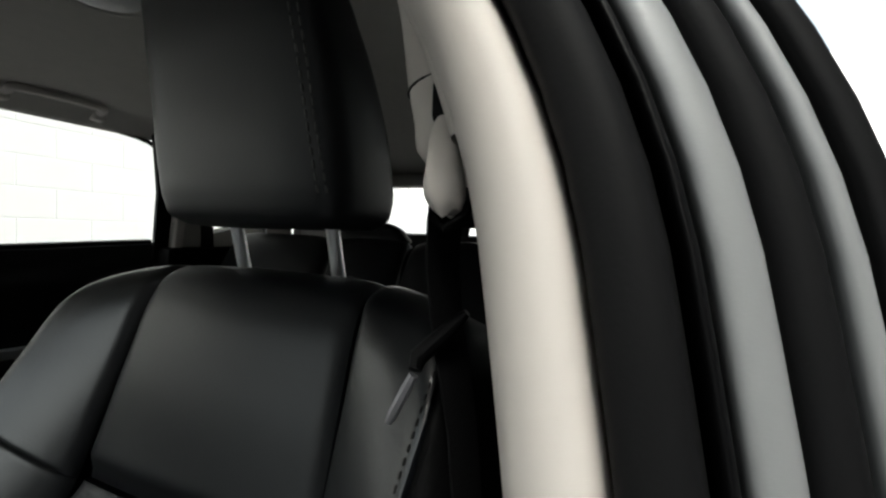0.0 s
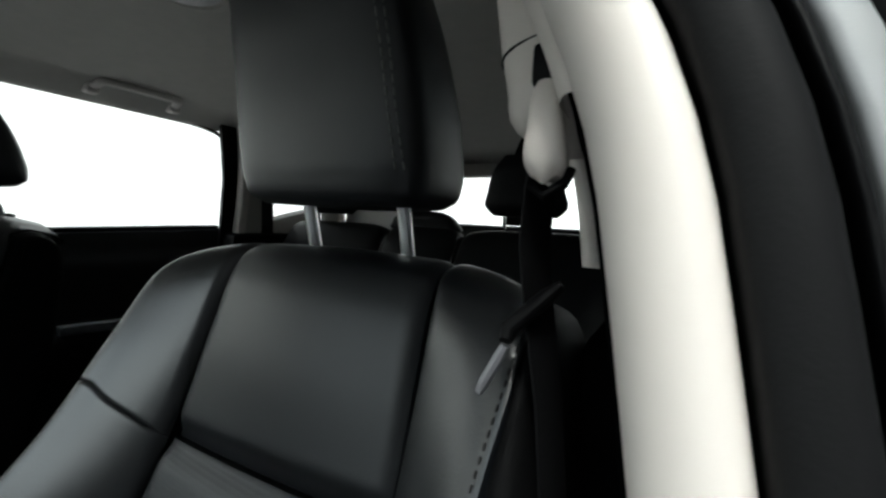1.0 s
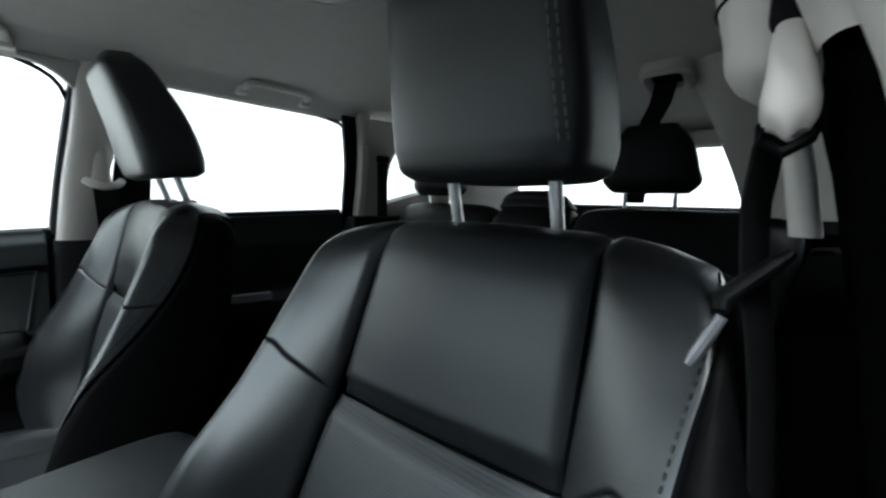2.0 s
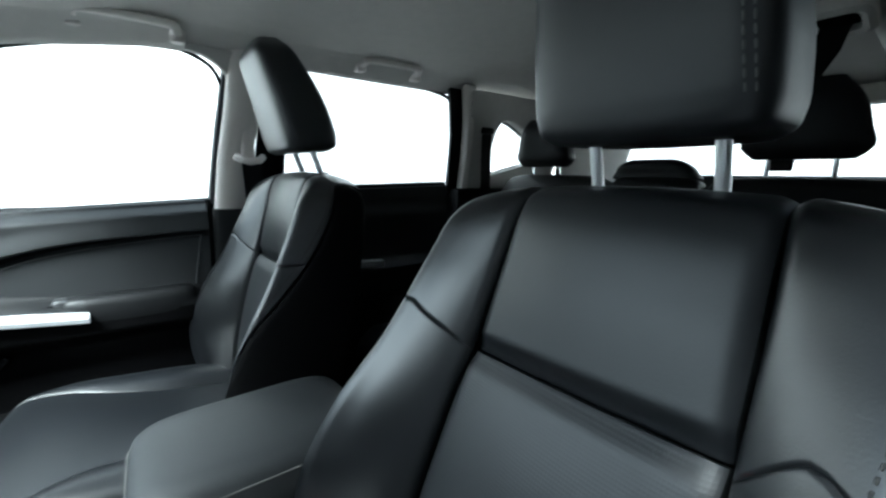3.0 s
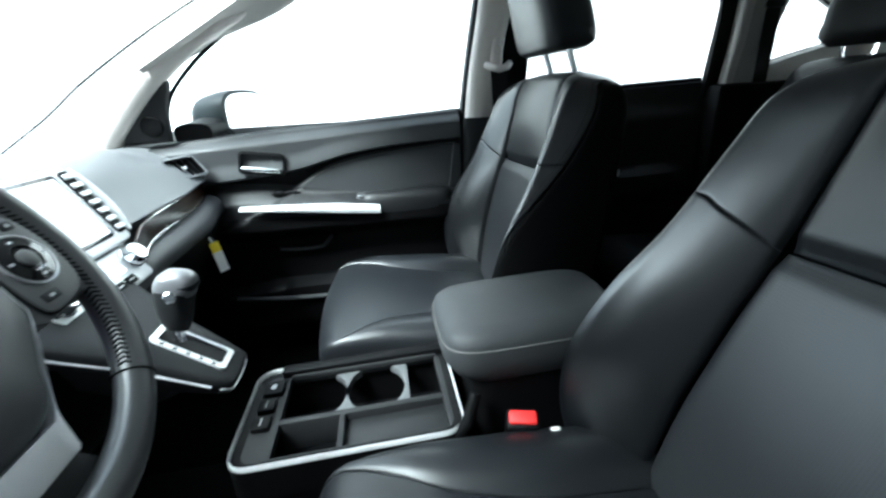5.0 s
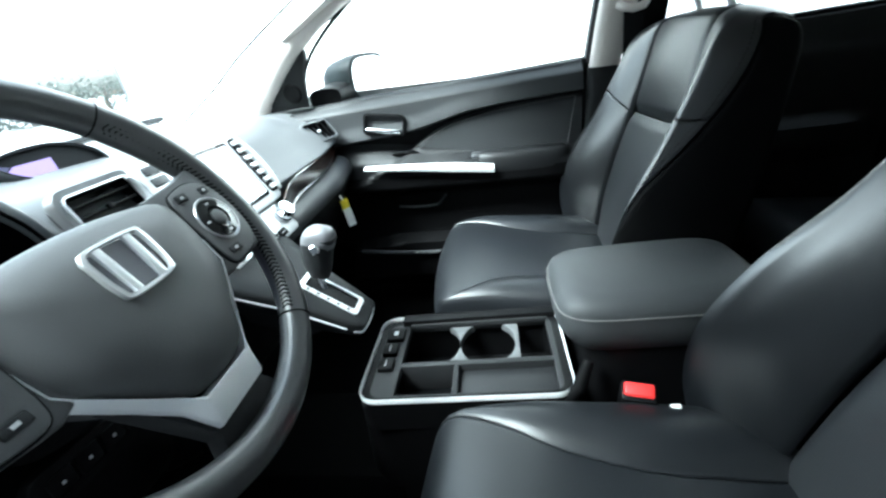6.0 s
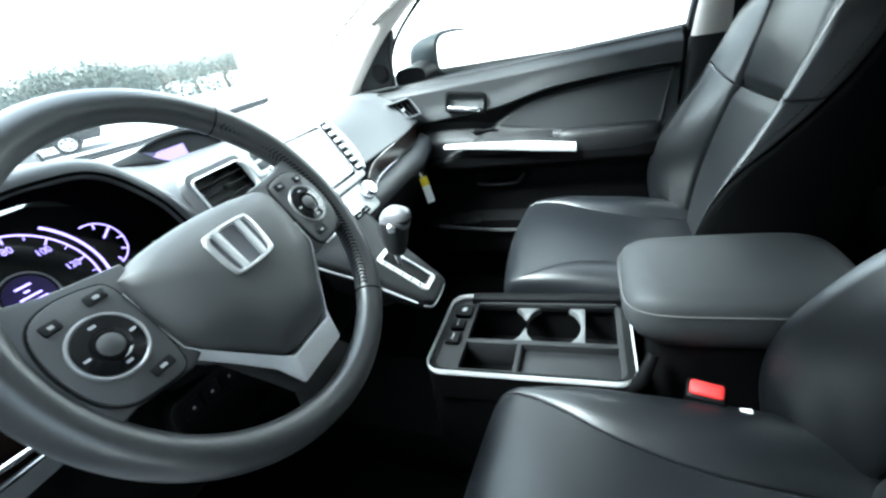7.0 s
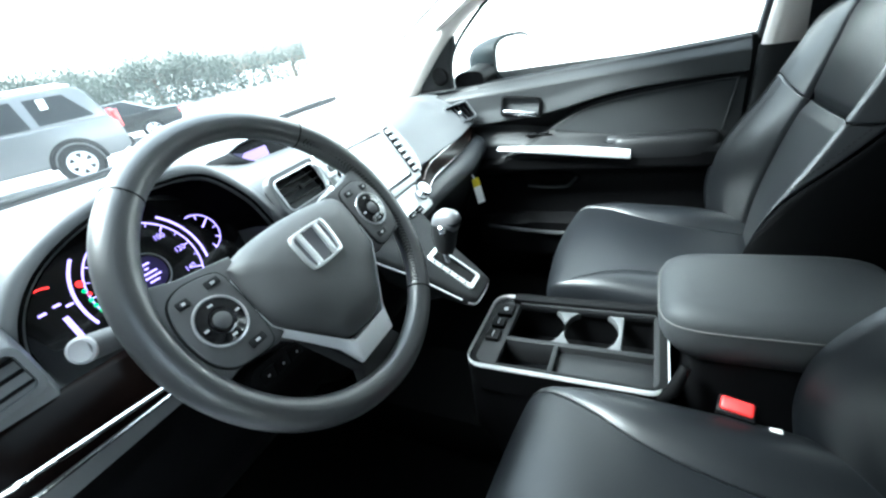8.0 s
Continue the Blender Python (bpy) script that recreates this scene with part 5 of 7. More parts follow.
info = part("info_display", bm, DASH, dash, "grey hood round the information display", deg=70)
bm = bmesh.new()
slab(bm, [tuple(p * 1.01) for p in slot], 0.002, IM @ Matrix.Translation((0, 0, -0.006)))
part("display_face", bm, HARD, info, "black display face")
bm = bmesh.new()
tube(bm, [IM @ Vector((x * 1.01, y * 1.01, 0.0012)) for x, y in slot], 0.0012, 6, True)
part("display_rim", bm, SOFT, info, "thin dark rim of the display")
bm = bmesh.new()
slab(bm, [(-0.0575, -0.0093), (-0.0208, -0.0243), (-0.0112, -0.0198), (-0.0022, 0.0076), (-0.0533, 0.0067), (-0.0621, 0.0008)], 0.0008, IM @ Matrix.Translation((0, 0, -0.0036)))
part("violet_screen", bm, PURPLE, info, "dim violet screen")
# glowing patch that paints the screen's violet reflection in the hood
bm = bmesh.new()
slab(bm, [(-0.0640, 0.0010), (-0.0560, 0.0070), (-0.0700, 0.0135), (-0.0730, 0.0100)], 0.0006, IM @ Matrix.Translation((0, 0, -0.0036)))
part("screen_reflection", bm, DEEPVIOLET, info, "painted violet reflection beside the screen")

# instrument cluster
CL = facing((0.37, -0.474, 1.010), (0.0, 0.94, 0.34))
bm = bmesh.new()
slab(bm, [(0.135, -0.055), (0.142, 0.0), (0.115, 0.055), (0.05, 0.083), (-0.05, 0.083), (-0.115, 0.062), (-0.148, 0.01), (-0.138, -0.03), (-0.09, -0.062), (0.09, -0.062)], 0.003, CL)
cluster = part("instrument_panel", bm, GLOSS, dash, "gloss black instrument panel with violet lit dials")


def arc(bm, m, cx, cy, r0, r1, a0, a1, z=0.0036, n=28):
    g = [[tuple(m @ Vector((cx + r * math.cos(radians(a)), cy + r * math.sin(radians(a)), z))) for r in (r0, r1)] for a in np.linspace(a0, a1, n)]
    add_grid(bm, np.array(g), a1 < a0)
    return bm


def words(name, text, size, m, mat, parent, label=""):
    """Flat lettering with the built-in font."""
    cu = bpy.data.curves.new("lettering", "FONT")
    cu.body, cu.size, cu.align_x, cu.align_y = text, size, "CENTER", "CENTER"
    tmp = bpy.data.objects.new("lettering", cu)
    scene.collection.objects.link(tmp)
    me = bpy.data.meshes.new_from_object(tmp.evaluated_get(bpy.context.evaluated_depsgraph_get()))
    bpy.data.objects.remove(tmp)
    bpy.data.curves.remove(cu)
    me.transform(m)
    me.materials.clear()
    me.materials.append(mat)
    ob = new(name, me)
    ob.parent = parent
    if label:
        ob["label"] = label
    return ob


SX, SY = -0.007, -0.006
SC = CL @ Matrix.Translation((SX, SY, 0))
bm = bmesh.new()
arc(bm, CL, SX, SY, 0.0700, 0.0722, -35, 205, n=70)
speedo = part("speedometer", bm, DIAL, cluster, "violet lit speedometer ring")
for k in range(8):
    a = 208 - 33 * k
    bm = bmesh.new()
    c, s = math.cos(radians(a)), math.sin(radians(a))
    box(bm, (0.062, -0.0008, 0.0034), (0.070, 0.0008, 0.0038), 0, m=SC @ Matrix.Rotation(radians(a), 4, "Z"))
    part("tick", bm, DIAL, speedo)
    if k < 7:
        bm = bmesh.new()
        box(bm, (0.065, -0.0005, 0.0034), (0.070, 0.0005, 0.0038), 0, m=SC @ Matrix.Rotation(radians(a - 16.5), 4, "Z"))
        part("tick", bm, DIAL, speedo)
    words("number", str(20 * k), 0.011, SC @ Matrix.Translation((0.054 * c, 0.054 * s, 0.0038)), DIAL, speedo)
bm = bmesh.new()
arc(bm, CL, SX, SY, 0.0265, 0.0285, 0, 360, n=40)
part("display_ring", bm, MARK, speedo)
bm = bmesh.new()
slab(bm, disc(0.0235), 0.0006, SC @ Matrix.Translation((0, 0, 0.0032)))
centre = part("centre_display", bm, DEEPVIOLET, speedo, "round violet trip display")
for k, (w, dx) in enumerate(((0.016, 0), (0.006, 0.0), (0.022, 0), (0.026, 0.0), (0.014, 0.0))):
    bm = bmesh.new()
    box(bm, (dx - w / 2, 0.011 - 0.0062 * k, 0.004), (dx + w / 2, 0.0135 - 0.0062 * k, 0.0043), 0, m=SC)
    part("display_line", bm, DIAL, centre)
bm = bmesh.new()
arc(bm, CL, SX, SY, 0.0825, 0.0862, 136, 196)
part("tachometer_arc", bm, DIAL, cluster, "bright violet arc")
bm = bmesh.new()
arc(bm, CL, SX, SY, 0.0800, 0.0835, -14, 50)
part("eco_arc", bm, DIAL, cluster, "bright violet arc")
bm = bmesh.new()
arc(bm, CL, 0.084, 0.008, 0.0295, 0.0312, -75, 100)
fuel = part("fuel_gauge", bm, DIAL, cluster, "violet fuel gauge arc")
for a in (-70, -35, 0, 35, 70):
    bm = bmesh.new()
    box(bm, (0.023, -0.0008, 0.0034), (0.029, 0.0008, 0.0038), 0, m=CL @ Matrix.Translation((0.084, 0.008, 0)) @ Matrix.Rotation(radians(a), 4, "Z"))
    part("tick", bm, DIAL, fuel)
bm = bmesh.new()
box(bm, (0.012, -0.0011, 0.0036), (0.028, 0.0011, 0.0042), 0, m=CL @ Matrix.Translation((0.084, 0.008, 0)) @ Matrix.Rotation(radians(35), 4, "Z"))
part("needle", bm, DIAL, fuel)
bm = bmesh.new()
arc(bm, CL, -0.114, 0.011, 0.0245, 0.0268, 62, 112)
part("redline", bm, REDGLOW, cluster, "red zone of the engine gauge")
for x, y, mat in ((-0.0770, 0.0220, REDGLOW), (-0.0780, 0.0120, GREEN), (-0.0755, 0.0065, REDGLOW), (-0.0785, -0.0010, GREEN), (-0.0780, -0.0090, GREEN), (-0.0765, -0.0170, GREEN)):
    bm = bmesh.new()
    slab(bm, disc(0.0044 if y > 0.02 else 0.0026, 14), 0.0006, CL @ Matrix.Translation((x, y, 0.0034)))
    part("tell_tale", bm, mat, cluster, "small lit warning lamp")
bm = bmesh.new()
box(bm, (-0.1125, -0.034, 0.0036), (-0.1065, -0.004, 0.0042), 0, m=CL)
part("gauge_bar", bm, DIAL, cluster)
for x, y in ((-0.124, 0.010), (-0.108, 0.012), (-0.098, 0.006)):
    bm = bmesh.new()
    box(bm, (x - 0.004, y - 0.0015, 0.0034), (x + 0.004, y + 0.0015, 0.0038), 0, m=CL)
    part("mark", bm, DIAL, cluster)

# hood over the cluster
HOOD = curve([(0, 0.548, 0.945), (0.12, 0.545, 1.015), (0.28, 0.508, 1.080), (0.45, 0.43, 1.118), (0.6, 0.345, 1.126), (0.74, 0.280, 1.112), (0.86, 0.232, 1.062), (1.0, 0.205, 1.005)])
bm = bmesh.new()
g = []
for t in np.linspace(0, 1, 44):
    x, z = HOOD(t)
    x2, z2 = HOOD(min(1, t + 0.01))
    x1, z1 = HOOD(max(0, t - 0.01))
    d = Vector((x2 - x1, 0, z2 - z1)).normalized()
    nrm = Vector((-d.z, 0, d.x)) * (-1 if (-d.z * (x - 0.37) + d.x * (z - 1.0)) < 0 else 1)
    p = Vector((x, 0, z))
    def at(off, y, dz=0.0):
        q = p + nrm * off
        return (q.x, y, q.z + dz)
    g.append([at(-0.030, -0.492), at(-0.013, -0.440), at(-0.010, -0.408), at(-0.004, -0.402), at(0.006, -0.403), at(0.012, -0.412), at(0.012, -0.46), at(0.002, -0.54), at(-0.02, -0.60)])
add_grid(bm, np.array(g), False)
bmesh.ops.recalc_face_normals(bm, faces=bm.faces)
part("cluster_hood", bm, DASH, dash, "dark grey hood over the instruments", deg=60)
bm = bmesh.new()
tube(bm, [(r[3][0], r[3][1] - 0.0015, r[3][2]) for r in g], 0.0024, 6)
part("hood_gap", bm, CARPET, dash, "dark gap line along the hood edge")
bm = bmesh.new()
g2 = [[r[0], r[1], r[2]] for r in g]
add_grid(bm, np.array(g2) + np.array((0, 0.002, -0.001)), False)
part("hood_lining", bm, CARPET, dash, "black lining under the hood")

# knee panel switch bank, stalk, column
bm = bmesh.new()
slab(bm, round_rect(0.13, 0.040, 0.018), 0.012, facing((0.348, -0.312, 0.862), (0, 0.95, 0.1), roll=-4), 0.004)
bank = part("switch_bank", bm, HARD, dash, "black switch bank below the wheel")
for k in range(4):
    bm = bmesh.new()
    box(bm, (-0.050 + 0.026 * k, -0.009, 0.011), (-0.026 + 0.026 * k, 0.011, 0.0135), 0.003, 2, facing((0.348, -0.312, 0.862), (0, 0.95, 0.1), roll=-4))
    key = part("switch_key", bm, HARD, bank)
    bm = bmesh.new()
    box(bm, (-0.040 + 0.026 * k, -0.001, 0.0136), (-0.037 + 0.026 * k, 0.002, 0.0140), 0, m=facing((0.348, -0.312, 0.862), (0, 0.95, 0.1), roll=-4))
    part("mark", bm, MARK, key)
bm = bmesh.new()
loft(bm, [[(0.352 + x, y + 0.03 * (1 - k), 0.985 - 0.09 * k + z * 1.0) for x, z, y in [(0.062 * math.cos(a) * (1 - 0.15 * k), 0.05 * math.sin(a), -0.245 - 0.14 * k) for a in np.linspace(0, 2 * math.pi, 24, endpoint=False)]] for k in np.linspace(0, 1, 6)])
bmesh.ops.recalc_face_normals(bm, faces=bm.faces)
column = tagged(part("steering_column", bm, HARD), "black plastic steering column shroud behind the wheel", "steering column")
for s, tip in ((1, STALKEND), (-1, SILVER)):
    bm = bmesh.new()
    tube(bm, [(0.352 + s * 0.05, -0.285, 1.005), (0.352 + s * 0.11, -0.290, 1.022), (0.352 + s * 0.176, -0.292, 1.038)], [0.008, 0.010, 0.012], 14)
    stalk = part("stalk", bm, HUB, column, "charcoal control stalk")
    bm = bmesh.new()
    d = Vector((s * 0.62, 0.66, 0.42)).normalized()
    lathe(bm, [(0.0110, 0.0), (0.0120, 0.004), (0.0115, 0.007), (0.0092, 0.008), (0.0075, 0.007), (0.0, 0.0075)], 24, facing((0.352 + s * 0.176, -0.292, 1.038), d))
    part("stalk_end", bm, tip, stalk, "round pale stalk end" if s > 0 else "silver stalk end")

# ---- steering wheel ----
wheel = thing("steering_wheel", "black leather steering wheel with silver lower spoke trim", "steering wheel")
W = facing((0.353, -0.1943, 1.0400), (0, math.cos(radians(31.4)), math.sin(radians(31.4))))
R = 0.1640
GRIP = [(R * math.cos(radians(a)), R * math.sin(radians(a))) for a in range(0, 360, 3)]
bm = bmesh.new()
n_g = len(GRIP)
g = []
for k, (x, y) in enumerate(GRIP):
    a = 3 * k
    fat = 1 + 0.10 * (math.exp(-((a - 35) / 18) ** 2) + math.exp(-((a - 145) / 18) ** 2))
    row = []
    for j in range(16):
        b = 2 * math.pi * j / 16
        rr = R + 0.0155 * fat * math.cos(b)
        row.append(tuple(W @ Vector((rr * math.cos(radians(a)), rr * math.sin(radians(a)), 0.0143 * fat * math.sin(b)))))
    g.append(row)
add_grid(bm, np.array(g), False, True, True)
rim = part("rim", bm, RIMSKIN, wheel)
for a in (49, 129, -50):
    bm = bmesh.new()
    ringpts = [W @ Vector(((R + 0.0160 * math.cos(b)) * math.cos(radians(a)), (R + 0.0160 * math.cos(b)) * math.sin(radians(a)), 0.0148 * math.sin(b))) for b in np.linspace(0, 2 * math.pi, 20, endpoint=False)]
    tube(bm, ringpts, 0.0009, 5, True)
    part("leather_joint", bm, SHADE_SEAM_BLACK, rim, "seam between the rim leathers")
bm = bmesh.new()
for a in np.arange(-48, 46, 1.7):
    pts = []
    for da, b in ((0, 2.25), (1.1, 2.55), (0, 2.9)):
        rr = R + 0.0160 * math.cos(b)
        pts.append(W @ Vector((rr * math.cos(radians(a + da)), rr * math.sin(radians(a + da)), 0.0148 * math.sin(b))))
    tube(bm, pts, 0.0009, 5)
part("rim_lacing", bm, SHADE_SEAM_BLACK, rim, "laced seam inside the rim")["kind"] = "stuff"


def slab_on_wheel(outline, z0, z1, bevel, mat, name, parent, label=""):
    bm = bmesh.new()
    slab(bm, outline, z1 - z0, W @ Matrix.Translation((0, 0, z0)), bevel)
    return part(name, bm, mat, parent, label)


hub_outline = [(-0.084, 0.030), (-0.055, 0.040), (0.0, 0.044), (0.055, 0.040), (0.084, 0.030), (0.086, -0.012), (0.078, -0.043), (0.052, -0.073), (0.031, -0.097), (0.0, -0.1035), (-0.031, -0.097), (-0.052, -0.073), (-0.078, -0.043), (-0.086, -0.012)]
hub = curve([(i, *p) for i, p in enumerate(hub_outline + hub_outline[:1])])
fine = [tuple(hub(t)) for t in np.linspace(0, len(hub_outline), 56, endpoint=False)]
bm = bmesh.new()
rings = []
for s, z in ((1.0, -0.03), (1.0, 0.003), (0.988, 0.008), (0.95, 0.0135), (0.85, 0.0205), (0.6, 0.0262), (0.3, 0.028), (0.05, 0.028)):
    rings.append([tuple(W @ Vector((x * s, (y + 0.03) * s - 0.03, z))) for x, y in fine][::-1])
loft(bm, rings)
bmesh.ops.recalc_face_normals(bm, faces=bm.faces)
airbag = part("hub_cover", bm, HUB, wheel, "charcoal hub cover")
# emblem: a plain chrome shape
EM = W @ Matrix.Translation((0.0, 0.0, 0.0275))
bm = bmesh.new()
o = [(-0.0265, 0.015), (-0.019, 0.021), (0.019, 0.021), (0.0265, 0.015), (0.025, -0.013), (0.018, -0.021), (-0.018, -0.021), (-0.025, -0.013)]
f = curve([(i, *p) for i, p in enumerate(o + o[:1])])
ol = [tuple(f(t)) for t in np.linspace(0, len(o), 40, endpoint=False)]
add_grid(bm, np.array([[tuple(EM @ Vector((x * s, y * s, z))) for s, z in ((1.0, 0), (0.98, 0.004), (0.88, 0.0045), (0.84, 0.001))] for x, y in ol]), True, True, False)
bmesh.ops.recalc_face_normals(bm, faces=bm.faces)
emblem = part("emblem", bm, POST, airbag, "plain chrome emblem shape")
bm = bmesh.new()
slab(bm, [(x * 0.80, y * 0.80) for x, y in ol[::-1]], 0.0012, EM)
part("emblem_plate", bm, STEEL, emblem, "plain steel backing")
for sx in (-1, 1):
    bm = bmesh.new()
    slab(bm, [(sx * a, b) for a, b in ((0.0165, 0.0185), (0.0095, 0.0185), (0.0085, -0.0185), (0.0150, -0.0185))], 0.0042, EM, 0.001)
    bmesh.ops.recalc_face_normals(bm, faces=bm.faces)
    part("emblem_bar", bm, POST, emblem, "plain chrome bar")
bm = bmesh.new()
box(bm, (-0.013, -0.0605, 0.0255), (0.013, -0.0585, 0.0264), 0, m=W)
box(bm, (-0.013, -0.0745, 0.0240), (0.013, -0.0725, 0.0250), 0, m=W)
box(bm, (-0.013, -0.0735, 0.0243), (-0.011, -0.0595, 0.0256), 0, m=W)
box(bm, (0.011, -0.0735, 0.0243), (0.013, -0.0595, 0.0256), 0, m=W)
part("moulded_mark", bm, HARD, airbag, "faint moulded marking")
# spokes
POD = [(0.089, 0.026), (0.095, 0.034), (0.122, 0.038), (0.141, 0.030), (0.149, 0.006), (0.147, -0.024), (0.136, -0.041), (0.116, -0.047), (0.096, -0.047), (0.090, -0.034), (0.088, -0.004)]
for s in (-1, 1):
    slab_on_wheel([(s * 0.070, 0.040), (s * 0.12, 0.046), (s * 0.158, 0.058), (s * 0.162, 0.0), (s * 0.158, -0.050), (s * 0.13, -0.046), (s * 0.09, -0.052), (s * 0.074, -0.046)], -0.022, 0.008, 0.004, HUB, "side_spoke", wheel)
    shape = curve([(i, *p) for i, p in enumerate(POD + POD[:1])])
    pod_line = [(s * x, y) for x, y in (shape(t) for t in np.linspace(0, len(POD), 48, endpoint=False))]
    pod = slab_on_wheel(pod_line, 0.008, 0.012, 0.002, HUB, "switch_pod", wheel, "charcoal control pod")
    bm = bmesh.new()
    tube(bm, [W @ Vector((x, y, 0.0090)) for x, y in pod_line], 0.0015, 6, True)
    part("pod_gap", bm, RUBBER, pod, "dark gap round the control pod")
    bm = bmesh.new()
    arcpts = [W @ Vector((s * 0.118 + 0.0222 * math.cos(a), -0.004 + 0.0222 * math.sin(a), 0.0128)) for a in np.linspace(0, 2 * math.pi, 30, endpoint=False)]
    tube(bm, arcpts, 0.0013, 7, True)
    part("pad_ring", bm, PADRING, pod, "silver ring of the control pad")
    bm = bmesh.new()
    lathe(bm, [(0.0200, 0.0), (0.0200, 0.002), (0.012, 0.0035), (0.010, 0.002), (0.0, 0.003)], 26, W @ Matrix.Translation((s * 0.118, -0.004, 0.012)))
    pad = part("control_pad", bm, GLOSS, pod, "gloss black control pad")
    bm = bmesh.new()
    lathe(bm, [(0.0078, 0.0), (0.0078, 0.0018), (0.005, 0.003), (0.0, 0.0032)], 20, W @ Matrix.Translation((s * 0.118, -0.004, 0.0142)))
    part("pad_button", bm, HUB, pad, "charcoal centre button")
    for dx, dy in ((0, 0.0155), (0.0155, 0), (-0.0155, 0), (0, -0.0155)):
        bm = bmesh.new()
        box(bm, (s * 0.118 + dx - 0.0022, -0.004 + dy - 0.0010, 0.0142), (s * 0.118 + dx + 0.0022, -0.004 + dy + 0.0010, 0.0152), 0, m=W)
        part("mark", bm, MARK, pad)
    for x, y, w in ((0.102, 0.027, 0.014), (0.106, -0.036, 0.016), (0.132, 0.025, 0.011)):
        bm = bmesh.new()
        box(bm, (s * x - w / 2, y - 0.0038, 0.0115), (s * x + w / 2, y + 0.0038, 0.0134), 0.0014, 2, W)
        key = part("key", bm, SOFT, pod)
        bm = bmesh.new()
        box(bm, (s * x - w / 7, y - 0.0012, 0.0133), (s * x + w / 7, y + 0.0012, 0.0137), 0, m=W)
        part("mark", bm, MARK, key)
lower = slab_on_wheel([(-0.066, -0.055), (-0.040, -0.116), (-0.033, -0.134), (-0.044, -0.156), (0.044, -0.156), (0.033, -0.134), (0.040, -0.116), (0.066, -0.055)], -0.024, -0.006, 0.004, SOFT, "lower_spoke", wheel)
out_l = [(-0.0885, 0.020), (-0.0900, -0.012), (-0.087, -0.0385), (-0.0805, -0.0475), (-0.0565, -0.0785), (-0.0395, -0.1035), (-0.030, -0.1305), (0.030, -0.1305), (0.0395, -0.1035), (0.0565, -0.0785), (0.0805, -0.0475), (0.087, -0.0385), (0.0900, -0.012), (0.0885, 0.020)]
in_l = [(-0.0860, 0.020), (-0.0868, -0.012), (-0.085, -0.036), (-0.079, -0.045), (-0.054, -0.075), (-0.035, -0.097), (-0.027, -0.1045), (0.027, -0.1045), (0.035, -0.097), (0.054, -0.075), (0.079, -0.045), (0.085, -0.036), (0.0868, -0.012), (0.0860, 0.020)]
bm = bmesh.new()
g = []
for t in np.linspace(0, 13, 92):
    k = min(int(t), 12)
    a, b = (np.array(l[k]) * (1 - t + k) + np.array(l[k + 1]) * (t - k) for l in (out_l, in_l))
    g.append([tuple(W @ Vector((*a, -0.007))), tuple(W @ Vector((*a, -0.001))), tuple(W @ Vector((*(a * 0.90 + b * 0.10), 0.002))), tuple(W @ Vector((*(a * 0.12 + b * 0.88), 0.0095))), tuple(W @ Vector((*b, 0.009))), tuple(W @ Vector((*b, -0.007)))])
add_grid(bm, np.array(g), True)
bmesh.ops.recalc_face_normals(bm, faces=bm.faces)
part("spoke_trim", bm, BRIGHT, wheel, "satin silver trim round the lower spoke")

# ---- shifter panel ----
SH = axes((0.015, -0.2085, 0.8263), Vector((-1, 0, 0)), Vector((0, -0.81, 0.5864)), Vector((0, 0.5864, 0.81)))
gear = thing("gear_selector", "automatic gear selector with silver gate and leather knob", "gear selector")
panel_o = [(-0.045, -0.076), (-0.030, -0.090), (0.024, -0.090), (0.040, -0.076), (0.062, 0.02), (0.096, 0.17), (-0.096, 0.17), (-0.066, 0.02)]
f = curve([(i, *p) for i, p in enumerate(panel_o + panel_o[:1])])
ol = [tuple(f(t)) for t in np.linspace(0, len(panel_o), 60, endpoint=False)]
bm = bmesh.new()
rings = []
for s, z in ((0.70, -0.085), (0.95, -0.045), (1.01, -0.02), (1.0, -0.006), (0.97, 0.0), (0.90, 0.003), (0.5, 0.006), (0.05, 0.007)):
    rings.append([tuple(SH @ Vector((x * s, y * s + (0.05 if z < -0.04 else 0.0), z))) for x, y in ol])
loft(bm, rings)
bmesh.ops.recalc_face_normals(bm, faces=bm.faces)
part("selector_housing", bm, SOFT, gear, "charcoal selector housing")
bm = bmesh.new()
tube(bm, [SH @ Vector((x * 1.005, y * 1.005, -0.012)) for x, y in ol if y < 0.14], 0.0020, 8)
part("housing_line", bm, SILVER, gear, "silver line round the housing")
bm = bmesh.new()
o, i = round_rect(0.048, 0.106, 0.008), round_rect(0.034, 0.090, 0.004)
GM = SH @ Matrix.Translation((-0.004, -0.015, 0.006))
add_grid(bm, np.array([[tuple(GM @ Vector((x, y, z))) for (x, y), z in ((a, -0.004), (a, 0.002), (b, 0.0035), (b, -0.004))] for a, b in zip(o, i)]), True, True, False)
part("gate_frame", bm, SILVER, gear, "bright silver gate frame")
bm = bmesh.new()
slab(bm, round_rect(0.036, 0.092, 0.004), 0.002, GM @ Matrix.Translation((0, 0, -0.001)))
part("gate_slot", bm, HARD, gear)
for k, y in enumerate((0.036, 0.018, 0.0, -0.018, -0.036)):
    bm = bmesh.new()
    box(bm, (-0.0235, y - 0.003, 0.0026), (-0.0195, y + 0.003, 0.0034), 0, m=GM)
    part("gate_mark", bm, HARD, gear)
KN = axes((0.013, -0.198, 0.893), Vector((-1, 0, 0)), Vector((0, -0.97, 0.24)), Vector((0, 0.24, 0.97)))
bm = bmesh.new()
tube(bm, [SH @ Vector((0, 0.0, 0.0)), KN @ Vector((0, 0.003, -0.034))], 0.007, 12)
part("lever_shaft", bm, CHROME, gear, "chrome lever shaft")
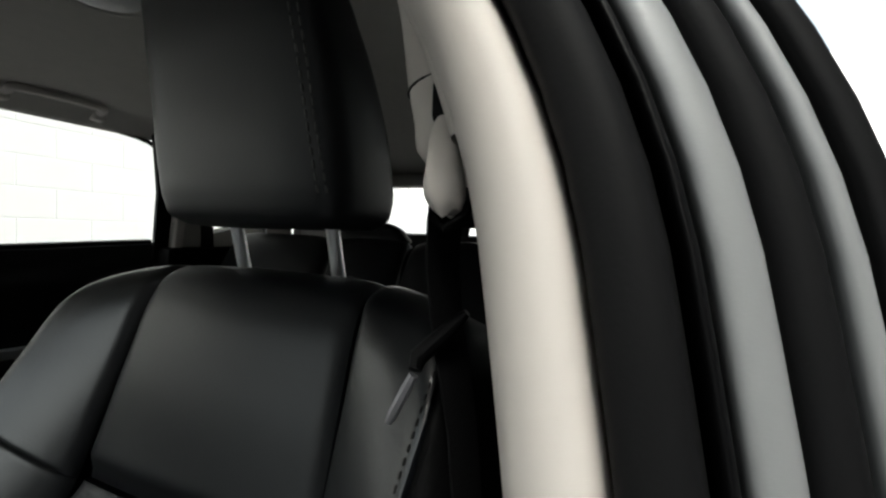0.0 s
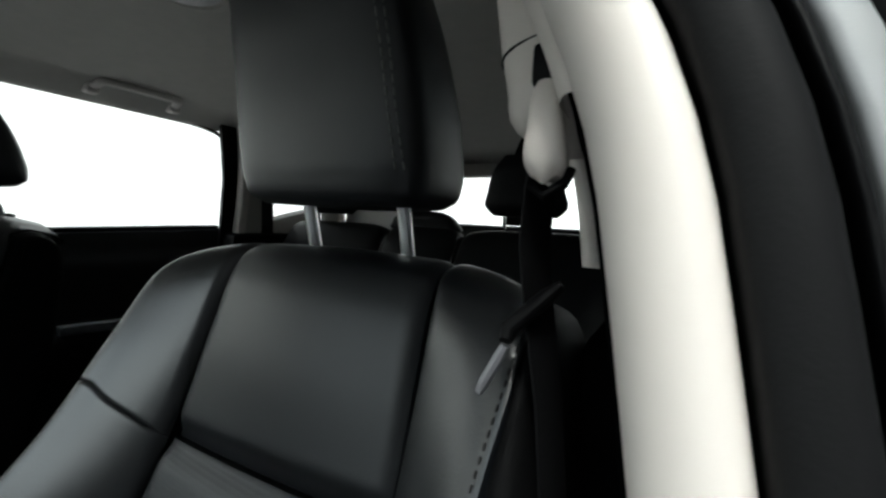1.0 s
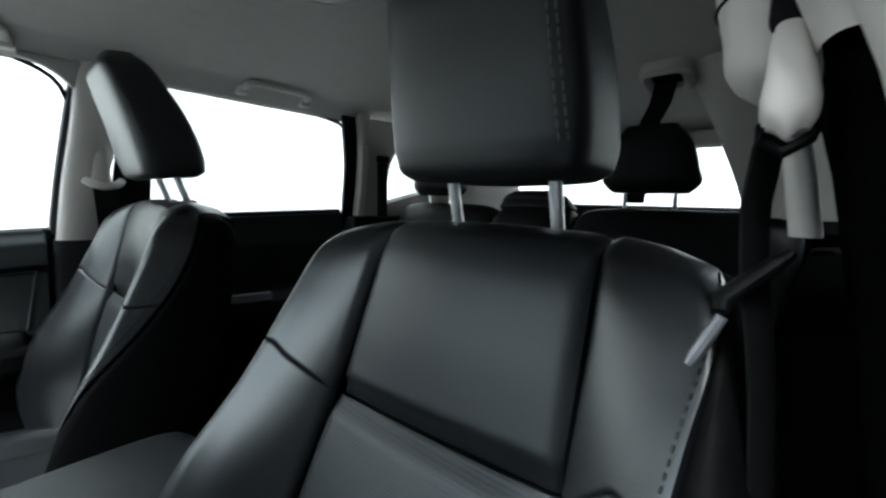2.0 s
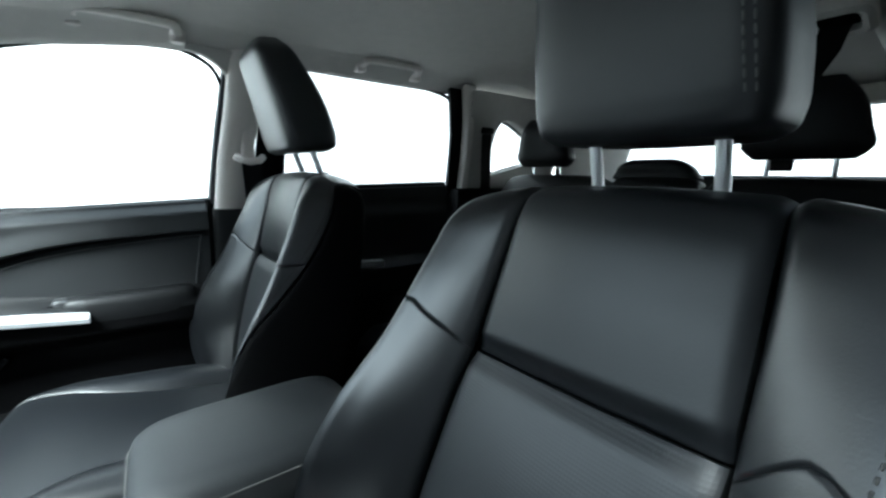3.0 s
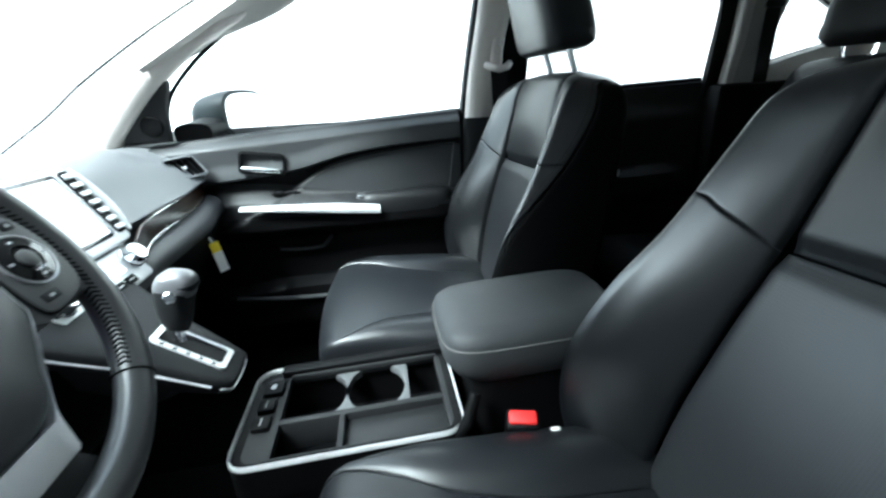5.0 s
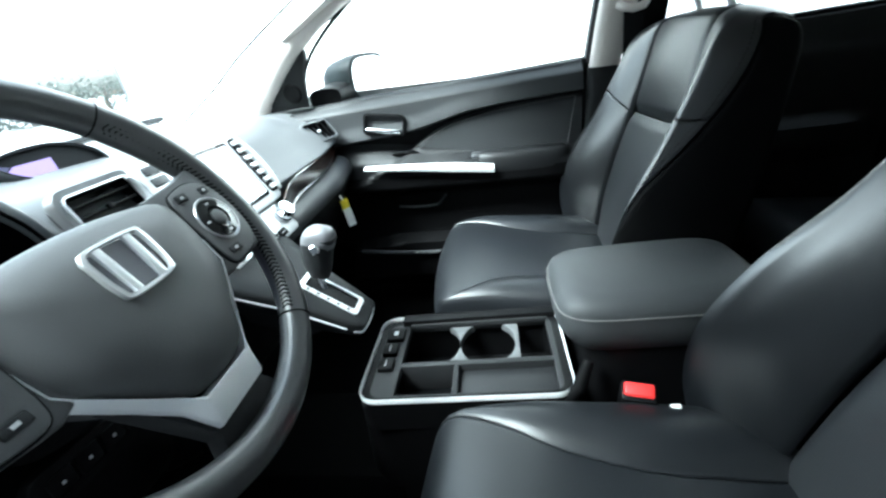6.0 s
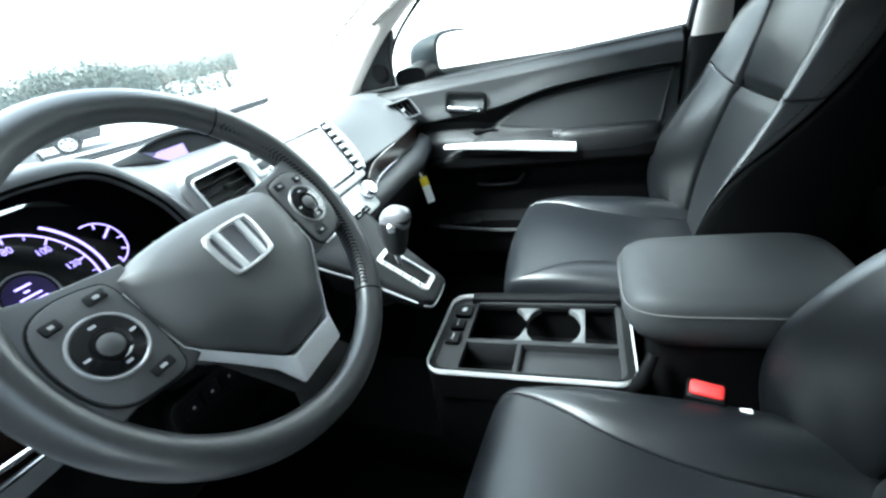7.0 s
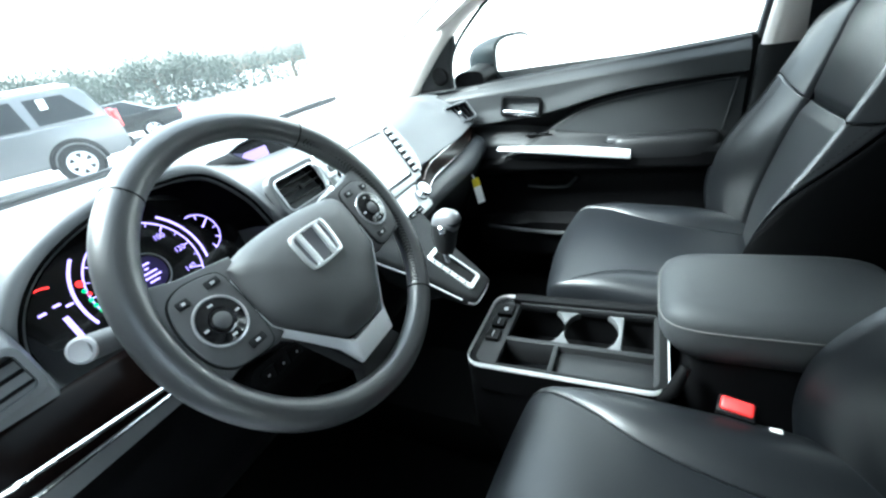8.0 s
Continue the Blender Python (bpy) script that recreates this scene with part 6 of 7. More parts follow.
bm = bmesh.new()
rows = curve([(0, 0.013, 0.016, 0.0), (0.2, 0.018, 0.021, 0.002), (0.5, 0.0205, 0.024, 0.004), (0.75, 0.0215, 0.026, 0.003), (0.92, 0.019, 0.024, 0.0), (1.0, 0.012, 0.015, 0.0)])
loft(bm, [[tuple(KN @ Vector((x, y + rows(t)[2], -0.040 + 0.082 * t))) for x, y, _ in ring(0, 0, 0, rows(t)[0], rows(t)[1], 26, 2.6)] for t in np.linspace(0, 1, 16)])
bmesh.ops.recalc_face_normals(bm, faces=bm.faces)
knob = part("knob", bm, SOFT, gear, "black leather selector knob")
bm = bmesh.new()
rows2 = curve([(0, 0.0212, 0.0262, 0.0035), (0.4, 0.0215, 0.0262, 0.002), (0.75, 0.0175, 0.0215, 0.0), (0.93, 0.0105, 0.0135, -0.001), (1.0, 0.004, 0.005, -0.001)])
loft(bm, [[tuple(KN @ Vector((x, y + rows2(t)[2], 0.016 + 0.034 * t))) for x, y, _ in ring(0, 0, 0, rows2(t)[0], rows2(t)[1], 26, 2.6)] for t in np.linspace(0, 1, 10)])
bmesh.ops.recalc_face_normals(bm, faces=bm.faces)
part("knob_cap", bm, material("dull_silver_cap", (0.18, 0.18, 0.19), 0.28, metal=0.5, vary=0.05), knob, "satin silver knob cap")
bm = bmesh.new()
lathe(bm, [(0.008, 0.0), (0.008, 0.005), (0.006, 0.007), (0.0, 0.0075)], 18, facing(KN @ Vector((-0.024, 0.0, 0.020)), (1, 0.25, 0.1)))
part("release_button", bm, CHROME, knob, "chrome release button")

# ---- centre console ----
con = thing("centre_console", "black centre console with cup holders, silver rim and padded lid", "centre console")
CX = 0.018
TR = Matrix.Translation((CX, 0.018, 0.690)) @ Matrix.Rotation(radians(1.5), 4, "X")
# an open moulded body: outer skin up to the rim, inner well down to the tray floor
bm = bmesh.new()
outer = [(0.105, 0.34, 0.38), (0.108, 0.335, 0.55), (0.110, 0.330, 0.66)]
rows = [ring(CX, 0.17, z, hx, hy, 48, 7) for hx, hy, z in outer]
loft(bm, rows, False)
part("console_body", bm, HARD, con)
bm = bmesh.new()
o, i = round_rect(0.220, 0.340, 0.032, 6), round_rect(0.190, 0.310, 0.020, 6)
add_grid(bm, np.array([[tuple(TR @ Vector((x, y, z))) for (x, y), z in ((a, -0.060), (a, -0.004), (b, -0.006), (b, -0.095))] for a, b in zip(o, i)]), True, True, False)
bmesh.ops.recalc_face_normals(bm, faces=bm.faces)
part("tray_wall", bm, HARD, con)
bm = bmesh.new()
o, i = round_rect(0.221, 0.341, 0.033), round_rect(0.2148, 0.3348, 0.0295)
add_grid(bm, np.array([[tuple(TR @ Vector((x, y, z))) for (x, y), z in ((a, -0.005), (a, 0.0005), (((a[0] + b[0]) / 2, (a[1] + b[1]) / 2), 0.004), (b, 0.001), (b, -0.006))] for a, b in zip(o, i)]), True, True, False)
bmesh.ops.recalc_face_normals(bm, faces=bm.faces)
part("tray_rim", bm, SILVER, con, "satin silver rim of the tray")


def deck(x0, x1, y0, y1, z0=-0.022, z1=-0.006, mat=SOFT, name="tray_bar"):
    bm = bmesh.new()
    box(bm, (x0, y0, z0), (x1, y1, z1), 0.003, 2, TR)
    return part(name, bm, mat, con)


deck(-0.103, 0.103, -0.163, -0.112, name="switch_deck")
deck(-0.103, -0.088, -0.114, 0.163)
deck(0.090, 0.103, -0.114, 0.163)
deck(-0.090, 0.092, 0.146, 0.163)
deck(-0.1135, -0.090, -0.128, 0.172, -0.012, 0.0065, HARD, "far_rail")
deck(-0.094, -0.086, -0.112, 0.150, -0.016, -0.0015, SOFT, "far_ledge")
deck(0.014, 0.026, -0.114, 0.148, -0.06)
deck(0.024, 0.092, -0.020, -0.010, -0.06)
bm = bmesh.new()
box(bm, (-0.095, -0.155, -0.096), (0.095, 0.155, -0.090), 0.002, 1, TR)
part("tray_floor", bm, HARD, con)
bm = bmesh.new()
box(bm, (0.024, -0.012, -0.034), (0.092, 0.148, -0.020), 0.004, 2, TR)
part("tray_mat", bm, ARMSKIN, con, "charcoal rubber mat")


def cup_web(y, left, right):
    """The grey web beside a cup opening, hollowed where a cup stands."""
    r, pts = 0.046, []
    for t in np.linspace(-1, 1, 13):
        pts.append((-0.037 + 0.051 * t, y + (0.024 if right else 0.006) - (math.sqrt(r * r - (0.040 * t) ** 2) - math.sqrt(r * r - 0.040 ** 2)) * (1 if right else 0)))
    for t in np.linspace(1, -1, 13):
        pts.append((-0.037 + 0.051 * t, y - (0.024 if left else 0.006) + (math.sqrt(r * r - (0.040 * t) ** 2) - math.sqrt(r * r - 0.040 ** 2)) * (1 if left else 0)))
    bm = bmesh.new()
    slab(bm, pts, 0.014, TR @ Matrix.Translation((0, 0, -0.026)), 0.002)
    bmesh.ops.recalc_face_normals(bm, faces=bm.faces)
    part("cup_holder_web", bm, CUPGREY, con, "grey cup holder web")


CUPGREY = material("grey_cup_plastic", (0.07, 0.072, 0.075), 0.45, vary=0.05)
cup_web(-0.012, True, True)
cup_web(0.088, True, False)
for k in range(3):
    big = 0.006 if k == 0 else 0.0
    bm = bmesh.new()
    box(bm, (-0.072 + 0.040 * k - big, -0.152, -0.008), (-0.042 + 0.040 * k, -0.124 + big, 0.003), 0.004, 2, TR)
    key = part("console_switch", bm, HARD, con, "black console switch")
    for j in range(3 if k else 2):
        bm = bmesh.new()
        box(bm, (-0.064 + 0.040 * k + 0.006 * j, -0.139, 0.003), (-0.061 + 0.040 * k + 0.006 * j + (0.002 if k == 0 else 0), -0.137 + big, 0.0034), 0, m=TR)
        part("mark", bm, MARK, key)
# storage box and padded lid
bm = bmesh.new()
loft(bm, [ring(CX - 0.010, 0.348, z, hx, hy, 36, 7) for z, hx, hy in ((0.55, 0.084, 0.140), (0.68, 0.086, 0.140), (0.76, 0.088, 0.138))])
part("storage_box", bm, HARD, con)
LID = curve([(0, 0.080, 0.114), (0.15, 0.092, 0.128), (0.4, 0.101, 0.144), (0.6, 0.102, 0.147), (0.78, 0.099, 0.144), (0.92, 0.090, 0.135), (1.0, 0.072, 0.116)])
bm = bmesh.new()
loft(bm, [[(x, y, z + 0.012 * ((y - 0.16) / 0.35)) for x, y, z in ring(CX - 0.012, 0.311, 0.732 + 0.098 * t, LID(t)[0], LID(t)[1], 44, 5)] for t in np.linspace(0, 1, 14)])
part("lid", bm, DOORSKIN, con, "charcoal padded vinyl lid")
bm = bmesh.new()
tube(bm, [(x, y, z + 0.012 * ((y - 0.16) / 0.35)) for x, y, z in ring(CX - 0.012, 0.311, 0.732 + 0.098 * 0.72, LID(0.72)[0] + 0.0005, LID(0.72)[1] + 0.0005, 60, 5)], 0.0012, 6, True)
part("lid_seam", bm, PALETHREAD, con, "stitched seam round the lid")
bm = bmesh.new()
tube(bm, [(CX + 0.098, 0.17, 0.672), (CX + 0.102, 0.19, 0.70), (CX + 0.085, 0.205, 0.735)], [0.012, 0.010, 0.008], 10)
part("console_cheek", bm, HARD, con)

# ---- small things ----
buckle = thing("seat_belt_buckle", "black seat belt buckle with red release button", "belt buckle")
BK = facing((0.132, 0.268, 0.698), (0.40, -0.10, 0.92), (-1, 0.25, 0))
bm = bmesh.new()
box(bm, (-0.024, -0.015, -0.075), (0.024, 0.015, 0.008), 0.005, 3, BK)
part("buckle_body", bm, HARD, buckle)
bm = bmesh.new()
box(bm, (-0.020, -0.009, 0.003), (0.020, 0.011, 0.013), 0.004, 3, BK)
part("release_button", bm, RED, buckle, "red release button")
bm = bmesh.new()
tube(bm, [(0.150, 0.268, 0.64), (0.155, 0.30, 0.54), (0.15, 0.34, 0.42)], 0.012, 8, squash=0.4)
part("buckle_strap", bm, WEBBING, buckle)
bm = bmesh.new()
box(bm, (0.150, 0.302, 0.694), (0.158, 0.316, 0.6965), 0.001, 1)
tagged(part("care_tag", bm, WHITE), "small white cloth tag beside the seat", "tag")

tag = thing("paper_tag", "white and yellow paper tag hanging below the dashboard", "paper tag")
TG = facing((-0.45, -0.318, 0.806), (0.75, 0.65, 0.1), roll=7)
bm = bmesh.new()
box(bm, (-0.010, -0.050, -0.0006), (0.013, 0.002, 0.0006), 0, m=TG)
part("tag_sheet", bm, WHITE, tag)
bm = bmesh.new()
box(bm, (-0.010, 0.002, -0.0006), (0.013, 0.028, 0.0006), 0, m=TG)
part("yellow_band", bm, YELLOW, tag, "yellow printed band")
bm = bmesh.new()
tube(bm, [TG @ Vector((0, 0.028, 0)), TG @ Vector((-0.006, 0.050, 0.0)), TG @ Vector((-0.014, 0.072, 0.0)), (-0.44, -0.335, 0.885)], [0.003, 0.0035, 0.0035, 0.003], 8)
part("tag_loop", bm, WHITE, tag, "white plastic loop")


def grab_handle(y0, y1, label):
    h = thing("grab_handle", label, "grab handle", "roof grab handles")
    zz = roof_z(0.56, (y0 + y1) / 2) + 0.016
    bm = bmesh.new()
    pts = [(-0.580, y0, zz - 0.026), (-0.560, y0 + 0.004, zz - 0.024), (-0.540, y0 + 0.022, zz - 0.016), (-0.540, y1 - 0.022, zz - 0.016), (-0.560, y1 - 0.004, zz - 0.024), (-0.580, y1, zz - 0.026)]
    f = curve([(i, *p) for i, p in enumerate(pts)])
    tube(bm, [tuple(f(t)) for t in np.linspace(0, 5, 26)], 0.0105, 10, squash=0.8)
    part("grip", bm, BEIGE, h)
    for y in (y0, y1):
        bm = bmesh.new()
        box(bm, (-0.598, y - 0.015, zz - 0.044), (-0.568, y + 0.015, zz - 0.004), 0.008, 3)
        part("end_mount", bm, BEIGE, h)
    return h


grab_handle(0.125, 0.305, "ivory folding grab handle above the front window")
grab_handle(0.750, 0.935, "ivory folding grab handle above the rear window")

dome = thing("dome_light", "round roof lamp with a pale lens in the headliner", "roof lamp")
DM = facing((-0.02, 0.655, roof_z(0.02, 0.655) + 0.003), (0, 0, -1), (0, 1, 0))
bm = bmesh.new()
lathe(bm, [(0.080, 0.0), (0.078, 0.006), (0.060, 0.010), (0.056, 0.007)], 36, DM)
part("lamp_bezel", bm, LINER, dome)
bm = bmesh.new()
lathe(bm, [(0.056, 0.006), (0.045, 0.012), (0.02, 0.015), (0.0, 0.0155)], 36, DM)
part("lens", bm, MARK, dome, "pale lens")
mirror2 = thing("roof_console", "shallow oval switch recess in the headliner", "roof console")
bm = bmesh.new()
lathe(bm, [(0.075, 0.0), (0.073, 0.005), (0.05, 0.003), (0.0, 0.001)], 32, facing((-0.262, 0.455, roof_z(0.262, 0.455) + 0.002), (0, 0, -1), (0, 1, 0)))
part("recess_cover", bm, LINER, mirror2)


# ---- seat belts ----
def strap(bm, pts, w, across):
    a = Vector(across).normalized()
    g = []
    for i, p in enumerate(pts):
        p = Vector(p)
        d = (Vector(pts[min(i + 1, len(pts) - 1)]) - Vector(pts[max(i - 1, 0)])).normalized()
        n = d.cross(a).normalized() * 0.0007
        g.append([tuple(p - a * w / 2 + n), tuple(p + a * w / 2 + n), tuple(p + a * w / 2 - n), tuple(p - a * w / 2 - n)])
    vs = add_grid(bm, np.array(g), False, False, True)
    bmesh.ops.recalc_face_normals(bm, faces=bm.faces)
    return bm


belt = thing("seat_belt", "black driver seat belt with chrome latch and ivory height adjuster", "seat belt")
bm = bmesh.new()
f = curve([(0, 0.604, 0.530, 1.236, 0.008), (0.08, 0.602, 0.524, 1.244, 0.020), (0.3, 0.599, 0.522, 1.27, 0.026), (0.6, 0.590, 0.524, 1.32, 0.027), (0.9, 0.574, 0.530, 1.38, 0.024), (1.0, 0.562, 0.534, 1.41, 0.012)])
loft(bm, [[(f(t)[0] + x, f(t)[1] + 1.1 * y, f(t)[2]) for x, y, _ in ring(0, 0, 0, f(t)[3], f(t)[3], 26, 2.8)] for t in np.linspace(0, 1, 20)])
bmesh.ops.recalc_face_normals(bm, faces=bm.faces)
cover = part("adjuster_cover", bm, BEIGE, belt, "ivory belt height adjuster")
bm = bmesh.new()
c = f(0.42)
tube(bm, [(c[0] + x * 1.004, c[1] + 1.1 * y * 1.004, c[2] + 0.25 * x) for x, y, _ in ring(0, 0, 0, 0.0265, 0.0265, 30, 2.8)], 0.0009, 5, True)
part("cover_joint", bm, HARD, cover, "thin joint line")
bm = bmesh.new()
box(bm, (0.594, 0.486, 1.262), (0.612, 0.499, 1.282), 0.003, 2)
part("guide_slot", bm, HARD, belt, "dark slot of the adjuster")
bm = bmesh.new()
f = curve([(0, 0.6015, 0.491, 1.268, 0.005), (0.2, 0.602, 0.486, 1.257, 0.0075), (0.5, 0.604, 0.483, 1.242, 0.0105), (0.75, 0.6045, 0.483, 1.230, 0.0125), (0.92, 0.6045, 0.485, 1.222, 0.0115), (1.0, 0.6045, 0.487, 1.218, 0.009)])
loft(bm, [[(f(t)[0] + x * 0.8, f(t)[1] + y * 0.55, f(t)[2] + 0.0022 * -math.cos(x / max(f(t)[3], 0.001) * 4.0) * sstep(t, 0.6, 1.0)) for x, y, _ in ring(0, 0, 0, f(t)[3], f(t)[3], 24, 2.4)] for t in np.linspace(0, 1, 20)])
bmesh.ops.recalc_face_normals(bm, faces=bm.faces)
part("belt_guide", bm, BEIGE, belt, "ivory belt guide cover")
bm = bmesh.new()
tube(bm, [(0.595, 0.497, 1.224), (0.596, 0.490, 1.217), (0.604, 0.487, 1.211), (0.612, 0.490, 1.217), (0.613, 0.497, 1.224)], 0.0026, 8)
part("guide_loop", bm, HARD, belt, "black loop that carries the webbing")
bm = bmesh.new()
strap(bm, [(0.603, 0.492, 1.226), (0.598, 0.500, 1.214), (0.595, 0.507, 1.19), (0.596, 0.512, 1.165), (0.604, 0.522, 1.10), (0.616, 0.535, 0.95), (0.630, 0.54, 0.60)], 0.024, (0.36, 0.93, 0))
part("webbing", bm, WEBBING, belt)
bm = bmesh.new()
ga, gb = Vector((0.611, 0.503, 1.169)), Vector((0.587, 0.498, 1.144))
tube(bm, [ga, ga.lerp(gb, 0.25), ga.lerp(gb, 0.6), gb, gb + Vector((0.0, -0.004, -0.006))], [0.003, 0.0058, 0.0066, 0.0072, 0.005], 12, squash=0.7)
part("latch_grip", bm, HARD, belt, "black latch grip")
bm = bmesh.new()
ta, tb = Vector((0.5885, 0.490, 1.137)), Vector((0.5775, 0.485, 1.112))
tube(bm, [ta, ta.lerp(tb, 0.3), ta.lerp(tb, 0.8), tb], [0.0026, 0.003, 0.003, 0.002], 8)
part("latch_tongue", bm, STEEL, belt, "silver latch tongue")

belt2 = thing("seat_belt", "black passenger seat belt hanging on the ivory pillar", "seat belt")
bm = bmesh.new()
tube(bm, [(-0.612, 0.415, 1.213), (-0.598, 0.425, 1.205), (-0.592, 0.445, 1.200), (-0.598, 0.470, 1.205), (-0.612, 0.480, 1.213)], 0.009, 10)
part("belt_guide", bm, BEIGE, belt2, "ivory belt guide loop")
bm = bmesh.new()
strap(bm, [(-0.600, 0.448, 1.205), (-0.612, 0.455, 1.12), (-0.63, 0.46, 0.95), (-0.645, 0.46, 0.60)], 0.046, (0.1, 1, 0))
part("webbing", bm, WEBBING, belt2)
bm = bmesh.new()
loft(bm, [ring(-0.636 + 0.20 * (z - 1.2), 0.446, z, h, 0.7 * h + 0.006, 18, 3) for z, h in ((1.20, 0.016), (1.22, 0.018), (1.26, 0.012), (1.29, 0.006))])
part("adjuster_cover", bm, BEIGE, belt2, "ivory belt height adjuster")

belt3 = thing("seat_belt", "black rear centre belt hanging from the headliner", "seat belt")
bm = bmesh.new()
strap(bm, [(0.335, 1.29, 1.465), (0.315, 1.33, 1.43), (0.285, 1.365, 1.395), (0.26, 1.43, 1.33), (0.24, 1.44, 1.2)], 0.046, (1, 0.2, 0))
part("webbing", bm, WEBBING, belt3)
bm = bmesh.new()
BM = facing((0.338, 1.285, 1.468), (0.0, -0.35, -1.0), (0, 1, 0))
o, i = round_rect(0.105, 0.090, 0.024), round_rect(0.066, 0.054, 0.012)
add_grid(bm, np.array([[tuple(BM @ Vector((x, y, z))) for (x, y), z in ((a, -0.02), (a, 0.004), (((a[0] + b[0]) / 2, (a[1] + b[1]) / 2), 0.010), (b, 0.006), (b, -0.014))] for a, b in zip(o, i)]), True, True, False)
bmesh.ops.recalc_face_normals(bm, faces=bm.faces)
part("ceiling_mount", bm, LINER, belt3, "grey rounded belt mount in the headliner")
bm = bmesh.new()
slab(bm, round_rect(0.070, 0.058, 0.012), 0.003, BM @ Matrix.Translation((0, 0, -0.012)))
part("mount_slot", bm, HARD, belt3, "dark slot of the belt mount")
belt4 = thing("seat_belt", "black rear side belt hanging beside the quarter window", "seat belt")
bm = bmesh.new()
strap(bm, [(-0.585, 1.245, 1.335), (-0.590, 1.25, 1.25), (-0.60, 1.26, 1.13)], 0.045, (0.05, 1, 0))
part("webbing", bm, WEBBING, belt4)
bm = bmesh.new()
box(bm, (-0.60, 1.215, 1.325), (-0.575, 1.275, 1.350), 0.008, 2)
part("belt_guide", bm, HARD, belt4)


# ---- outside the glass ----
mirror = thing("side_mirror", "dark wing mirror on the front passenger door", "side mirror")
TEAL = material("dark_mirror_shell", (0.0035, 0.0062, 0.0075), 0.5, spec=0.12, vary=0.2)
MM = facing((-0.872, -0.300, 1.115), (0.34, 0.94, 0.0))
rows = curve([(0, 0.078, 0.046), (0.2, 0.100, 0.062), (0.5, 0.110, 0.071), (0.8, 0.113, 0.075), (1.0, 0.110, 0.073)])
bm = bmesh.new()
loft(bm, [[tuple(MM @ Vector((x + 0.012 * (1 - t), y - 0.008 * (1 - t), -0.140 + 0.145 * t))) for x, y, _ in ring(0, 0, 0, rows(t)[0], rows(t)[1], 34, 3.2)] for t in np.linspace(0, 1, 12)])
bmesh.ops.recalc_face_normals(bm, faces=bm.faces)
part("mirror_shell", bm, TEAL, mirror)
bm = bmesh.new()
slab(bm, [(x, y) for x, y, _ in ring(0, 0, 0, 0.099, 0.0625, 36, 3.2)], 0.003, MM @ Matrix.Translation((0, 0, 0.0055)))
part("mirror_glass", bm, material("mirror_silvering", (0.9, 0.91, 0.92), 0.02, metal=1.0), mirror, "silvered mirror glass")
bm = bmesh.new()
loft(bm, [[(-0.70 - 0.11 * t, -0.40 + x * 0.05 + 0.03 * t, 1.075 + 0.015 * t + y * 0.028) for x, y, _ in ring(0, 0, 0, 1, 1, 16, 3)] for t in (0, 0.5, 1)])
bmesh.ops.recalc_face_normals(bm, faces=bm.faces)
part("mirror_arm", bm, HARD, mirror)

def wiper(pts, radii):
    w = thing("wiper", "black wiper at rest at the foot of the windscreen", "wiper", "wipers")
    bm = bmesh.new()
    tube(bm, pts, radii, 8, squash=0.8)
    part("wiper_arm", bm, WIPERGREY, w, "dark grey wiper arm")
    bm = bmesh.new()
    tube(bm, [(x, y - 0.012, z - 0.010) for x, y, z in pts], 0.004, 6)
    part("blade", bm, RUBBER, w, "black rubber blade")


WIPERGREY = material("dark_grey_wiper", (0.006, 0.006, 0.0065), 0.5, spec=0.2, vary=0.2)
wiper([(-0.24, -1.055, 1.056), (-0.45, -1.02, 1.062), (-0.60, -0.985, 1.070), (-0.70, -0.95, 1.076)], [0.005, 0.010, 0.014, 0.010])
wiper([(0.60, -1.10, 1.052), (0.30, -1.16, 1.054), (-0.10, -1.13, 1.054), (-0.30, -1.08, 1.052)], [0.008, 0.009, 0.008, 0.006])
bm = bmesh.new()
g = []
for u in np.linspace(-1, 1, 15):
    g.append([(u * 0.80, -1.0 - 1.0 * t + 0.18 * u * u, 1.02 - 0.10 * t - 0.10 * t * t - 0.05 * u * u) for t in np.linspace(0, 1, 10)])
add_grid(bm, np.array(g), True)
tagged(part("bonnet", bm, PAINT), "silver grey painted bonnet ahead of the windscreen", "bonnet", kind="structure")
bm = bmesh.new()
for s in (-1, 1):
    box(bm, (s * 0.80 - 0.06, -1.95, 0.25), (s * 0.80 + 0.06, -0.66, 0.92), 0.05, 3)
box(bm, (-0.80, -2.05, 0.25), (0.80, -1.90, 0.78), 0.05, 3)
tagged(part("front_wings", bm, PAINT), "silver grey painted front wings and nose", "bodywork", kind="structure")
bm = bmesh.new()
box(bm, (-0.86, 1.45, 0.30), (-0.73, 2.30, 1.12), 0.05, 3)
box(bm, (0.73, 0.52, 0.30), (0.86, 2.30, 1.12), 0.05, 3)
box(bm, (-0.74, 2.21, 0.30), (0.74, 2.32, 1.18), 0.04, 3)
tagged(part("rear_bodywork", bm, PAINT), "silver grey painted rear quarters and tailgate skin", "bodywork", kind="structure")


ALLOY = material("silver_alloy", (0.55, 0.56, 0.58), 0.4, metal=0.2, vary=0.05)


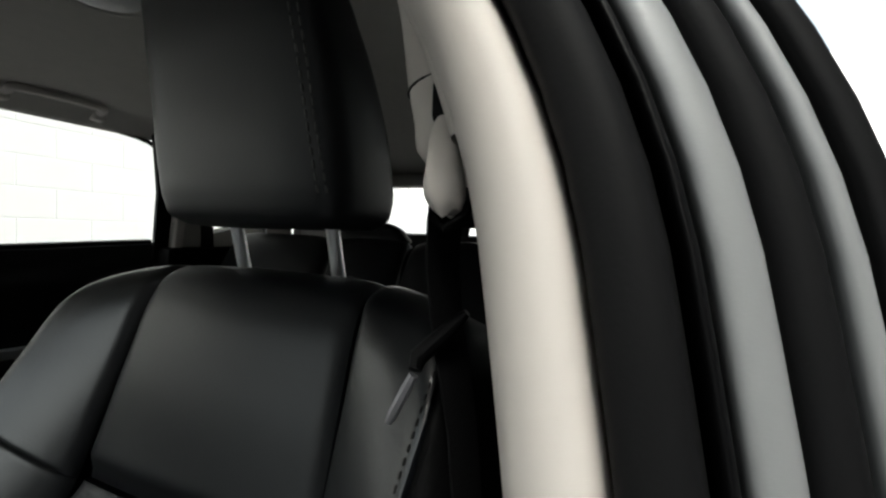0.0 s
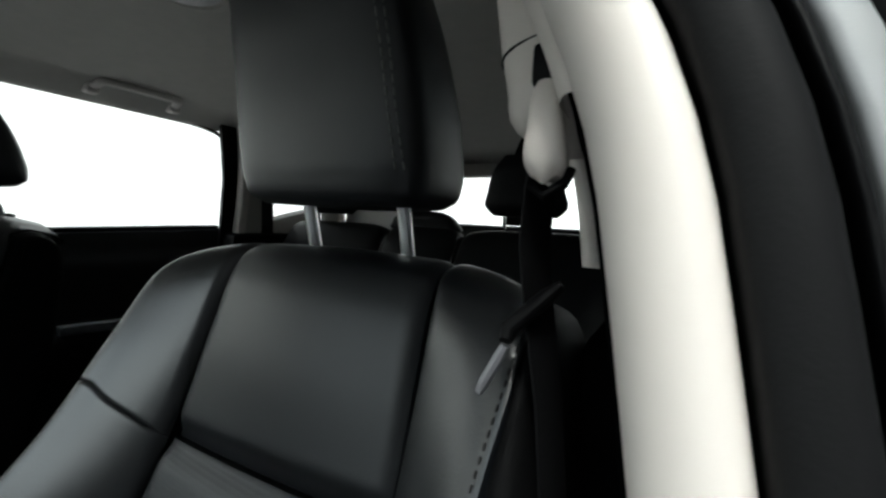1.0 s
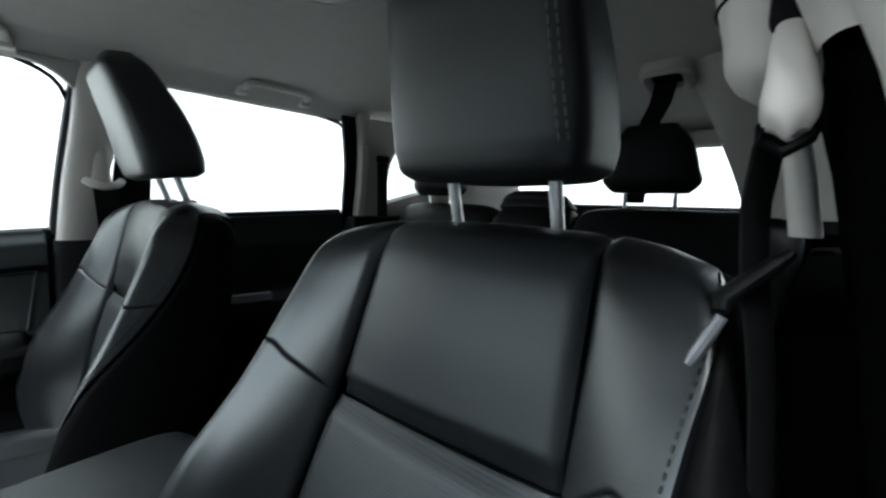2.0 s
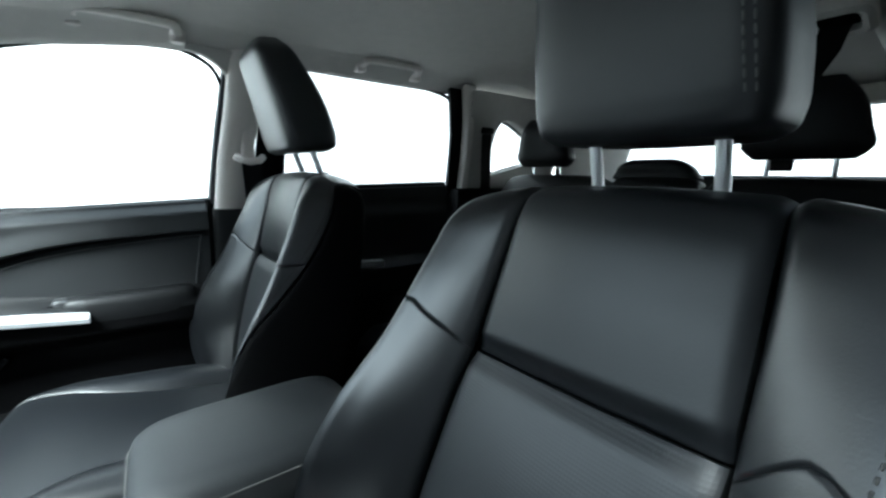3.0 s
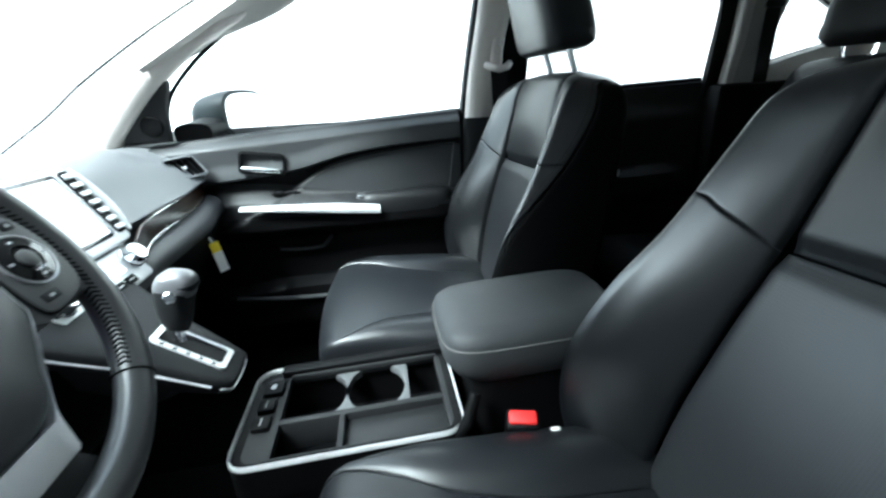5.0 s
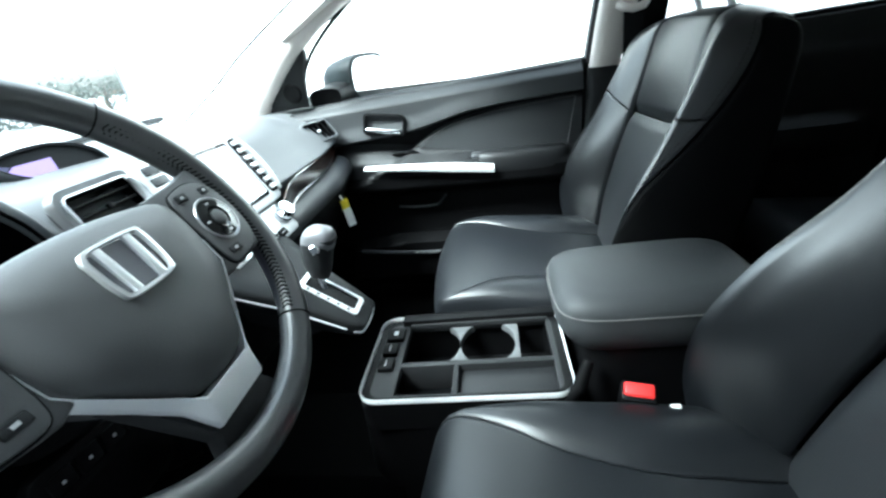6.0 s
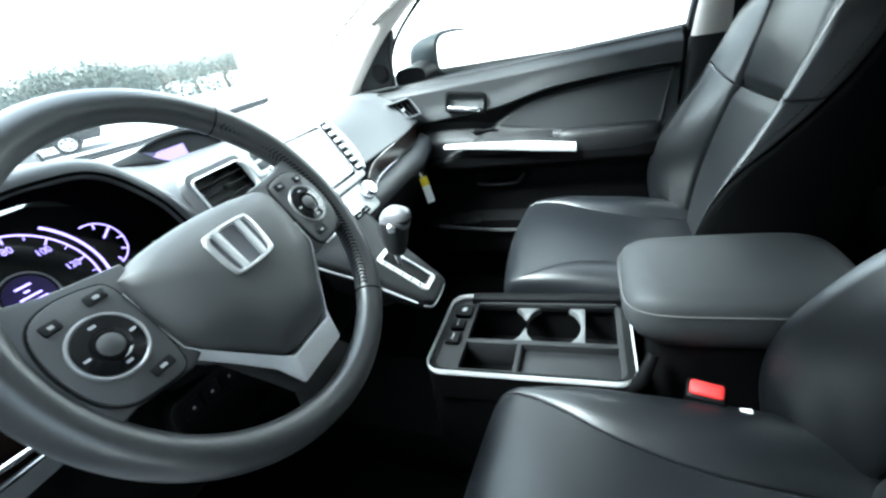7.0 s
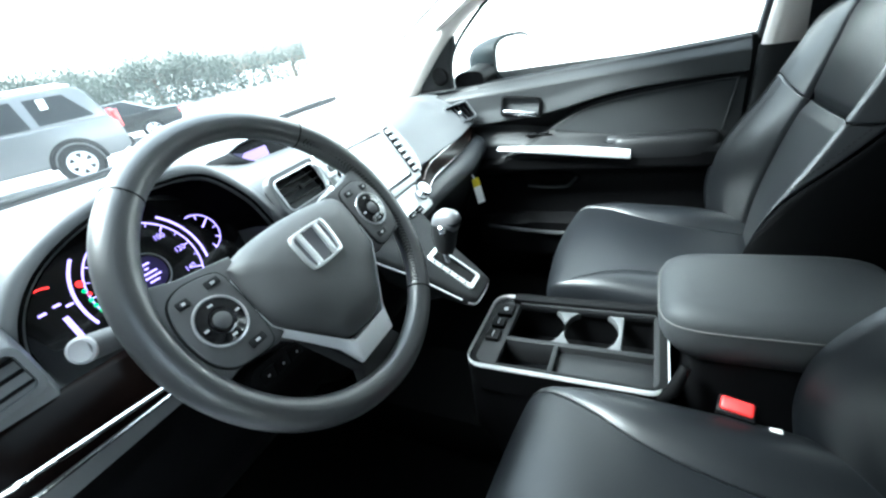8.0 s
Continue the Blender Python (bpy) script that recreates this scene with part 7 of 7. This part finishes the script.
def road_wheel(parent, m, r=0.36, w=0.22):
    bm = bmesh.new()
    lathe(bm, [(0.0, -w / 2), (r * 0.66, -w / 2), (r * 0.95, -w / 2), (r, -w * 0.36), (r, w * 0.36), (r * 0.95, w / 2), (r * 0.66, w / 2), (r * 0.64, w * 0.30), (0.0, w * 0.30)], 36, m)
    wh = part("wheel", bm, RUBBER, parent, "black tyre on a silver rim")
    bm = bmesh.new()
    lathe(bm, [(0.0, w * 0.29), (r * 0.645, w * 0.29), (r * 0.655, w * 0.50), (r * 0.63, w * 0.50), (r * 0.58, w * 0.40), (r * 0.55, w * 0.34), (0.0, w * 0.34)], 30, m)
    part("rim", bm, ALLOY, wh, "silver wheel rim")
    bm = bmesh.new()
    lathe(bm, [(0.0, w * 0.33), (r * 0.53, w * 0.33), (r * 0.53, w * 0.352), (0.0, w * 0.352)], 30, m)
    part("brake_plate", bm, HARD, wh)
    for k in range(6):
        bm = bmesh.new()
        box(bm, (0.02, -r * 0.13, w * 0.34), (r * 0.60, r * 0.13, w * 0.45), 0.008, 2, m @ Matrix.Rotation(2 * math.pi * k / 6, 4, "Z"))
        part("rim_spoke", bm, ALLOY, wh)
    bm = bmesh.new()
    lathe(bm, [(0.0, w * 0.40), (r * 0.24, w * 0.40), (r * 0.22, w * 0.48), (0.0, w * 0.49)], 24, m)
    part("hub_cap", bm, ALLOY, wh)


for x, y in ((-0.78, -1.40), (0.78, -1.40), (-0.78, 1.25), (0.78, 1.25)):
    own = thing("road_wheel", "black tyre on a silver rim under the car", "wheel", "road wheels")
    road_wheel(own, pose(x, y, 0.345, 0, 90 if x > 0 else -90, 0), 0.345)

BLUEGREY = material("silver_blue_paint", (0.098, 0.100, 0.104), 0.3, metal=0.3, coat=0.6, vary=0.05)
DARKPAINT = material("black_car_paint", (0.004, 0.0045, 0.005), 0.2, spec=0.25, vary=0.1)
TINT = material("dark_tinted_glass", (0.008, 0.010, 0.012), 0.15, spec=0.10)
LAMP = material("red_lamp_lens", (0.55, 0.02, 0.02), 0.2, coat=0.5)


def extrude_profile(bm, outline, half, m, taper=0.0, zt=0.9):
    """A side outline (x, z) pushed across the width; the upper part leans in."""
    b = bmesh.new()
    sides = []
    for s in (-1, 1):
        sides.append([b.verts.new((x, s * (half - taper * max(0, z - zt)), z)) for x, z in outline])
    n = len(outline)
    b.faces.new(sides[0])
    b.faces.new(sides[1][::-1])
    for k in range(n):
        b.faces.new((sides[0][k], sides[1][k], sides[1][(k + 1) % n], sides[0][(k + 1) % n]))
    bmesh.ops.recalc_face_normals(b, faces=b.faces)
    bmesh.ops.bevel(b, geom=[e for e in b.edges if e.calc_face_angle(0) > 0.5], offset=0.04, segments=3, affect="EDGES", profile=0.5)
    b.transform(m)
    join(bm, b)
    return bm


def parked_suv(m):
    car = thing("parked_suv", "silver blue station SUV parked across the lot", "parked car")
    bm = bmesh.new()
    extrude_profile(bm, [(-2.25, 0.45), (-2.28, 0.85), (-2.15, 1.00), (-1.0, 1.10), (2.12, 1.12), (2.28, 1.00), (2.30, 0.50), (2.1, 0.40), (-2.0, 0.40)], 0.90, m)
    part("body", bm, BLUEGREY, car)
    bm = bmesh.new()
    extrude_profile(bm, [(-1.0, 1.09), (-0.35, 1.66), (-0.1, 1.72), (1.75, 1.74), (1.92, 1.68), (2.18, 1.10)], 0.86, m, 0.25, 1.1)
    part("cabin", bm, BLUEGREY, car)
    for s in (-1, 1):
        for pts in ([(-0.55, 1.14), (-0.12, 1.60), (0.10, 1.62), (0.10, 1.14)], [(0.17, 1.14), (0.17, 1.62), (0.85, 1.63), (0.95, 1.14)], [(1.08, 1.16), (1.02, 1.62), (1.62, 1.62), (1.95, 1.18)]):
            bm = bmesh.new()
            slab(bm, pts if s > 0 else pts[::-1], 0.012, m @ axes((0, s * 0.853, 0), (1, 0, 0), (0, -s * 0.235, 1), (0, s, 0)))
            bm.transform(m @ Matrix.Translation((0, s * 0.235 * 1.10, 0)) @ m.inverted())
            part("side_window", bm, TINT, car, "dark tinted side window")
        bm = bmesh.new()
        box(bm, (2.20, s * 0.80 - 0.09, 0.86), (2.325, s * 0.80 + 0.11, 1.20), 0.02, 2, m)
        part("tail_lamp", bm, LAMP, car, "red tail lamp")
        bm = bmesh.new()
        tube(bm, [m @ Vector((x, s * 0.66, 1.80 - (0.06 if x in (-0.1, 1.8) else 0))) for x in (-0.1, 0.1, 0.9, 1.6, 1.8)], 0.022, 8)
        part("roof_rail", bm, SILVER, car, "silver roof rail")
        for x in (-1.42, 1.38):
            bm = bmesh.new()
            arcpts = [m @ Vector((x + 0.44 * math.cos(a), s * 0.905, 0.37 + 0.44 * math.sin(a))) for a in np.linspace(0, math.pi, 18)]
            tube(bm, arcpts, 0.045, 8)
            part("arch_trim", bm, RUBBER, car, "dark wheel arch trim")
            bm = bmesh.new()
            lathe(bm, [(0.40, 0.0), (0.40, 0.03), (0.0, 0.03)], 30, m @ pose(x, s * 0.80, 0.37, -90 * s, 0, 0))
            part("wheel_well", bm, HARD, car)
            road_wheel(car, m @ pose(x, s * 0.83, 0.37, -90 * s, 0, 0), 0.37)
    bm = bmesh.new()
    box(bm, (2.24, -0.85, 0.42), (2.36, 0.85, 0.66), 0.04, 2, m)
    part("bumper", bm, HARD, car, "dark rear bumper")
    bm = bmesh.new()
    box(bm, (1.22, -0.872, 1.42), (1.34, -0.80, 1.60), 0.004, 1, m)
    part("window_sticker", bm, WHITE, car, "white paper in the side window")
    return car


def parked_sedan(m):
    car = thing("parked_sedan", "black saloon parked beyond the SUV", "parked car")
    bm = bmesh.new()
    extrude_profile(bm, [(-2.25, 0.40), (-2.25, 0.70), (-1.2, 0.92), (1.45, 0.97), (2.2, 0.94), (2.28, 0.60), (2.2, 0.35), (-2.1, 0.32)], 0.88, m)
    part("body", bm, DARKPAINT, car)
    bm = bmesh.new()
    extrude_profile(bm, [(-1.0, 0.92), (-0.2, 1.38), (0.8, 1.42), (1.6, 0.96)], 0.80, m, 0.35, 0.95)
    part("cabin", bm, TINT, car, "dark glass cabin")
    for s in (-1, 1):
        bm = bmesh.new()
        box(bm, (2.1, s * 0.70 - 0.16, 0.70), (2.30, s * 0.70 + 0.16, 0.86), 0.03, 2, m)
        part("tail_lamp", bm, LAMP, car, "red tail lamp")
        for x in (-1.35, 1.35):
            road_wheel(car, m @ pose(x, s * 0.80, 0.33, -90 * s, 0, 0), 0.33)
    return car


BASE = -0.22
# the nose points away from the building; the rear wheel stands nearest the building
parked_suv(pose(-2.78, -11.28, BASE, 0, 0, 155))
parked_sedan(pose(-7.3, -15.8, BASE, 0, 0, 180 - 35) @ Matrix.Diagonal((1, 1, 0.86, 1)))

# trees at the edge of the lot
LEAF = material("tree_leaves", (0.040, 0.052, 0.040), 0.7, vary=0.5, vary_scale=0.8)
BARK = material("tree_bark", (0.10, 0.08, 0.06), 0.9, grain=0.8, scale=20, vary=0.3)


def tree(seed, height, spread, label, leaves=2600):
    rnd = random.Random(seed)
    t = thing("tree", label, "tree", "trees beyond the lot")
    bm = bmesh.new()
    tube(bm, [(0, 0, 0), (0.1, 0, height * 0.3), (0.05, 0.1, height * 0.6), (0, 0, height * 0.85)], [0.22, 0.17, 0.11, 0.03], 8)
    tips = []
    for k in range(9):
        a, z = rnd.uniform(0, 6.28), height * rnd.uniform(0.3, 0.75)
        tip = Vector((math.cos(a) * spread * rnd.uniform(0.4, 0.9), math.sin(a) * spread * rnd.uniform(0.4, 0.9), z + height * rnd.uniform(0.1, 0.3)))
        tube(bm, [(0.05, 0, z), tuple(Vector((0.05, 0, z)).lerp(tip, 0.5) + Vector((0, 0, 0.2))), tuple(tip)], [0.08, 0.05, 0.02], 6)
        tips.append(tip)
    part("trunk", bm, BARK, t)
    verts, faces = [], []
    for k in range(leaves):
        c = rnd.choice(tips) + Vector((rnd.gauss(0, 0.55), rnd.gauss(0, 0.55), rnd.gauss(0, 0.45)))
        s = rnd.uniform(0.06, 0.15)
        q = Euler((rnd.uniform(0, 6), rnd.uniform(0, 6), rnd.uniform(0, 6))).to_matrix()
        i = len(verts)
        verts += [tuple(c + q @ Vector(v)) for v in ((-s, 0, 0), (0, -s * 0.5, s * 0.1), (s, 0, 0), (0, s * 0.5, s * 0.1))]
        faces.append((i, i + 1, i + 2, i + 3))
    me = bpy.data.meshes.new("crown")
    me.from_pydata(verts, [], faces)
    me.materials.append(LEAF)
    ob = new("crown", me)
    ob.parent = t
    return t


first = tree(3, 2.9, 1.9, "leafy green tree at the far edge of the lot")
second = tree(8, 2.4, 2.2, "leafy green tree at the far edge of the lot")
# sparse leaves stand in for the haze that fades the right-hand trees
thin = tree(12, 2.6, 2.2, "green tree at the far edge of the lot, thinned to fade as in haze", 700)
thin.matrix_basis = pose(-33.5, -31.5, BASE)
rnd = random.Random(5)
first.matrix_basis = pose(-20.5, -33.0, BASE)
second.matrix_basis = pose(-8.0, -33.5, BASE)
for k in range(14):
    src = thin if k < 2 else first if k % 2 else second
    copy_thing(src, pose(-31.0 + 2.9 * k + rnd.uniform(-0.6, 0.6), -33.5 + rnd.uniform(-3, 2.5), BASE, 0, 0, rnd.uniform(0, 360)))
for k in range(6):
    copy_thing(thin, pose(-36.0 + 1.2 * k, -31.0 + 3.2 * k + rnd.uniform(-0.6, 0.6), BASE, 0, 0, rnd.uniform(0, 360)))

verts, faces = [], []
for k in range(9000):
    c = Vector((-36 + 48 * rnd.random() ** 0.6, -31.0 + rnd.gauss(0, 0.7), BASE + abs(rnd.gauss(0, 0.8)) + 0.1))
    s = rnd.uniform(0.08, 0.2)
    q = Euler((rnd.uniform(0, 6), rnd.uniform(0, 6), rnd.uniform(0, 6))).to_matrix()
    i = len(verts)
    verts += [tuple(c + q @ Vector(v)) for v in ((-s, 0, 0), (0, -s * 0.5, s * 0.1), (s, 0, 0), (0, s * 0.5, s * 0.1))]
    faces.append((i, i + 1, i + 2, i + 3))
me = bpy.data.meshes.new("hedge")
me.from_pydata(verts, [], faces)
me.materials.append(LEAF)
tagged(new("hedge", me), "low green scrub along the far edge of the lot", "hedge", kind="stuff")

lamp = thing("wall_lamp", "grey wall lamp on the corner of the building", "wall lamp")
bm = bmesh.new()
box(bm, (-2.79, -2.62, 1.98), (-2.66, -2.50, 2.16), 0.02, 2)
part("lamp_housing", bm, DOORSKIN, lamp)
bm = bmesh.new()
box(bm, (-2.77, -2.61, 1.94), (-2.68, -2.51, 1.985), 0.01, 2)
part("lamp_glass", bm, MARK, lamp, "pale lamp glass")

# ---- blocks of the near wall ----
for core, me, m, length, z0, z1 in BLOCK_WALLS:
    rows = range(int(z0 / 0.2), int(z1 / 0.2))
    cols = int(length / 0.4)
    for r in rows:
        for c in range(cols):
            off = 0.2 if r % 2 else 0.0
            if c * 0.4 + off + 0.4 > length:
                continue
            ob = new("block", me)
            ob.matrix_basis = m @ Matrix.Translation((c * 0.4 + off, 0.0, r * 0.2))
            ob.parent = core
